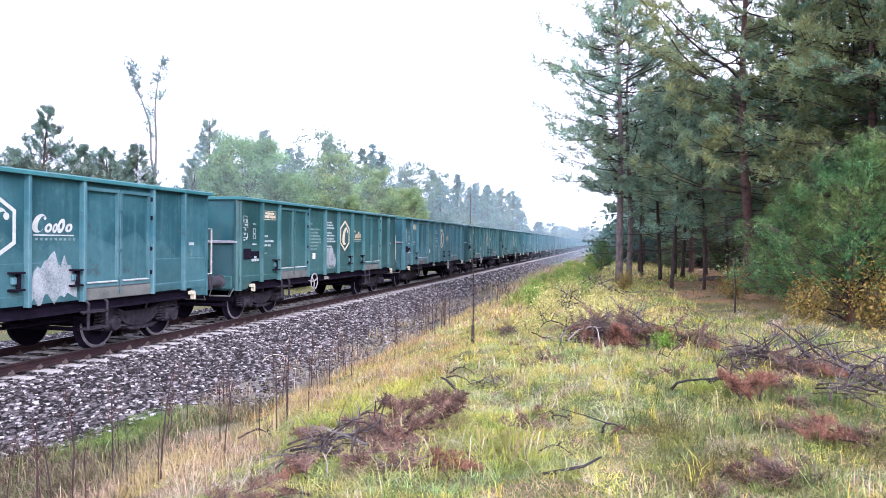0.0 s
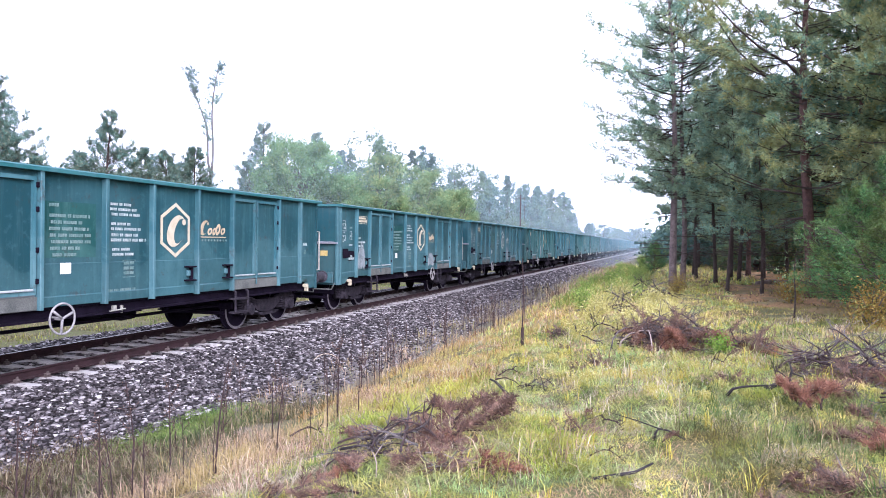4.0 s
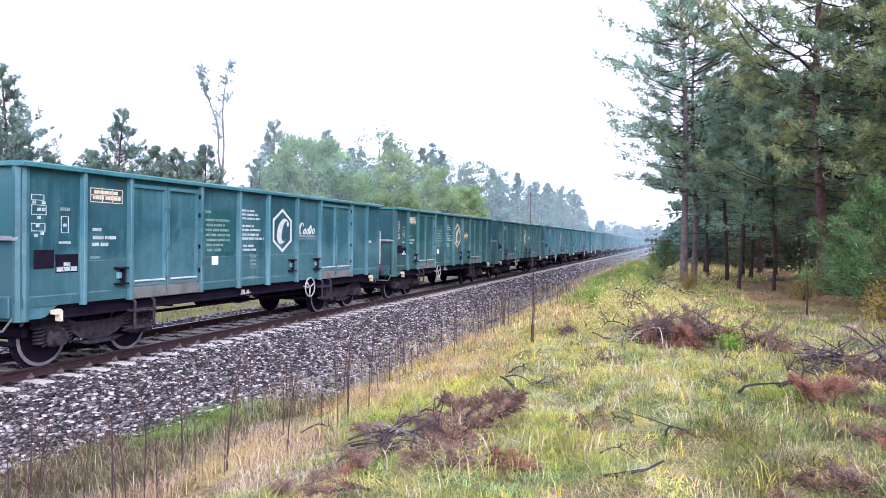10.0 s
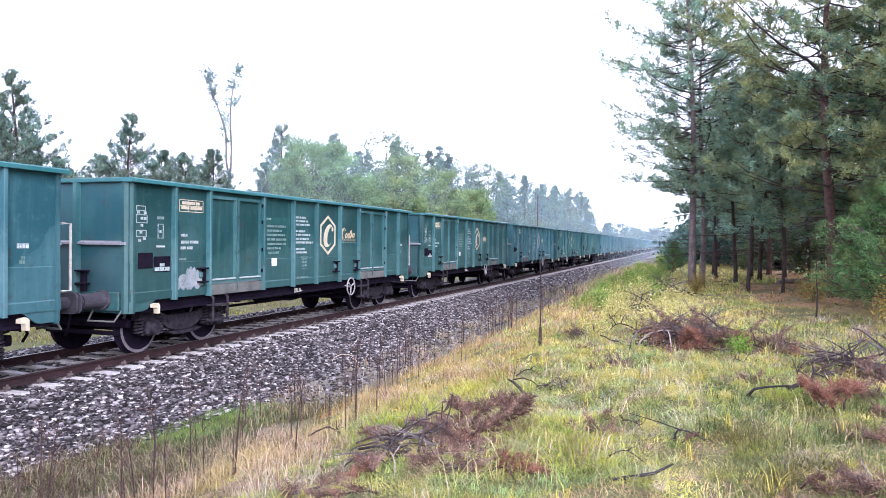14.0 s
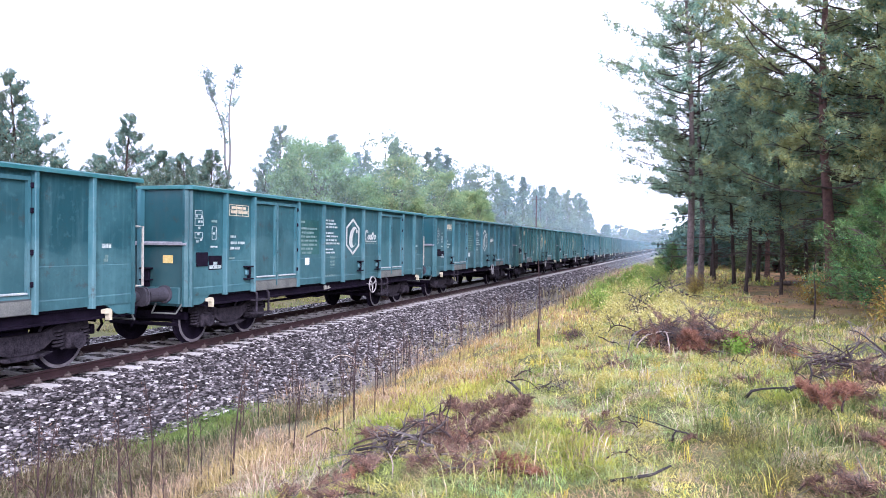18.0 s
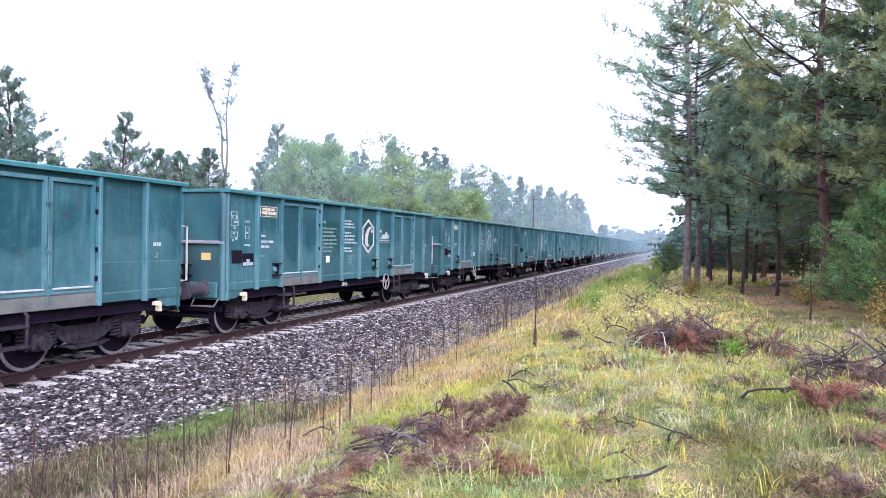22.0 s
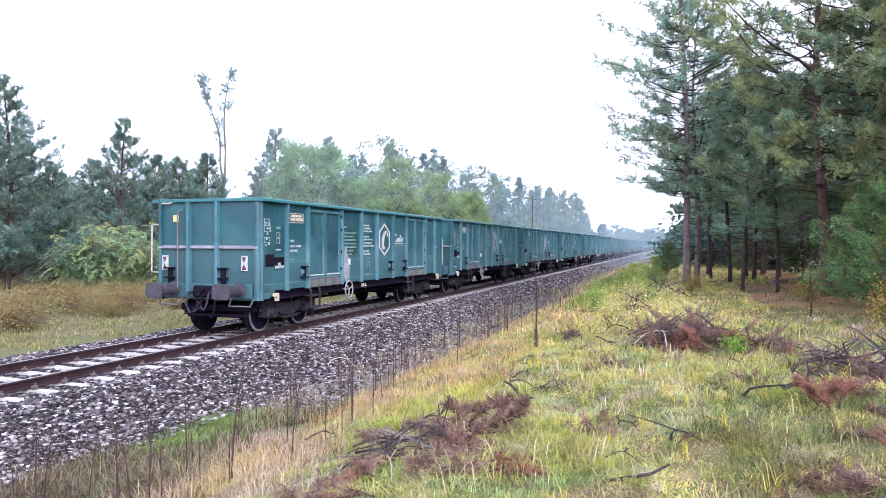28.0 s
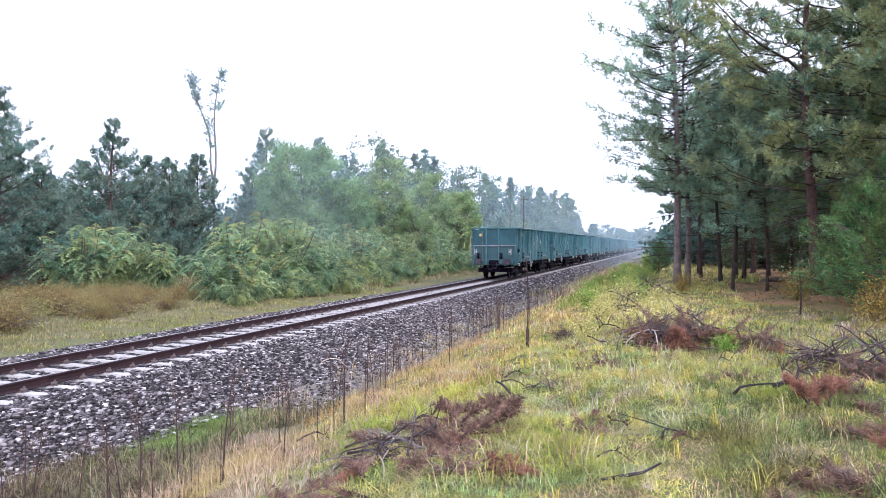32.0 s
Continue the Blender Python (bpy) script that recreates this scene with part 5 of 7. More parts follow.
under = make_bush(53, 2.2, 2.4, 26, 0.16, 9, by_island("undergrowth_leaves", [(0.0, (0.06, 0.11, 0.06)), (0.6, (0.11, 0.17, 0.085)), (1.0, (0.24, 0.22, 0.09))], 0.7, None, 0.5, 0.3), "undergrowth_bush")
plant(under, [(13.6, 46.0, 0.7, 60), (16.0, 41.0, 1.1, 120), (18.5, 40.0, 1.2, 200), (21.0, 36.0, 1.2, 250), (17.0, 29.5, 0.9, 300), (19.5, 31.5, 1.1, 20), (22.5, 29.0, 1.2, 90), (14.6, 47.5, 1.2, 150), (20.0, 20.5, 1.0, 10), (22.0, 17.5, 1.2, 80), (18.6, 18.8, 1.0, 140), (25.0, 40.0, 1.4, 170)], "dark leafy undergrowth beneath the pines", "bush", "undergrowth in the wood")

# ---- trees across the line ----
pine_c = make_pine(61, 10.8, 0.8, 3.5, 0.34, 7, 0.16, 0.044, 0.15, gap=0.25, whorl=8, shoots=7, shoot=0.42, leaf=NEEDLE_ACROSS, cone=True, droop=-0.05, tilt=0.55)
plant(pine_c, [(-20.3, 25.6, 0.95, 0), (-23.4, 23.0, 1.05, 90), (-25.1, 38.0, 1.0, 200), (-31.0, 33.0, 1.0, 310), (-30.5, 44.0, 0.72, 40), (-36.0, 39.0, 1.0, 150), (-28.4, 62.0, 1.28, 80), (-26.4, 70.0, 1.30, 10), (-33.0, 52.0, 0.9, 220)], "dark Scots pine with foliage almost to the ground", "pine tree", "pines across the line")
pine_d = make_pine(62, 8.6, 0.5, 3.0, 0.32, 7, 0.16, 0.044, 0.11, gap=0.26, whorl=8, shoots=7, shoot=0.42, leaf=NEEDLE_ACROSS, cone=True, droop=-0.1, tilt=0.6)
plant(pine_d, [(-22.7, 41.0, 0.95, 0), (-23.4, 44.5, 1.04, 100), (-25.6, 41.5, 1.0, 200), (-21.5, 30.5, 0.6, 10), (-25.0, 31.5, 0.7, 80), (-20.4, 36.0, 0.5, 300), (-28.5, 36.0, 0.8, 220), (-26.5, 47.0, 0.95, 120), (-23.0, 24.0, 0.5, 60), (-20.6, 28.5, 0.75, 20), (-29.5, 40.0, 0.95, 260), (-25.6, 57.0, 1.02, 140), (-27.2, 58.0, 1.1, 30), (-25.9, 61.0, 1.15, 200)], "smaller dark pine across the line", "pine tree", "pines across the line")
broad = make_broadleaf(71, 11.2, 8.4, 105, 0.19, 22, LEAF_GREEN, low=0.06, clumps=22, spread=0.125, trunk_r=0.2)
gold = make_broadleaf(72, 9.8, 6.4, 78, 0.19, 22, by_island("turning_leaves", [(0.0, (0.145, 0.24, 0.115)), (0.6, (0.235, 0.325, 0.155)), (1.0, (0.40, 0.40, 0.17))], 0.7, (0.14, 0.25, 0.13), 0.5, 0.5, 0.9), low=0.08, clumps=18, spread=0.14, trunk_r=0.17)
plant(gold, [(-16.2, 64.0, 1.1, 310), (-13.8, 69.0, 1.0, 60), (-12.4, 62.0, 0.68, 200), (-11.8, 76.0, 0.85, 120)], "slender broadleaf tree with leaves turning yellow", "broadleaf tree", "broadleaf trees across the line")
plant(broad, [(-19.2, 53.0, 0.98, 0), (-16.6, 55.0, 0.72, 120), (-22.3, 55.5, 0.72, 220), (-13.6, 79.0, 0.75, 170)], "leafy green birch-like tree in early autumn", "broadleaf tree", "broadleaf trees across the line")
bush_a = make_frond_bush(81, 3.2, 4.4, 50, 0.20, LEAF_BUSH)
bush_b = make_frond_bush(82, 2.0, 3.4, 40, 0.17, LEAF_BUSH)
rb = random.Random(44)
near_row = [(rb.uniform(-9.4, -7.2), y + rb.uniform(-0.6, 0.6), rb.uniform(0.6, 1.15), rb.uniform(0, 360)) for y in range(27, 76, 3)]
mid_row = [(rb.uniform(-13.2, -10.8), y + rb.uniform(-1, 1), rb.uniform(0.7, 1.45), rb.uniform(0, 360)) for y in range(34, 92, 5)]
back_row = [(rb.uniform(-17.5, -14.5), y + rb.uniform(-1, 1), rb.uniform(1.2, 1.7), rb.uniform(0, 360)) for y in range(42, 84, 6)]
plant(bush_a, mid_row + back_row + [(-16.4, 27.0, 1.05, 90), (-18.4, 30.5, 1.10, 40), (-14.9, 30.0, 0.8, 200)], "spreading yellow-green bush beside the line", "bush", "bushes across the line")
plant(bush_b, near_row + [(-21.5, 24.5, 0.7, 200)] + [(rb.uniform(-7.4, -6.5), y + rb.uniform(-0.5, 0.5), rb.uniform(0.38, 0.68), rb.uniform(0, 360)) for y in (25.5, 27.5, 29, 31, 32.5, 35, 38, 41, 45)], "low arching yellow-green bush by the track", "bush", "low bushes across the line")
heath = make_bush(83, 0.5, 2.4, 60, 0.05, 7, by_island("heather", [(0.0, (0.08, 0.055, 0.03)), (0.6, (0.19, 0.125, 0.055)), (1.0, (0.33, 0.24, 0.09))], 0.9, (0.15, 0.19, 0.07), 0.6, 0.2, 1.2), "heather_clump")
plant(heath, [(rb.uniform(-16, -7.5), rb.uniform(13, 27), rb.uniform(0.6, 1.25), rb.uniform(0, 360)) for _ in range(48)], "low brown heather clump in the clearing", "heather", "heather in the clearing")
bm = bmesh.new()
bm_prism(bm, [(-1.8, -0.3), (-1.3, 0.15), (-0.6, 0.42), (0.1, 0.38), (0.8, 0.5), (1.5, 0.2), (2.0, -0.3)], 1, -0.8, 0.8)
sand = part("sand_heap", bm, mottled("pale_sand", (0.42, 0.38, 0.33), (0.62, 0.58, 0.52), 3.0), None)
tagged(sand, "small heap of pale sand in the clearing", "sand heap")
sand.matrix_basis = stand(sand, -24.4, 40.6, 1.0, 35)
# a tall bare twin-stemmed birch with a few leaf tufts
rng = np.random.default_rng(91)
tall = new("sparse_birch")
BIRCH_BARK = mottled("birch_bark", (0.05, 0.042, 0.042), (0.16, 0.14, 0.135), 4.0)
for low, top, bend in ((-0.2, 16.4, 0.35), (7.5, 16.0, -1.5)):
    bm = bmesh.new()
    pts = []
    for q in np.linspace(0, 1, 14):
        z = low + (top - low) * q
        dx = bend * max(0.0, (z - 11.5) / (top - 11.5)) ** 1.3 + 0.10 * math.sin(z * 0.8)
        if bend < 0:
            dx -= 0.42 * min(1.0, (z - low) / 1.5)
        pts.append(Vector((dx, 0.15 * math.cos(z * 0.5), z)))
    bm_tube(bm, pts, [0.15 * (1 - 0.85 * i / 13) + 0.015 for i in range(14)] if bend > 0 else [0.09 * (1 - 0.8 * i / 13) + 0.012 for i in range(14)], 7)
    cs = []
    for i in range(9 if bend > 0 else 5, 14):
        for _ in range(3):
            d = Vector((rng.uniform(-0.6, 0.7), rng.uniform(-0.5, 0.5), rng.uniform(0.1, 0.7))) * rng.uniform(0.4, 0.9)
            bm_tube(bm, [pts[i], pts[i] + d * 0.5, pts[i] + d], [0.025, 0.016, 0.006], 4, False)
            if rng.random() < (0.95 if i > 10 else 0.45):
                o = np.array(pts[i] + d * 0.85)
                cs += [o + rng.normal(0, 1, 3) * np.array([0.17, 0.17, 0.26]) for _ in range(13 if i > 10 else 7)]
    part("stem", bm, BIRCH_BARK, tall)
    v, f = leaves(rng, np.array(cs), 6, 0.20, 0.09)
    put("foliage", mesh_np("foliage", v, f, LEAF_HAZED), tall)
plant(tall, [(-25.9, 50.3, 1.0, 36)], "tall nearly bare twin-stemmed birch with sparse tufts", "birch tree", "")

# ---- distant woods: past counting ----
def woods(name, spots, label, seed, leaf_size=0.36, conifer=0.6, per=48):
    rng = np.random.default_rng(seed)
    cs, puff, bm = [], [], bmesh.new()
    for x, y, h, w in spots:
        g = float(ground_z(x, y))
        bm_tube(bm, [(x, y, g - 0.2), (x, y, g + h * 0.85)], [0.14, 0.04], 5)
        k = 46
        con = rng.random() < conifer
        f = np.linspace(0.16 if con else 0.05, 0.97, k) + rng.normal(0, 0.012, k)
        r = w * 0.5 * (np.clip(1.5 * (1.0 - f), 0.03, 1.0) ** 0.9 if con else np.sqrt(np.clip(1 - ((f - 0.5) / 0.52) ** 2, 0.05, 1))) * np.sqrt(rng.uniform(0.05, 1.0, k))
        a = rng.uniform(0, 2 * np.pi, k)
        cs.append(np.stack([x + r * np.cos(a), y + r * np.sin(a), g + h * f], 1))
        puff.append(np.clip(1.5 * (1.03 - f), 0.3, 1.0) if con else np.full(k, 0.7))
    ob = new(name)
    v, f = leaves(rng, np.concatenate(cs), per, leaf_size, np.repeat(np.concatenate(puff), per)[:, None] * np.array([0.6, 0.6, 0.4]), 0.1)
    put("foliage", mesh_np("foliage", v, f, LEAF_HAZED), ob)
    part("trunks", bm, BARK, ob)
    tagged(ob, label, "woodland", kind="stuff")


rw = random.Random(17)
spots = []
for y in range(74, 186, 4):
    # the edge of the wood draws nearer to the line further on
    edge = -22.0 + 0.115 * max(0, y - 95)
    spots.append((edge + rw.uniform(-1.2, 1.2), y, rw.uniform(13.4, 15.2) - (3.5 if y > 178 else 0), rw.uniform(5.5, 7.5)))
    spots.append((edge + rw.uniform(-9, -5), y + 2, rw.uniform(12.5, 15), rw.uniform(5.5, 7.5)))
    spots.append((edge + rw.uniform(3.5, 6.5), y + 1, rw.uniform(4, 7.5), rw.uniform(4, 5.5)))
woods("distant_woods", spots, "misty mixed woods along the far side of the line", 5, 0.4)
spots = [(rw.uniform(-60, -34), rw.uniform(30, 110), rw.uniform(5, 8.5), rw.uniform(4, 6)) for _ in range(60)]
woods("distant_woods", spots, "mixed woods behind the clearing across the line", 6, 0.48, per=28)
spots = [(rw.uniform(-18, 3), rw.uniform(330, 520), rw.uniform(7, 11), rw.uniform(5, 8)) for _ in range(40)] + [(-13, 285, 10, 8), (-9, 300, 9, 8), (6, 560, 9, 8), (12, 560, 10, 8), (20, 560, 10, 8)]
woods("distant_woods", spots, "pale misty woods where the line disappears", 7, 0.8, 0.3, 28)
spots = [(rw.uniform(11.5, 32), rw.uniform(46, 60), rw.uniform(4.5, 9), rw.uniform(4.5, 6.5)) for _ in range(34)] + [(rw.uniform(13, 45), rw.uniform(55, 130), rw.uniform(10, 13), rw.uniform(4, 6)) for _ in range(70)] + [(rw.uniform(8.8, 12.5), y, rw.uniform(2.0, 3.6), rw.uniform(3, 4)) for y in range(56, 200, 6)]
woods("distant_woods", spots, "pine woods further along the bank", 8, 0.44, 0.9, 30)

# ---- a sapling and a green sprig on the bank ----
sap = new("sapling")
tagged(sap, "slender sapling with a thin leafy crown on the bank", "sapling")
part("trunk", bm_tube(bmesh.new(), [(0, 0, -0.05), (0.02, 0, 0.6), (-0.02, 0.02, 1.2), (0.03, 0, 1.7)], [0.025, 0.02, 0.014, 0.006], 6), BARK, sap)
rng = np.random.default_rng(77)
put("crown", mesh_np("crown", *leaves(rng, rng.normal(0, 1, (16, 3)) * np.array([0.20, 0.20, 0.30]) + np.array([0, 0, 1.25]), 5, 0.07, 0.08), LEAF_BUSH), sap)
sap.matrix_basis = stand(sap, 12.85, 16.6, 0.85)
sprig = make_bush(58, 0.55, 0.5, 9, 0.07, 7, by_island("sprig_leaves", [(0.0, (0.10, 0.20, 0.03)), (0.6, (0.19, 0.34, 0.05)), (1.0, (0.32, 0.42, 0.09))], 0.6, None, 0.5, 0.4), "green_sprig")
plant(sprig, [(11.0, 11.0, 0.5, 0)], "bright green leafy sprig among dead branches", "sprig", "")


# ---- grass and low growth ----
def scatter(rng, count, x0, x1, y0, y1, power=1.0):
    y = y0 + (y1 - y0) * rng.random(count) ** power
    return rng.uniform(x0, x1, count), y


def patchy(rng, x, y, scale, cut):
    """Keeps points where a slow wave pattern is high, so that growth comes in tussocks."""
    w = np.sin(x * scale + 1.3 * np.sin(y * scale * 0.7)) * np.cos(y * scale * 1.1 + 0.9 * np.sin(x * scale * 0.8)) + rng.normal(0, 0.35, len(x))
    return w > cut


GRASS_MIX = meadow("meadow_grass", 0.7, 1.32)
GRASS_DRY = by_island("dry_grass", [(0.0, (0.14, 0.08, 0.06)), (0.5, (0.42, 0.28, 0.19)), (1.0, (0.66, 0.50, 0.38))], 0.8, (0.42, 0.34, 0.10), 0.9, 0.25)
GRASS_LUSH = by_island("lush_grass", [(0.0, (0.10, 0.165, 0.036)), (0.6, (0.18, 0.27, 0.062)), (1.0, (0.33, 0.38, 0.11))], 0.7, (0.38, 0.33, 0.08), 1.1, 0.4, 4.0)
CLEARING = by_island("clearing_grass", [(0.0, (0.13, 0.105, 0.06)), (0.5, (0.26, 0.205, 0.11)), (1.0, (0.40, 0.33, 0.20))], 0.8, (0.17, 0.19, 0.08), 0.35, 0.25)
STRAW = by_island("straw", [(0.0, (0.28, 0.21, 0.14)), (0.6, (0.45, 0.37, 0.26)), (1.0, (0.60, 0.53, 0.42))], 0.8, None, 0.5, 0.2, 4.0)
YELLOW_BLADE = by_island("yellow_blade", [(0.0, (0.40, 0.30, 0.05)), (0.6, (0.58, 0.46, 0.08)), (1.0, (0.5, 0.5, 0.12))], 0.7, None, 0.5, 0.3)
rng = np.random.default_rng(101)


def grass(name, label, mat, zones, lean=0.6):
    vs, fs, k = [], [], 0
    for count, x0, x1, y0, y1, ln, w, cut, power in zones:
        x, y = scatter(rng, count, x0, x1, y0, y1, power)
        keep = patchy(rng, x, y, 2.1, cut)
        x, y = x[keep], y[keep]
        v, f = blades(rng, x, y, ground_z(x, y) - 0.01, ln, w, lean)
        vs.append(v)
        fs.append(f + k)
        k += len(v)
    ob = put(name, mesh_np(name, np.concatenate(vs), np.concatenate(fs), mat))
    tagged(ob, label, "grass", kind="stuff")


grass("meadow_grass", "short tangled yellow-green autumn grass on the bank", GRASS_MIX, [
    (95000, 6.6, 13.8, 3.4, 8.0, 0.085, 0.006, -0.9, 1.0), (90000, 5.8, 14.2, 8.0, 15.0, 0.10, 0.010, -0.8, 1.0),
    (26000, 5.8, 12.2, 15.0, 30.0, 0.2, 0.024, -0.6, 1.0), (9000, 11.0, 18.0, 13.0, 18.0, 0.10, 0.018, -0.2, 1.0), (12000, 6.5, 14.0, 30.0, 60.0, 0.35, 0.05, -0.4, 1.0)], 2.4)
grass("long_grass", "longer green grass tussocks among the short grass", GRASS_LUSH, [
    (4000, 6.9, 13.0, 3.6, 9.0, 0.13, 0.005, 0.85, 1.0), (4000, 7.0, 13.5, 9.0, 16.0, 0.2, 0.010, 0.85, 1.0), (9000, 7.0, 9.6, 20.0, 45.0, 0.5, 0.03, 0.0, 1.0)], 1.5)
grass("lying_straw", "pale flattened straw lying over the grass", STRAW, [
    (6000, 6.8, 13.5, 3.5, 9.0, 0.17, 0.006, 0.5, 1.0), (5000, 6.8, 14.0, 9.0, 17.0, 0.2, 0.009, 0.5, 1.0)], 2.2)
grass("yellow_blades", "bright yellow autumn grass blades standing in tufts", YELLOW_BLADE, [
    (1800, 7.5, 12.5, 3.8, 13.0, 0.22, 0.007, 1.05, 1.0)], 0.7)
grass("dry_grass", "pinkish straw-coloured dry grass along the ditch rim", GRASS_DRY, [
    (11000, 5.2, 7.3, 3.4, 8.5, 0.24, 0.006, 0.0, 1.0), (6000, 5.2, 8.2, 8.5, 16.0, 0.2, 0.009, 0.3, 1.0), (4500, 5.0, 8.2, 16.0, 32.0, 0.26, 0.018, 0.4, 1.0),
    (1500, 4.8, 5.8, 3.4, 9.0, 0.26, 0.007, 0.4, 1.0), (3500, 3.6, 5.6, 9.0, 24.0, 0.25, 0.010, 0.5, 1.0), (9000, 7.2, 13.0, 4.0, 14.0, 0.2, 0.008, 0.6, 1.0), (5000, 5.0, 7.0, 32.0, 70.0, 0.5, 0.04, -0.2, 1.0)], 1.1)
grass("golden_grass", "low golden-brown grass and moss at the edge of the wood", by_island("golden_grass", [(0.0, (0.16, 0.10, 0.035)), (0.5, (0.36, 0.25, 0.07)), (1.0, (0.50, 0.40, 0.13))], 0.8, (0.24, 0.27, 0.09), 0.7, 0.25, 1.5), [
    (22000, 11.2, 19.0, 12.5, 20.0, 0.08, 0.014, -0.3, 1.0), (6000, 11.5, 20.0, 20.0, 30.0, 0.09, 0.02, 0.3, 1.0)], 1.8)
grass("orange_grass", "orange-tinged withered grass on the ditch rim", by_island("orange_grass", [(0.0, (0.20, 0.10, 0.045)), (0.5, (0.44, 0.26, 0.10)), (1.0, (0.60, 0.43, 0.18))], 0.8, (0.38, 0.34, 0.11), 0.9, 0.3, 2.0), [
    (15000, 5.4, 8.0, 8.5, 14.5, 0.15, 0.009, -0.2, 1.0), (9000, 5.4, 8.4, 14.5, 26.0, 0.2, 0.016, 0.0, 1.0)], 1.3)
grass("moss_cushions", "soft blue-green mossy grass cushions on the bank", by_island("mossy_grass", [(0.0, (0.19, 0.29, 0.10)), (0.6, (0.29, 0.41, 0.17)), (1.0, (0.43, 0.51, 0.24))], 0.8, (0.34, 0.43, 0.19), 1.2, 0.35, 3.0), [
    (30000, 8.4, 12.8, 4.0, 9.0, 0.07, 0.006, 0.25, 1.0), (30000, 8.2, 12.8, 9.0, 13.5, 0.09, 0.010, 0.2, 1.0)], 2.0)
grass("lush_grass", "bright green grass in the ditch", by_island("ditch_lawn", [(0.0, (0.065, 0.12, 0.03)), (0.6, (0.135, 0.225, 0.06)), (1.0, (0.28, 0.33, 0.11))], 0.7, (0.16, 0.20, 0.05), 1.2, 0.4, 2.0), [
    (20000, 3.2, 4.6, 6.4, 10.0, 0.09, 0.008, -0.8, 1.0)], 1.2)
grass("ditch_grass", "rank dark green and brown grass in the ditch", by_island("ditch_grass", [(0.0, (0.035, 0.060, 0.02)), (0.5, (0.085, 0.115, 0.04)), (0.85, (0.18, 0.165, 0.075)), (1.0, (0.40, 0.34, 0.22))], 0.7, (0.13, 0.085, 0.05), 1.3, 0.3, 3.0), [
    (12000, 3.3, 5.4, 3.2, 7.2, 0.2, 0.008, -0.2, 1.0), (7000, 4.2, 5.6, 3.6, 10.0, 0.28, 0.009, 0.1, 1.0)], 1.3)
grass("clearing_grass", "tawny grass in the clearing across the line", CLEARING, [
    (36000, -14.0, -5.2, 8.0, 30.0, 0.17, 0.016, -0.4, 1.0), (20000, -30.0, -12.0, 14.0, 45.0, 0.5, 0.035, -0.5, 1.0), (6000, -10.0, -5.5, 30.0, 70.0, 0.5, 0.03, -0.3, 1.0)], 1.0)
grass("verge_grass", "green grass strip beside the far ballast edge", GRASS_LUSH, [
    (12000, -7.2, -4.6, 8.0, 40.0, 0.11, 0.02, 0.1, 1.0), (2500, -22.0, -7.0, 10.0, 32.0, 0.3, 0.035, 0.6, 1.0)], 0.6)

def tussocks(name, label, mat, zones, lean=1.0):
    """Tufts of blades that spring from one root and arch over."""
    vs, fs, k = [], [], 0
    for count, per, x0, x1, y0, y1, ln, w, root in zones:
        cx, cy = scatter(rng, count, x0, x1, y0, y1)
        size = np.repeat(rng.uniform(0.5, 1.3, count), per)
        x, y = np.repeat(cx, per) + rng.normal(0, root, count * per) * size, np.repeat(cy, per) + rng.normal(0, root, count * per) * size
        v, f = blades(rng, x, y, ground_z(x, y) - 0.01, ln * size, w, lean)
        vs.append(v)
        fs.append(f + k)
        k += len(v)
    tagged(put(name, mesh_np(name, np.concatenate(vs), np.concatenate(fs), mat)), label, "grass", kind="stuff")


tussocks("grass_tussocks", "arching yellow-green grass tufts on the bank", GRASS_LUSH, [
    (230, 60, 7.0, 13.2, 3.6, 8.5, 0.16, 0.005, 0.06), (260, 40, 7.2, 14.0, 8.5, 15.5, 0.22, 0.010, 0.08)], 2.6)
tussocks("fresh_tufts", "fresh yellow-green grass tufts on the ditch rim", by_island("fresh_grass", [(0.0, (0.22, 0.29, 0.045)), (0.6, (0.34, 0.41, 0.07)), (1.0, (0.50, 0.50, 0.12))], 0.7, (0.42, 0.36, 0.08), 1.4, 0.45, 2.0), [
    (46, 70, 6.9, 7.9, 6.4, 8.4, 0.24, 0.007, 0.08), (30, 60, 7.6, 8.6, 6.6, 9.5, 0.18, 0.008, 0.09), (34, 60, 10.0, 11.4, 7.6, 9.6, 0.18, 0.008, 0.08), (40, 60, 8.9, 9.7, 5.0, 7.2, 0.18, 0.006, 0.07)], 2.2)
tussocks("straw_tufts", "bleached straw tufts lying among the grass", STRAW, [
    (80, 60, 6.6, 11.5, 3.6, 8.5, 0.2, 0.005, 0.07), (120, 40, 6.8, 14.0, 8.5, 16.0, 0.22, 0.009, 0.09)], 2.2)
tussocks("combed_tufts", "long pale yellow-green grass combed flat in swirls", by_island("combed_grass", [(0.0, (0.29, 0.31, 0.11)), (0.6, (0.42, 0.42, 0.155)), (1.0, (0.55, 0.52, 0.25))], 0.7, (0.34, 0.38, 0.14), 0.8, 0.4, 3.0), [
    (70, 46, 8.2, 11.6, 4.4, 9.0, 0.32, 0.0045, 0.07), (80, 40, 8.2, 13.0, 9.0, 14.0, 0.34, 0.008, 0.09)], 3.6)
tussocks("yellow_tufts", "upright bright yellow autumn grass tufts", YELLOW_BLADE, [
    (42, 16, 7.6, 12.8, 3.8, 9.0, 0.21, 0.006, 0.04), (45, 14, 7.8, 13.0, 9.0, 14.5, 0.28, 0.010, 0.05)], 0.9)
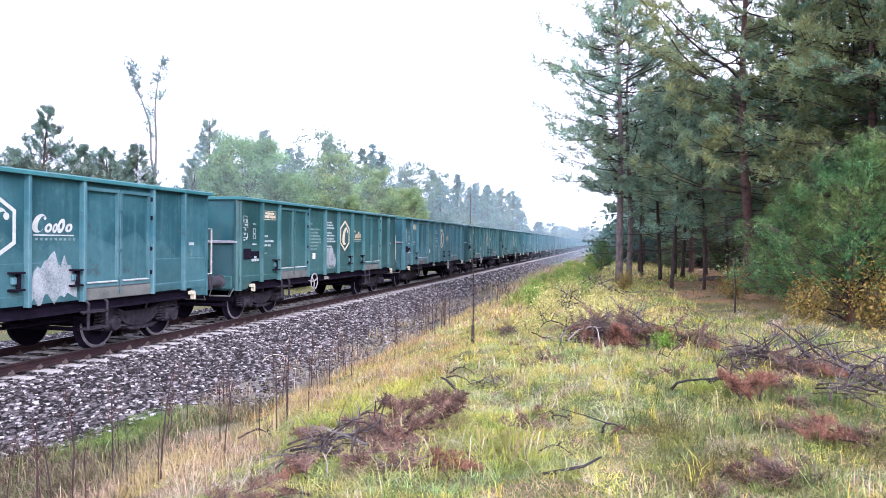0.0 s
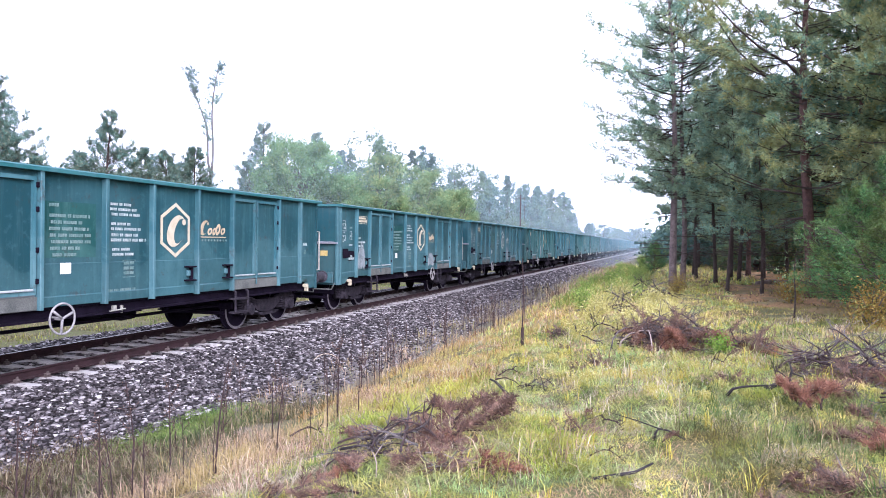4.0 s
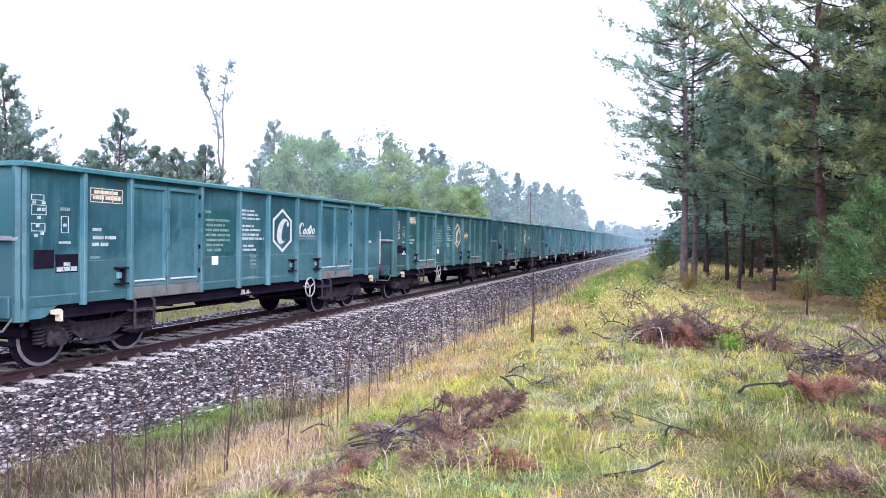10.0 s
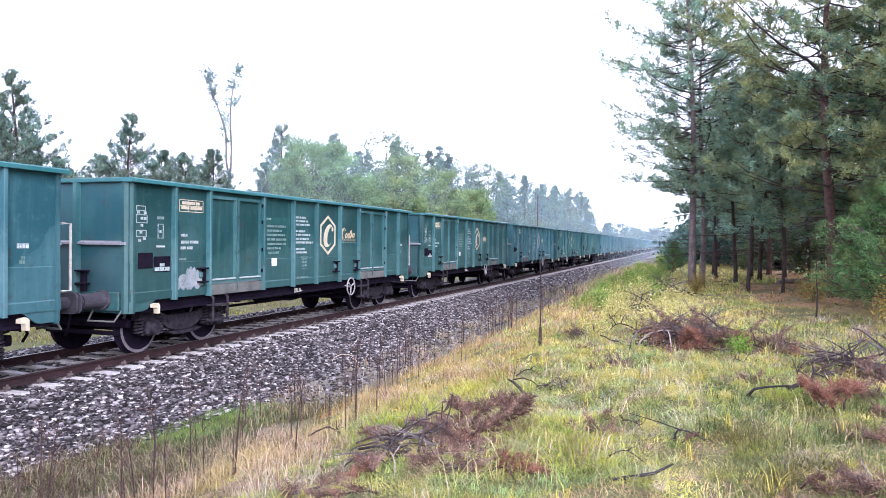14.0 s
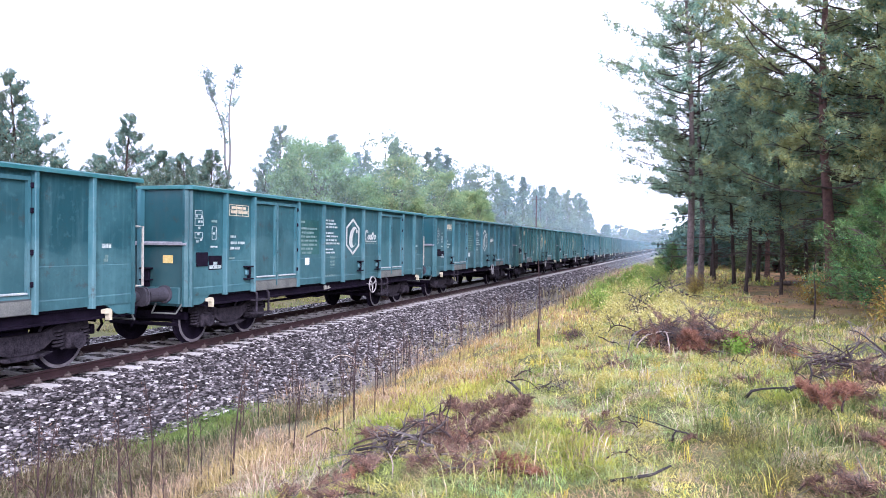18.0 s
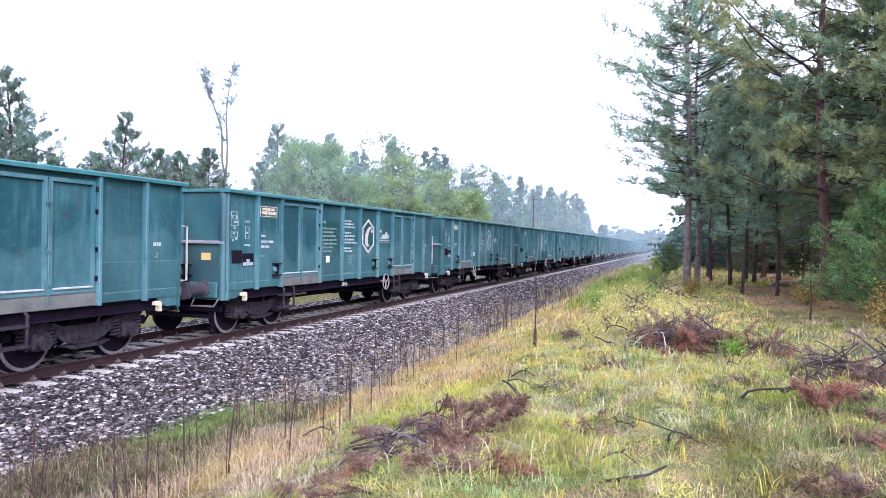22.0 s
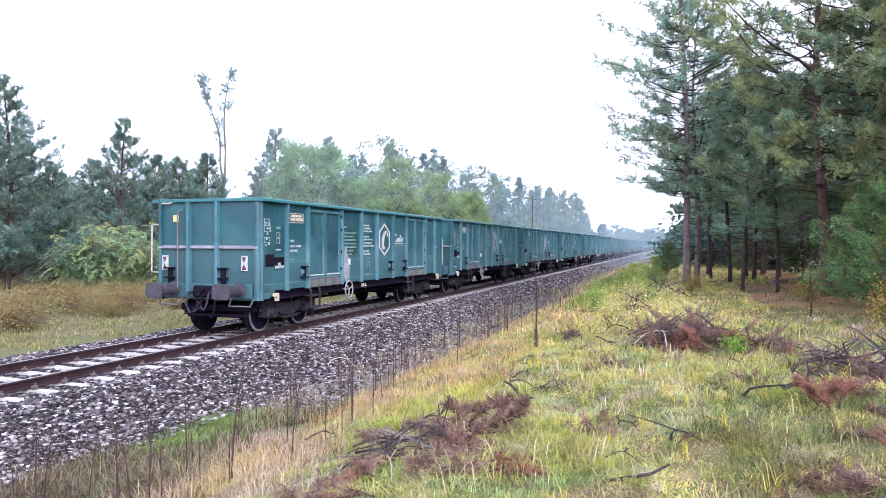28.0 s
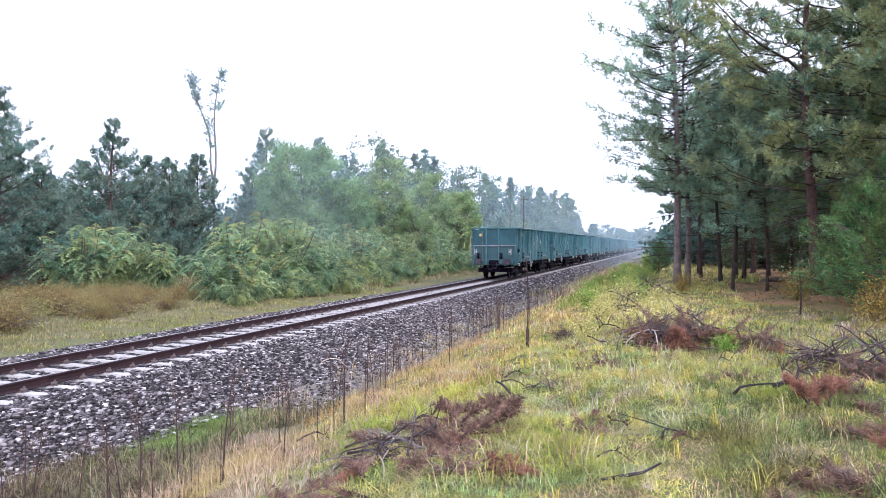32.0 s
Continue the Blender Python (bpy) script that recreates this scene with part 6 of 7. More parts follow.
tussocks("green_tufts", "deep green grass tufts higher up the bank", by_island("deep_grass", [(0.0, (0.04, 0.08, 0.02)), (0.6, (0.09, 0.155, 0.04)), (1.0, (0.22, 0.25, 0.08))], 0.7, (0.20, 0.12, 0.06), 1.0, 0.3, 4.0), [
    (230, 60, 10.4, 13.4, 3.4, 8.5, 0.22, 0.006, 0.07), (60, 40, 11.4, 14.5, 8.5, 14.0, 0.22, 0.010, 0.08)], 1.9)
grass("matted_litter", "brown matted dead grass in flat patches", by_island("matted_grass", [(0.0, (0.07, 0.045, 0.03)), (0.6, (0.17, 0.12, 0.085)), (1.0, (0.34, 0.27, 0.20))], 0.9), [
    (11000, 3.3, 5.9, 3.0, 6.4, 0.2, 0.007, -0.4, 1.0), (26000, 6.8, 13.2, 3.6, 9.0, 0.15, 0.006, 0.5, 1.0), (26000, 7.0, 14.0, 9.0, 18.0, 0.15, 0.010, 0.45, 1.0), (12000, 11.0, 20.0, 20.0, 36.0, 0.11, 0.03, 0.0, 1.0)], 3.0)
DUN = by_island("dun_weeds", [(0.0, (0.09, 0.07, 0.06)), (0.5, (0.20, 0.165, 0.125)), (0.85, (0.33, 0.27, 0.17)), (1.0, (0.34, 0.34, 0.13))], 0.9, None, 0.5, 0.2)
tussocks("dun_weeds", "grey-brown withered weeds growing through the gravel edge", DUN, [
    (95, 14, 3.7, 6.6, 8.5, 18.0, 0.34, 0.007, 0.14), (120, 14, 3.4, 6.8, 18.0, 34.0, 0.36, 0.014, 0.2), (170, 12, 3.3, 6.4, 34.0, 80.0, 0.5, 0.035, 0.35), (120, 18, 3.6, 6.2, 3.2, 7.5, 0.3, 0.006, 0.09)], 1.0)

tussocks("rank_weeds", "dark reddish-brown rank weeds at the foot of the ballast", by_island("rank_weeds", [(0.0, (0.045, 0.026, 0.022)), (0.5, (0.125, 0.078, 0.058)), (0.75, (0.16, 0.17, 0.07)), (1.0, (0.42, 0.33, 0.23))], 0.9, None, 0.5, 0.25), [
    (150, 26, 2.3, 4.4, 4.4, 6.5, 0.26, 0.007, 0.10), (70, 26, 3.0, 4.6, 6.0, 7.4, 0.24, 0.007, 0.10), (60, 24, 4.2, 5.4, 4.6, 7.2, 0.24, 0.007, 0.09)], 1.2)

grass("meadow_grass", "short autumn grass on the bank around the viewpoint", GRASS_MIX, [(26000, 6.4, 15.0, -4.0, 3.5, 0.11, 0.014, -0.9, 1.0), (5000, 4.6, 6.6, -4.0, 3.5, 0.2, 0.014, -0.5, 1.0)], 2.2)

# ---- ballast stones ----
rng = np.random.default_rng(7)
block = unit(np.array([(-1, -1, -1), (1, -1, -1), (1, 1, -1), (-1, 1, -1), (-1, -1, 1), (1, -1, 1), (1, 1, 1), (-1, 1, 1)], float))
block_f = np.array([(0, 2, 1), (0, 3, 2), (4, 5, 6), (4, 6, 7), (0, 1, 5), (0, 5, 4), (1, 2, 6), (1, 6, 5), (2, 3, 7), (2, 7, 6), (3, 0, 4), (3, 4, 7)])
STONE = by_island("crushed_stone", [(0.0, (0.009, 0.0075, 0.0085)), (0.38, (0.040, 0.034, 0.038)), (0.78, (0.165, 0.147, 0.155)), (1.0, (0.50, 0.47, 0.47))], 0.85)


def stones(name, label, count, x0, x1, y0, y1, size):
    x, y = rng.uniform(x0, x1, count), y0 + (y1 - y0) * rng.random(count) ** 1.35
    phase = np.abs((y - 2.0 + PITCH / 2) % PITCH - PITCH / 2)
    inside = (np.abs(np.abs(x) - 0.755) > 0.13) & ((phase > 0.105) | (np.abs(x) > 1.30))
    x, y = x[inside], y[inside]
    k = len(x)
    s = size * rng.uniform(0.55, 1.4, (k, 1, 1)) * (1 + 0.6 * rng.normal(0, 0.5, (k, 1, 3)).clip(-0.7, 1.2))
    v = block[None] * s * (1.12 + 0.5 * rng.uniform(-1, 0.7, (k, 8, 1))) + 0.25 * size * rng.normal(0, 1, (k, 8, 3)).clip(-1, 1)
    a = rng.uniform(0, 2 * np.pi, k)
    ca, sa = np.cos(a)[:, None], np.sin(a)[:, None]
    v = np.stack([v[..., 0] * ca - v[..., 1] * sa, v[..., 0] * sa + v[..., 1] * ca, v[..., 2] * 0.5], 2)
    v = v + np.stack([x, y, np.maximum(bed_z(x), ground_z(x, y)) + rng.uniform(-0.01, 0.03, k)], 1)[:, None, :]
    f = (np.arange(k)[:, None, None] * 8 + block_f[None]).reshape(-1, 3)
    tagged(put(name, mesh_np(name, v.reshape(-1, 3), f, STONE)), label, "ballast", kind="stuff")


stones("ballast_stones", "loose grey and purplish crushed stone on the shoulder", 52000, 0.88, 3.5, 4.0, 34.0, 0.033)
stones("ballast_stones", "stones strewn thinly over the soil at the ballast foot", 5000, 3.2, 4.9, 9.5, 34.0, 0.034)
stones("ballast_stones", "crushed stone between and beyond the rails", 15000, -4.6, 1.2, 6.0, 34.0, 0.038)
stones("ballast_stones", "loose crushed stone on the shoulder before the viewpoint", 6000, 0.88, 3.5, -4.0, 4.2, 0.038)

stones("ballast_stones", "crushed stone further along the shoulder", 11000, 1.3, 3.5, 34.0, 80.0, 0.06)

# ---- dead stalks along the ditch ----
STALK = mottled("dead_stalk", (0.018, 0.010, 0.011), (0.062, 0.037, 0.036), 15.0, 0.95)
SEED = by_island("chaff", [(0.0, (0.07, 0.035, 0.028)), (1.0, (0.20, 0.13, 0.10))], 0.95)


def make_stalk(seed, height):
    rng = np.random.default_rng(seed)
    w = new("dead_weed_stalk")
    bm = bmesh.new()
    b = rng.normal(0, 0.05, 2)
    pts = [Vector((b[0] * z * z, b[1] * z * z, z - 0.05)) for z in np.linspace(0, height, 6)]
    bm_tube(bm, pts, [0.009, 0.008, 0.007, 0.006, 0.005, 0.003], 5)
    cs = []
    for i in range(9):
        s = rng.uniform(0.3, 0.95)
        p = pts[0].lerp(pts[-1], s)
        d = Vector((rng.uniform(-1, 1), rng.uniform(-1, 1), 1.3)) * 0.09
        bm_tube(bm, [p, p + d], [0.003, 0.002], 3, False)
        cs += [tuple(p + d * k) for k in (0.4, 0.7, 1.0)]
    part("stem", bm, STALK, w)
    v, f = needles(rng, np.array(cs), 3, 0.026, 0.007, 0.6, 0.010)
    tagged(put("chaff", mesh_np("chaff", v, f, SEED), w), "tiny brown seed heads", kind="stuff")
    return w


rw = random.Random(23)
for k in range(4):
    st = make_stalk(200 + k, 1.0)
    spots = []
    for _ in range(20):
        y = 4.2 + 20 * rw.random() ** 1.7
        spots.append((rw.uniform(4.2, 6.9) if y > 6 else rw.uniform(4.6, 6.6), y, rw.uniform(0.55, 1.15), rw.uniform(0, 360)))
    plant(st, spots, "thin reddish-brown dead weed stalk with seed heads", "weed stalk", "dead stalks along the ditch")

# marker stick on the bank
stick = new("marker_stick")
tagged(stick, "thin dark wooden stick standing in the grass", "stick")
part("stub", bm_tube(bmesh.new(), [(0, 0, -0.1), (0.0, 0, 0.34)], [0.034, 0.026], 7), STALK, stick)
part("shaft", bm_tube(bmesh.new(), [(0, 0, 0.3), (0.01, 0, 0.9), (-0.02, 0, 1.5)], [0.014, 0.011, 0.007], 6), STALK, stick)
stick.matrix_basis = stand(stick, 7.93, 11.75)


# ---- brush piles: lopped branches, bare or with dead needles ----
def crooked(rng, p, d, ln, steps=7, wobble=0.25, sag=0.0):
    pts = [Vector(p)]
    d = Vector(d).normalized()
    for _ in range(steps):
        d = (d + Vector(rng.normal(0, wobble, 3)) + Vector((0, 0, -sag))).normalized()
        pts.append(pts[-1] + d * ln / steps)
        pts[-1].z = max(pts[-1].z, 0.02)
    return pts


def make_brush(seed, rx, ry, rz, bare, fans, thick=0.02):
    """Bare crooked boughs lying across each other, and boughs with fans of dead needles."""
    rng = np.random.default_rng(seed)
    w = new("brush_pile")
    small, cs = bmesh.new(), []
    for k in range(bare + fans):
        dry = k >= bare
        a = rng.uniform(0, 2 * math.pi)
        ln = rng.uniform(0.6, 1.3) * max(rx, ry)
        p0 = (rng.normal(0, 0.4) * rx - math.cos(a) * ln * 0.4, rng.normal(0, 0.4) * ry - math.sin(a) * ln * 0.4, rng.uniform(0.02, 0.75) * rz)
        pts = crooked(rng, p0, (math.cos(a), math.sin(a), rng.uniform(-0.1, 0.3)), ln, 7, 0.16)
        r0 = thick * rng.uniform(0.5, 1.2) * (0.7 if dry else 1.0)
        part("bough", bm_tube(bmesh.new(), pts, [r0 * (1 - 0.11 * i) for i in range(8)], 5), TWIG if rng.random() < 0.35 else STALK, w)
        for i in range(7 if dry else 5):
            j = int(rng.integers(2, 7))
            d = (pts[j + 1] - pts[j]).normalized() + Vector(rng.normal(0, 0.55, 3)) + Vector((0, 0, 0.2))
            tw = crooked(rng, pts[j], d, rng.uniform(0.15, 0.42), 4, 0.25)
            bm_tube(small, tw, [0.006, 0.005, 0.004, 0.003, 0.002], 3, False)
            if dry:
                for q in range(4):
                    cs += [tuple(tw[q].lerp(tw[q + 1], u)) for u in (0.2, 0.5, 0.8)]
        if dry:
            cs += [tuple(pts[j].lerp(pts[j + 1], u)) for j in range(3, 7) for u in (0.2, 0.6)]
    tagged(part("twigwork", small, TWIG, w), "thin dry side twigs", kind="stuff")
    if cs:
        v, f = needles(rng, np.array(cs), 10, 0.07, 0.006, 0.1, 0.014)
        tagged(put("dead_needles", mesh_np("dead_needles", v, f, NEEDLE_DEAD), w), "rust-brown dead pine needles", kind="stuff")
    return w


def make_branch(seed, ln, rise, mat, label):
    """One lopped pine branch: a stem, twigs fanning forward from it and bottlebrushes of dead needles."""
    rng = np.random.default_rng(seed)
    w = new("pine_branch")
    up = Vector((math.cos(rise), 0, math.sin(rise)))
    pts = [Vector((0, 0, 0.03)) + up * ln * k / 6 + Vector((0, 0.05 * ln * math.sin(k * 1.1 + seed), -0.012 * k * k * ln)) for k in range(7)]
    for p in pts:
        p.z = max(p.z, 0.02)
    part("stem", bm_tube(bmesh.new(), pts, [0.014 - 0.0016 * k for k in range(7)], 6), STALK, w)
    twigs, start, way, span = bmesh.new(), [], [], []
    for k in range(17):
        j = 1 + k % 6
        side = (-1 if k % 2 else 1) * rng.uniform(0.25, 0.95)
        d = (up + Vector((-math.sin(rise), 0, math.cos(rise))) * rng.uniform(-0.25, 0.45) + Vector((0, 1, 0)) * side).normalized()
        size = ln * rng.uniform(0.22, 0.42) * (1.1 - 0.09 * j)
        tw = crooked(rng, pts[j], d, size, 3, 0.14)
        bm_tube(twigs, tw, [0.005, 0.004, 0.003, 0.002], 3, False)
        for q in range(3):
            start.append(tuple(tw[q]))
            way.append(tuple((tw[q + 1] - tw[q]).normalized()))
            span.append((tw[q + 1] - tw[q]).length)
    tagged(part("twigwork", twigs, TWIG, w), "thin dry side twigs", kind="stuff")
    v, f = shoot_needles(rng, np.array(start), np.array(way), np.array(span), 26, 0.07, 0.006)
    tagged(put("dead_needles", mesh_np("dead_needles", v, f, mat), w), label, kind="stuff")
    return w


BROWN_FAN, RUST_FAN = "grey-brown dead pine needles", "rust-red dead pine needles"
snag = make_brush(310, 0.75, 0.35, 0.20, 16, 0, 0.018)
plant(snag, [(8.0, 5.5, 0.72, 10), (7.8, 5.3, 0.5, 60), (12.2, 9.9, 1.2, 20), (12.8, 9.3, 1.0, 110), (10.1, 12.3, 1.2, 10), (9.75, 11.6, 0.8, 70), (11.9, 9.7, 0.8, 40), (12.5, 9.5, 0.85, 15), (13.2, 9.0, 0.9, 80), (12.5, 7.9, 0.8, 60), (8.72, 8.4, 0.42, 20), (9.0, 18.5, 1.2, 70), (9.9, 21.5, 1.3, 150)], "tangle of bare grey lopped branches in the grass", "brush pile", "brush piles")
heap = make_brush(312, 0.75, 0.5, 0.34, 17, 15, 0.018)
plant(heap, [(10.0, 11.8, 0.9, 10), (10.6, 11.5, 0.85, 100), (11.45, 11.3, 0.72, 190), (12.0, 10.3, 0.5, 40), (12.3, 9.2, 0.5, 120), (8.3, 13.2, 0.35, 0)], "sprawling heap of dead pine branches in the grass", "brush pile", "brush piles")
plant(make_branch(330, 0.62, 0.22, NEEDLE_DEAD, BROWN_FAN), [
    (8.3, 6.1, 0.9, 15), (8.35, 6.0, 0.9, 160), (8.2, 5.9, 0.8, 80), (8.65, 5.8, 0.8, 170), (8.25, 5.3, 0.8, 20), (7.85, 5.6, 0.8, 140), (7.75, 5.75, 0.7, 20), (8.1, 5.75, 0.75, -30), (8.35, 5.55, 0.8, 35), (8.6, 5.55, 0.7, 160), (8.05, 4.75, 0.75, 120), (8.2, 4.5, 0.7, 200), (7.6, 4.6, 0.8, 60), (8.5, 6.1, 0.7, 10),
    (12.25, 9.0, 1.0, 15), (12.7, 8.8, 0.9, 150), (10.9, 11.6, 1.0, 20), (11.4, 11.8, 1.0, 170), (11.75, 6.75, 0.6, 140), (12.05, 6.5, 0.8, 170), (11.1, 5.0, 0.55, 90)],
    "lopped pine branch with grey-brown dead needles", "pine branch", "dead pine branches")
plant(make_branch(331, 0.5, 0.85, NEEDLE_DEAD, BROWN_FAN), [(8.3, 6.35, 1.1, 30), (8.5, 6.4, 1.05, 10), (8.4, 6.2, 0.9, 150), (8.62, 6.25, 0.9, -30), (8.2, 6.2, 0.8, 60), (8.45, 5.85, 0.8, 20), (8.4, 5.75, 0.6, 190), (10.35, 11.5, 0.9, 40), (10.2, 6.05, 0.35, 20), (9.5, 6.75, 0.35, 70), (10.95, 5.2, 0.4, 10)],
      "lopped pine branch sticking up with brown needles", "pine branch", "dead pine branches")
plant(make_branch(332, 0.55, 0.35, NEEDLE_RUST, RUST_FAN), [
    (8.2, 5.75, 0.6, 10), (8.85, 5.0, 0.75, 15), (8.8, 5.15, 0.6, 40), (9.05, 4.95, 0.45, 100), (10.1, 11.2, 1.1, 10), (10.7, 11.0, 1.0, 160), (10.4, 11.1, 1.1, 60), (11.3, 11.0, 1.0, 20), (11.7, 11.1, 0.9, 150), (11.1, 11.4, 1.0, 80), (12.4, 8.75, 0.9, 30), (11.7, 6.25, 0.8, 20), (12.2, 6.1, 0.9, 160), (11.95, 6.4, 0.8, 80), (7.95, 5.05, 0.5, 250)],
    "lopped pine branch with rust-red dead needles", "pine branch", "dead pine branches")
plant(make_branch(333, 0.5, 1.05, NEEDLE_RUST, RUST_FAN), [(11.5, 7.65, 0.85, 160), (11.45, 7.5, 0.9, 20), (11.55, 7.35, 0.8, 190), (11.65, 7.5, 0.8, 60), (10.15, 11.2, 1.0, 30), (10.5, 11.1, 1.0, 200), (11.15, 11.2, 0.9, 200), (9.85, 11.4, 0.8, 100)],
      "upright pine branch tip with rust-red needles", "pine branch", "dead pine branches")

# dark broken sticks standing and lying in the pile, and a bare pale twig
def make_stick(name, mat, label, lines, x, y, turn, group=""):
    bm = bmesh.new()
    for pts, r0 in lines:
        bm_tube(bm, [Vector(p) for p in pts], [r0 * (1 - 0.6 * k / (len(pts) - 1)) for k in range(len(pts))], 6)
    ob = part(name, bm, mat, None, smooth=True)
    tagged(ob, label, "stick", group)
    ob.matrix_basis = stand(ob, x, y, 1.0, turn)


CHAR = mottled("wet_dark_bark", (0.008, 0.006, 0.008), (0.035, 0.026, 0.028), 12.0, 0.7)
BONE = mottled("bare_pale_wood", (0.22, 0.17, 0.15), (0.44, 0.36, 0.33), 14.0, 0.9)
make_stick("forked_stick", STALK, "dark forked stick sticking up from the brush", [
    ([(0, 0, -0.02), (0.01, 0, 0.12), (0.02, 0, 0.22), (0.06, 0, 0.34), (0.07, 0, 0.45)], 0.009), ([(0.015, 0, 0.16), (-0.03, 0, 0.22), (-0.035, 0, 0.32)], 0.007), ([(0.05, 0, 0.33), (0.03, 0, 0.40)], 0.005)], 8.28, 5.72, 0)
make_stick("crooked_bough", CHAR, "dark crooked bough lying over the brush", [
    ([(-0.36, 0, 0.02), (-0.2, 0.02, 0.05), (-0.12, 0, 0.06), (-0.04, 0, 0.13), (0.12, 0.02, 0.15), (0.28, 0, 0.20), (0.36, 0, 0.26)], 0.014), ([(-0.04, 0, 0.13), (0.04, 0.02, 0.19), (0.16, 0.02, 0.28), (0.24, 0, 0.30)], 0.010), ([(-0.12, 0, 0.06), (0.0, -0.03, 0.16), (-0.06, -0.02, 0.20)], 0.008)], 8.0, 5.42, 12)
make_stick("pale_twig", BONE, "bare pale forked twig in the grass", [
    ([(0, 0, -0.03), (0.005, 0, 0.10), (-0.01, 0, 0.16), (0.04, 0, 0.24)], 0.007), ([(-0.01, 0, 0.15), (-0.04, 0, 0.20)], 0.005)], 8.22, 4.75, 0)
make_stick("pale_twig", BONE, "bare pale forked twig in the grass", [
    ([(0, 0, -0.03), (-0.02, 0, 0.09), (0.02, 0, 0.18)], 0.006), ([(-0.02, 0, 0.09), (-0.05, 0, 0.13)], 0.004)], 7.7, 5.0, 0)
make_stick("lying_twig", BONE, "bare pale twig lying on the grass", [([(-0.16, 0, 0.05), (-0.05, 0.01, 0.07), (0.06, 0, 0.06), (0.17, 0.02, 0.02)], 0.006)], 8.62, 5.1, -15)
make_stick("broken_stub", CHAR, "short black broken branch stub in the grass", [
    ([(0.08, 0, -0.01), (0.0, 0, 0.09), (-0.09, 0, 0.17), (-0.16, 0, 0.2)], 0.024), ([(0.05, 0, 0.03), (0.13, 0, 0.05), (0.11, 0, 0.0)], 0.026)], 8.44, 8.0, 0)
make_stick("arched_twig", STALK, "thin brown twig arching over the grass", [([(-0.14, 0, 0.19), (-0.02, 0, 0.22), (0.09, 0, 0.19), (0.18, 0, 0.12)], 0.009)], 8.47, 8.05, 0)
make_stick("arched_twig", CHAR, "dark hooked twig arching over the grass", [
    ([(-0.03, 0, -0.02), (-0.02, 0, 0.06), (0.0, 0, 0.10), (0.08, 0, 0.095), (0.2, 0, 0.04), (0.34, 0, -0.01)], 0.011), ([(0.02, 0, 0.1), (-0.16, 0.05, 0.14), (-0.4, 0.1, 0.18)], 0.007)], 10.17, 6.1, 0)
make_stick("arched_twig", CHAR, "dark hooked twig arching over the grass", [([(-0.16, 0, 0.0), (-0.1, 0, 0.08), (0.0, 0, 0.11), (0.14, 0, 0.13), (0.3, 0, 0.15)], 0.017)], 11.0, 7.93, 0)
make_stick("broken_stub", CHAR, "short black broken branch stub in the grass", [([(-0.08, 0, 0.02), (0.02, 0, 0.07), (0.08, 0, 0.05)], 0.034)], 11.33, 8.25, 20)
make_stick("forked_stick", CHAR, "dark forked stick sticking up from the brush", [([(0, 0, -0.02), (0.01, 0, 0.14), (0.03, 0, 0.22), (0.0, 0, 0.31)], 0.018), ([(0.02, 0, 0.2), (0.14, 0, 0.16), (0.2, 0, 0.08)], 0.010)], 11.5, 8.4, 0)
make_stick("rotten_stick", CHAR, "dark wet rotten stick half buried in grass", [([(-0.26, 0, 0.0), (-0.1, 0.01, 0.03), (0.03, 0, 0.06), (0.16, 0.02, 0.12)], 0.018)], 10.0, 4.95, 15)
for k, (x, y, a) in enumerate(((9.55, 11.4, 60), (9.75, 11.35, 30), (10.0, 11.2, 100))):
    make_stick("bent_bough", BONE if k else TWIG, "grey bent bough at the edge of the heap", [([(-0.25, 0, 0.0), (-0.2, 0, 0.16), (-0.06, 0, 0.28), (0.14, 0, 0.33), (0.4, 0.1, 0.30)], 0.013)], x, y, a)
rw = random.Random(66)
herb = make_bush(303, 0.16, 0.30, 20, 0.06, 9, by_island("herb_leaves", [(0.0, (0.34, 0.30, 0.08)), (0.6, (0.52, 0.46, 0.14)), (1.0, (0.60, 0.56, 0.28))], 0.8, None, 0.5, 0.3), "yellow_herb")
plant(herb, [(9.6, 8.8, 0.38, 0), (9.4, 8.3, 0.34, 60), (9.95, 6.45, 0.26, 20), (10.1, 7.6, 0.28, 90), (10.62, 7.7, 0.3, 200), (10.0, 9.2, 0.36, 30), (10.78, 7.2, 0.26, 10)] + [(rw.gauss(9.8, 1.1), rw.uniform(8.0, 13.5), rw.uniform(0.2, 0.34), rw.uniform(0, 360)) for _ in range(22)], "small pale yellow autumn herb in the grass", "herb", "yellow herbs on the bank")
scrap = make_brush(304, 0.22, 0.2, 0.10, 2, 2, 0.010)
plant(scrap, [(rw.uniform(7.2, 12.6), rw.uniform(4.3, 12.0), rw.uniform(0.5, 0.9), rw.uniform(0, 360)) for _ in range(22)], "scrap of dead pine twig with brown needles", "twig", "dead twig scraps")

# a mossy log lying across the path into the wood
log = part("fallen_log", bm_tube(bmesh.new(), [(-1.6, 0, 0.1), (-0.5, 0.05, 0.13), (0.7, -0.04, 0.12), (1.7, 0, 0.1)], [0.09, 0.1, 0.085, 0.06], 8), BARK_PALE, None, smooth=True)
tagged(log, "grey fallen log lying on the needle litter", "log")
log.matrix_basis = stand(log, 14.6, 31.5, 1.0, 55)

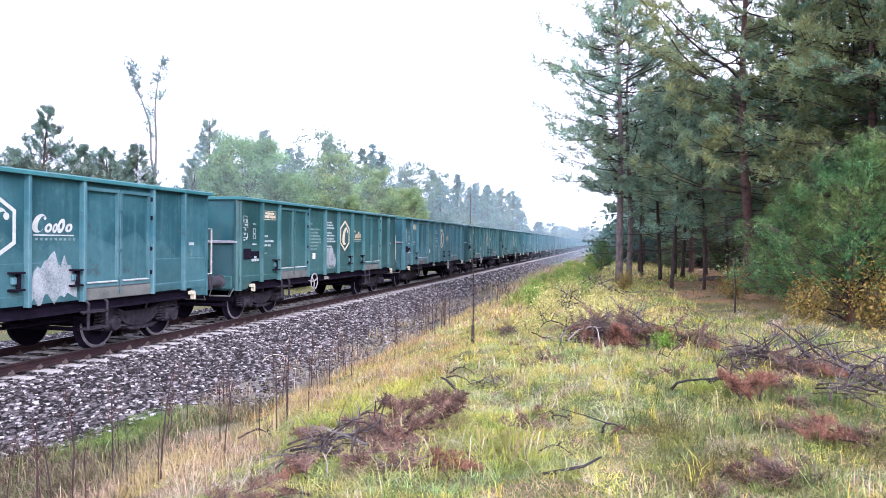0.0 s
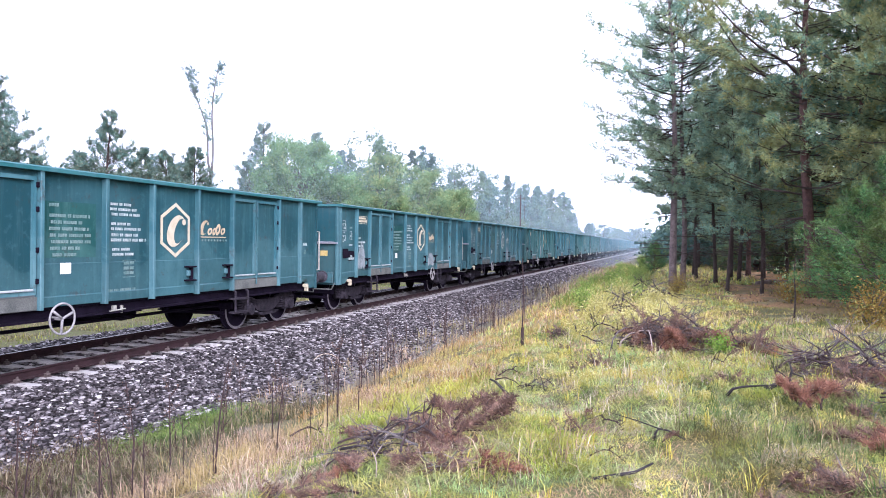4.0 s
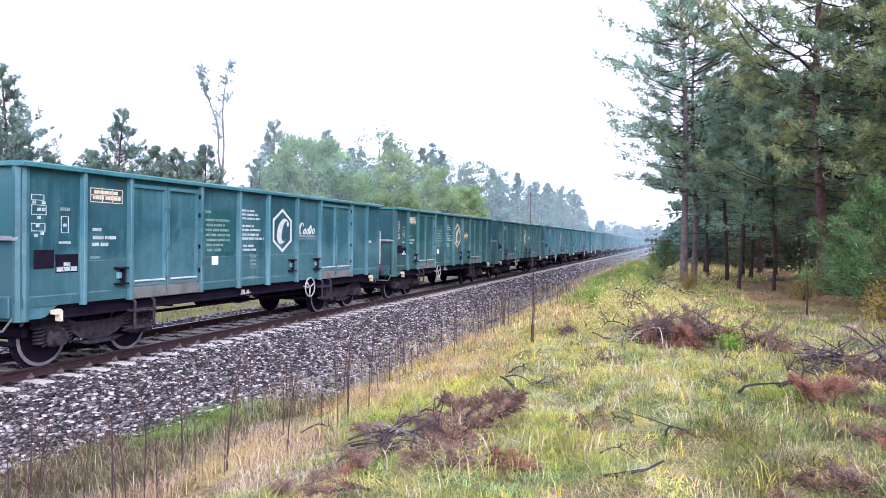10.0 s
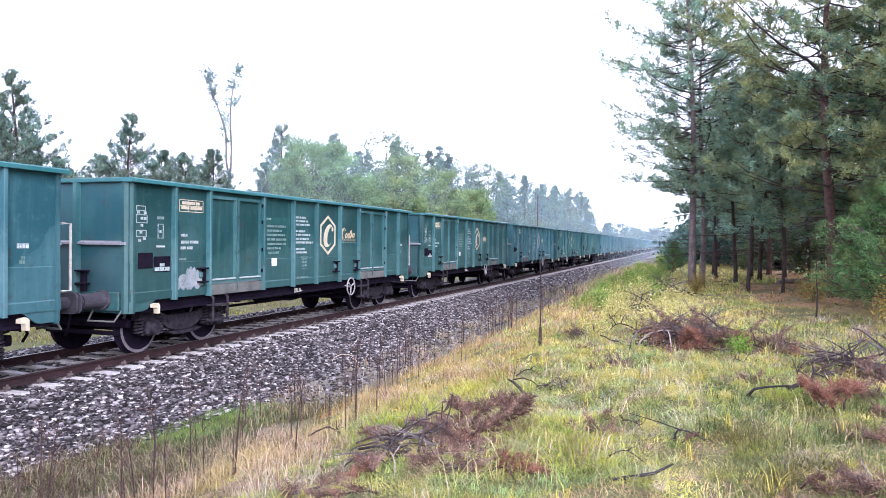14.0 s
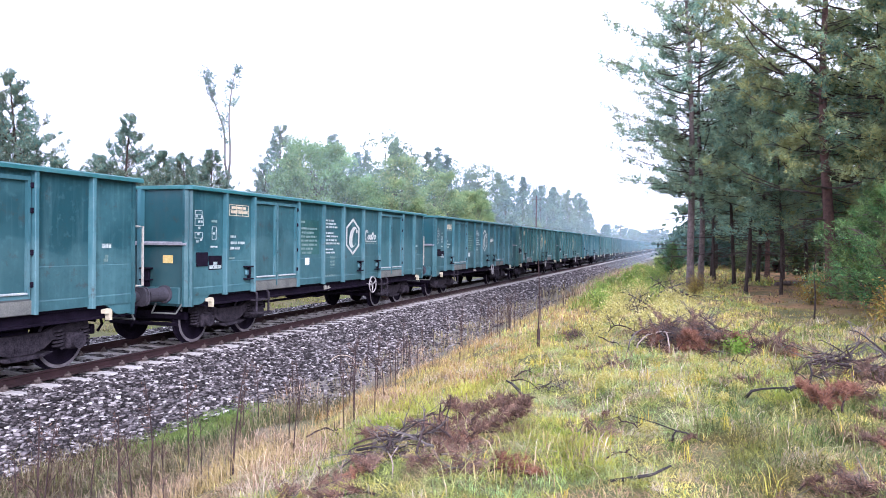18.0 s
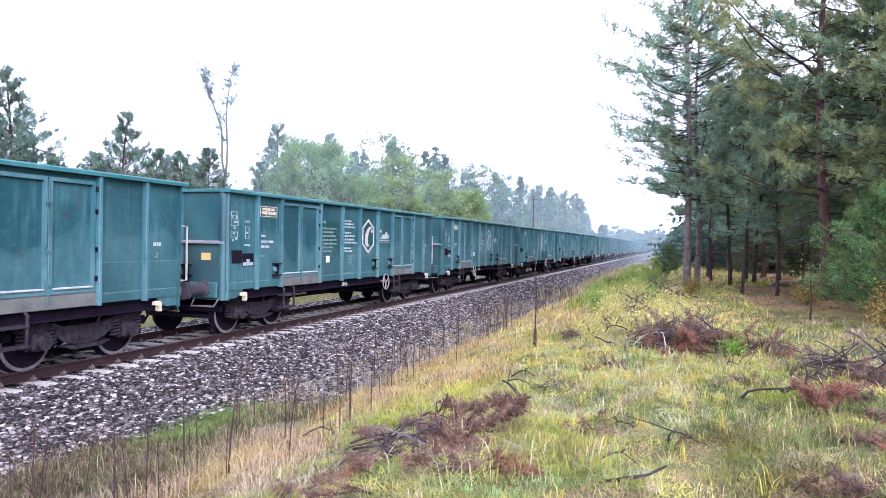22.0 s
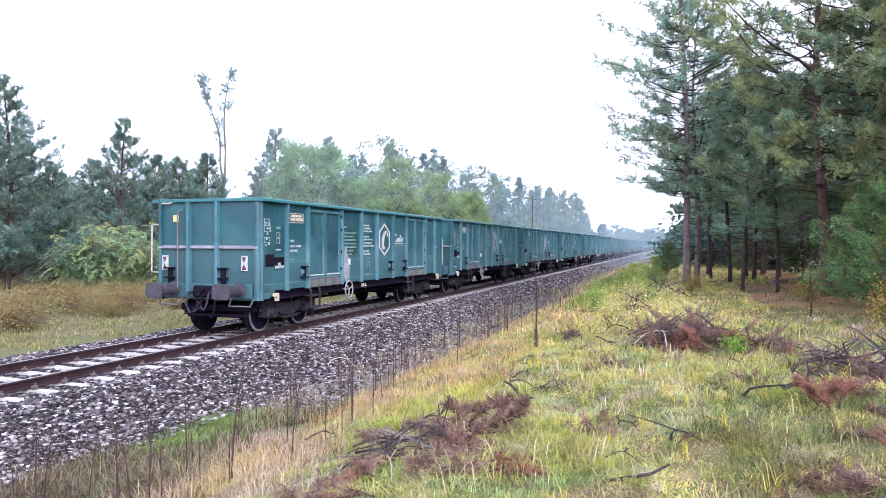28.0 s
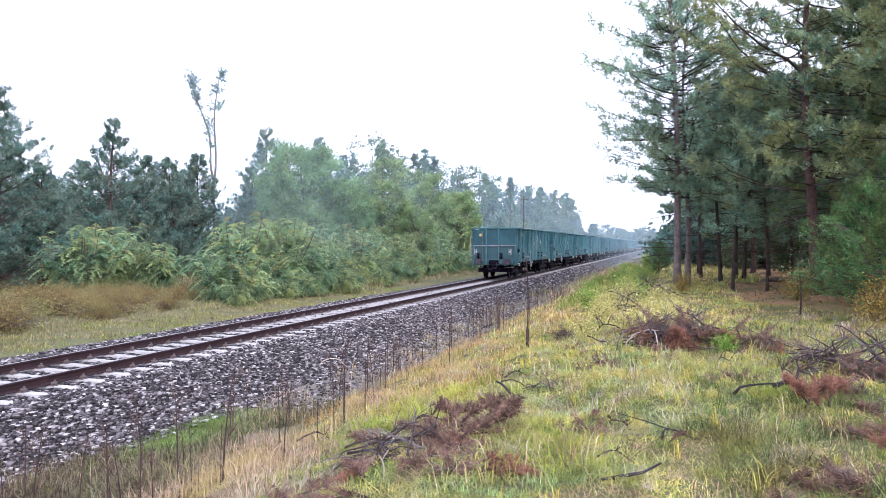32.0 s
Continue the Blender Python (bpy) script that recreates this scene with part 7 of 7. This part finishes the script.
# single sticks and bent twigs
def make_twig(seed, ln, forks):
    rng = np.random.default_rng(seed)
    bm = bmesh.new()
    pts = [Vector((ln * (s - 0.5), 0.08 * math.sin(s * 6 + seed), 0.05 + 0.17 * ln * math.sin(s * math.pi * 1.2))) for s in np.linspace(0, 1, 8)]
    bm_tube(bm, pts, [0.016 - 0.0016 * i for i in range(8)], 6)
    for _ in range(forks):
        i = rng.integers(1, 6)
        d = Vector((rng.uniform(-0.2, 0.3), rng.uniform(-0.2, 0.2), rng.uniform(0.05, 0.3))) * ln * 0.7
        bm_tube(bm, [pts[i], pts[i] + d * 0.5 + Vector((0, 0, 0.02)), pts[i] + d], [0.009, 0.007, 0.003], 5, False)
    return part("fallen_twig", bm, STALK, None)


rw = random.Random(31)
for k, (ln, spots) in enumerate((
        (0.6, [(8.27, 9.3, 0.7, 30), (9.75, 6.6, 0.6, 120), (9.8, 5.5, 0.5, 10)]),
        (1.0, [(9.1, 13.6, 1.0, 140), (11.5, 9.0, 0.7, 100), (10.9, 10.0, 0.6, 60)]),
        (0.8, [(6.6, 6.9, 0.7, 10), (8.0, 6.4, 0.8, 80)]))):
    plant(make_twig(400 + k, ln, 4), spots, "crooked dark fallen twig lying in the grass", "twig", "fallen twigs")
# a bent dry straw over the ballast edge
bm = bmesh.new()
bm_tube(bm, [Vector((0.42 * math.cos(a), 0.1 * math.sin(a), 0.3 * math.sin(a) - 0.03)) for a in np.linspace(0.1, 3.0, 12)], 0.012, 5)
arch = part("bent_straw", bm, mottled("pale_straw", (0.4, 0.32, 0.24), (0.6, 0.5, 0.4), 12.0), None)
tagged(arch, "pale dry stem bent over in an arch", "dry stem")
arch.matrix_basis = stand(arch, 3.3, 13.7, 0.66, 18, 0.08)

# line-side poles far along the track
for y, x, h in ((84.0, -6.5, 8.4), (205.0, -6.5, 8.4)):
    pole = new("utility_pole")
    tagged(pole, "plain wooden line-side pole among the trees", "utility pole", "line-side poles")
    part("post", bm_tube(bmesh.new(), [(0, 0, -0.3), (0, 0, h)], [0.10, 0.07], 8), BARK, pole)
    part("crossarm", bm_box(bmesh.new(), (-0.6, -0.05, h - 0.5), (0.6, 0.05, h - 0.42)), BARK, pole)
    pole.matrix_basis = stand(pole, x, y)

# ---- flat translucent sheets that imitate misty distance haze far along the line ----
haze_mat = bpy.data.materials.new("mist")
haze_mat.use_nodes = True
n, l = haze_mat.node_tree.nodes, haze_mat.node_tree.links
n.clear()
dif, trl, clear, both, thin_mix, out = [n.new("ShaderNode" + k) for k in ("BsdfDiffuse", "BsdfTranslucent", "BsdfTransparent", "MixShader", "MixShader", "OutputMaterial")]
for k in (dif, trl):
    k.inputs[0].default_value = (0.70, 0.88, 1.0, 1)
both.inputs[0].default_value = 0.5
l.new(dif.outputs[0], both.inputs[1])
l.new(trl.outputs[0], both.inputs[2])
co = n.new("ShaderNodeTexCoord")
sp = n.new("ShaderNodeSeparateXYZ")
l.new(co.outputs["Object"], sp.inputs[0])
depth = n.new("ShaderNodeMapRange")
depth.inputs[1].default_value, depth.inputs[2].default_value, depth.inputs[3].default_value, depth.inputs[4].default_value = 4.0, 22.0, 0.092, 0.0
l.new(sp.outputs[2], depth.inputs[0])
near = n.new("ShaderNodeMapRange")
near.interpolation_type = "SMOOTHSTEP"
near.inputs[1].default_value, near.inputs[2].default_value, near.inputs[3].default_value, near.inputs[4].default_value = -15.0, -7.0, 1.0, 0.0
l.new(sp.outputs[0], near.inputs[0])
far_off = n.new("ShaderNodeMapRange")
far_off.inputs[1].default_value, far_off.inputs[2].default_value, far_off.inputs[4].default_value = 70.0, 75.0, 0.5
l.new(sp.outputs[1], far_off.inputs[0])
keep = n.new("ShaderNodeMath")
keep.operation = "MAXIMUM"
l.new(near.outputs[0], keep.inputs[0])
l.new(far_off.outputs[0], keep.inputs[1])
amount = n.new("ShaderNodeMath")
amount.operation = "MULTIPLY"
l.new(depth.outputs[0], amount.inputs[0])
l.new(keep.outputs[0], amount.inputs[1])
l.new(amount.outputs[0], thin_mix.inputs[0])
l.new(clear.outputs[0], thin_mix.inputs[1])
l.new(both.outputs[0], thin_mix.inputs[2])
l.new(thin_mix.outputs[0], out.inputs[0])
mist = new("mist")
tagged(mist, "flat translucent sheets imitating mist and distance haze over the far woods", "mist", kind="stuff")
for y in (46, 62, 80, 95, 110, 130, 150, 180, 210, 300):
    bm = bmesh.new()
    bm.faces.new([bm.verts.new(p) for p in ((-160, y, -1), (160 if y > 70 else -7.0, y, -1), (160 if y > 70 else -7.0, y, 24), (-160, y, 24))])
    part("mist_layer", bm, haze_mat, mist)


# ---- what moves ----
def travel(t):
    """How far the emblem of wagon 0 stands along the line."""
    return 8.31 + 7.731 * t - 0.01 * t * t


def motions():
    for n_, w in train:
        walk(w, [(t, pose(0, travel(t) - LENGTH * n_ - 0.52, 0)) for t in range(33)])
    first = {}
    for n_, w in train:
        for o in w.children_recursive:
            if o.name.split(".")[0] != "wheelset":
                continue
            key = o.matrix_basis.translation.y > 0
            if key not in first:
                at = o.matrix_basis.translation.copy()
                rows = [(k / 15, pose(*at, -math.degrees((travel(k / 15) - travel(0)) / 0.455))) for k in range(481)]
                walk(o, rows)
                first[key] = o
            else:
                # every axle rolls alike
                src = first[key].animation_data
                o.rotation_mode = "QUATERNION"
                own = o.animation_data_create()
                own.action = src.action
                own.action_slot = src.action_slot


motions()
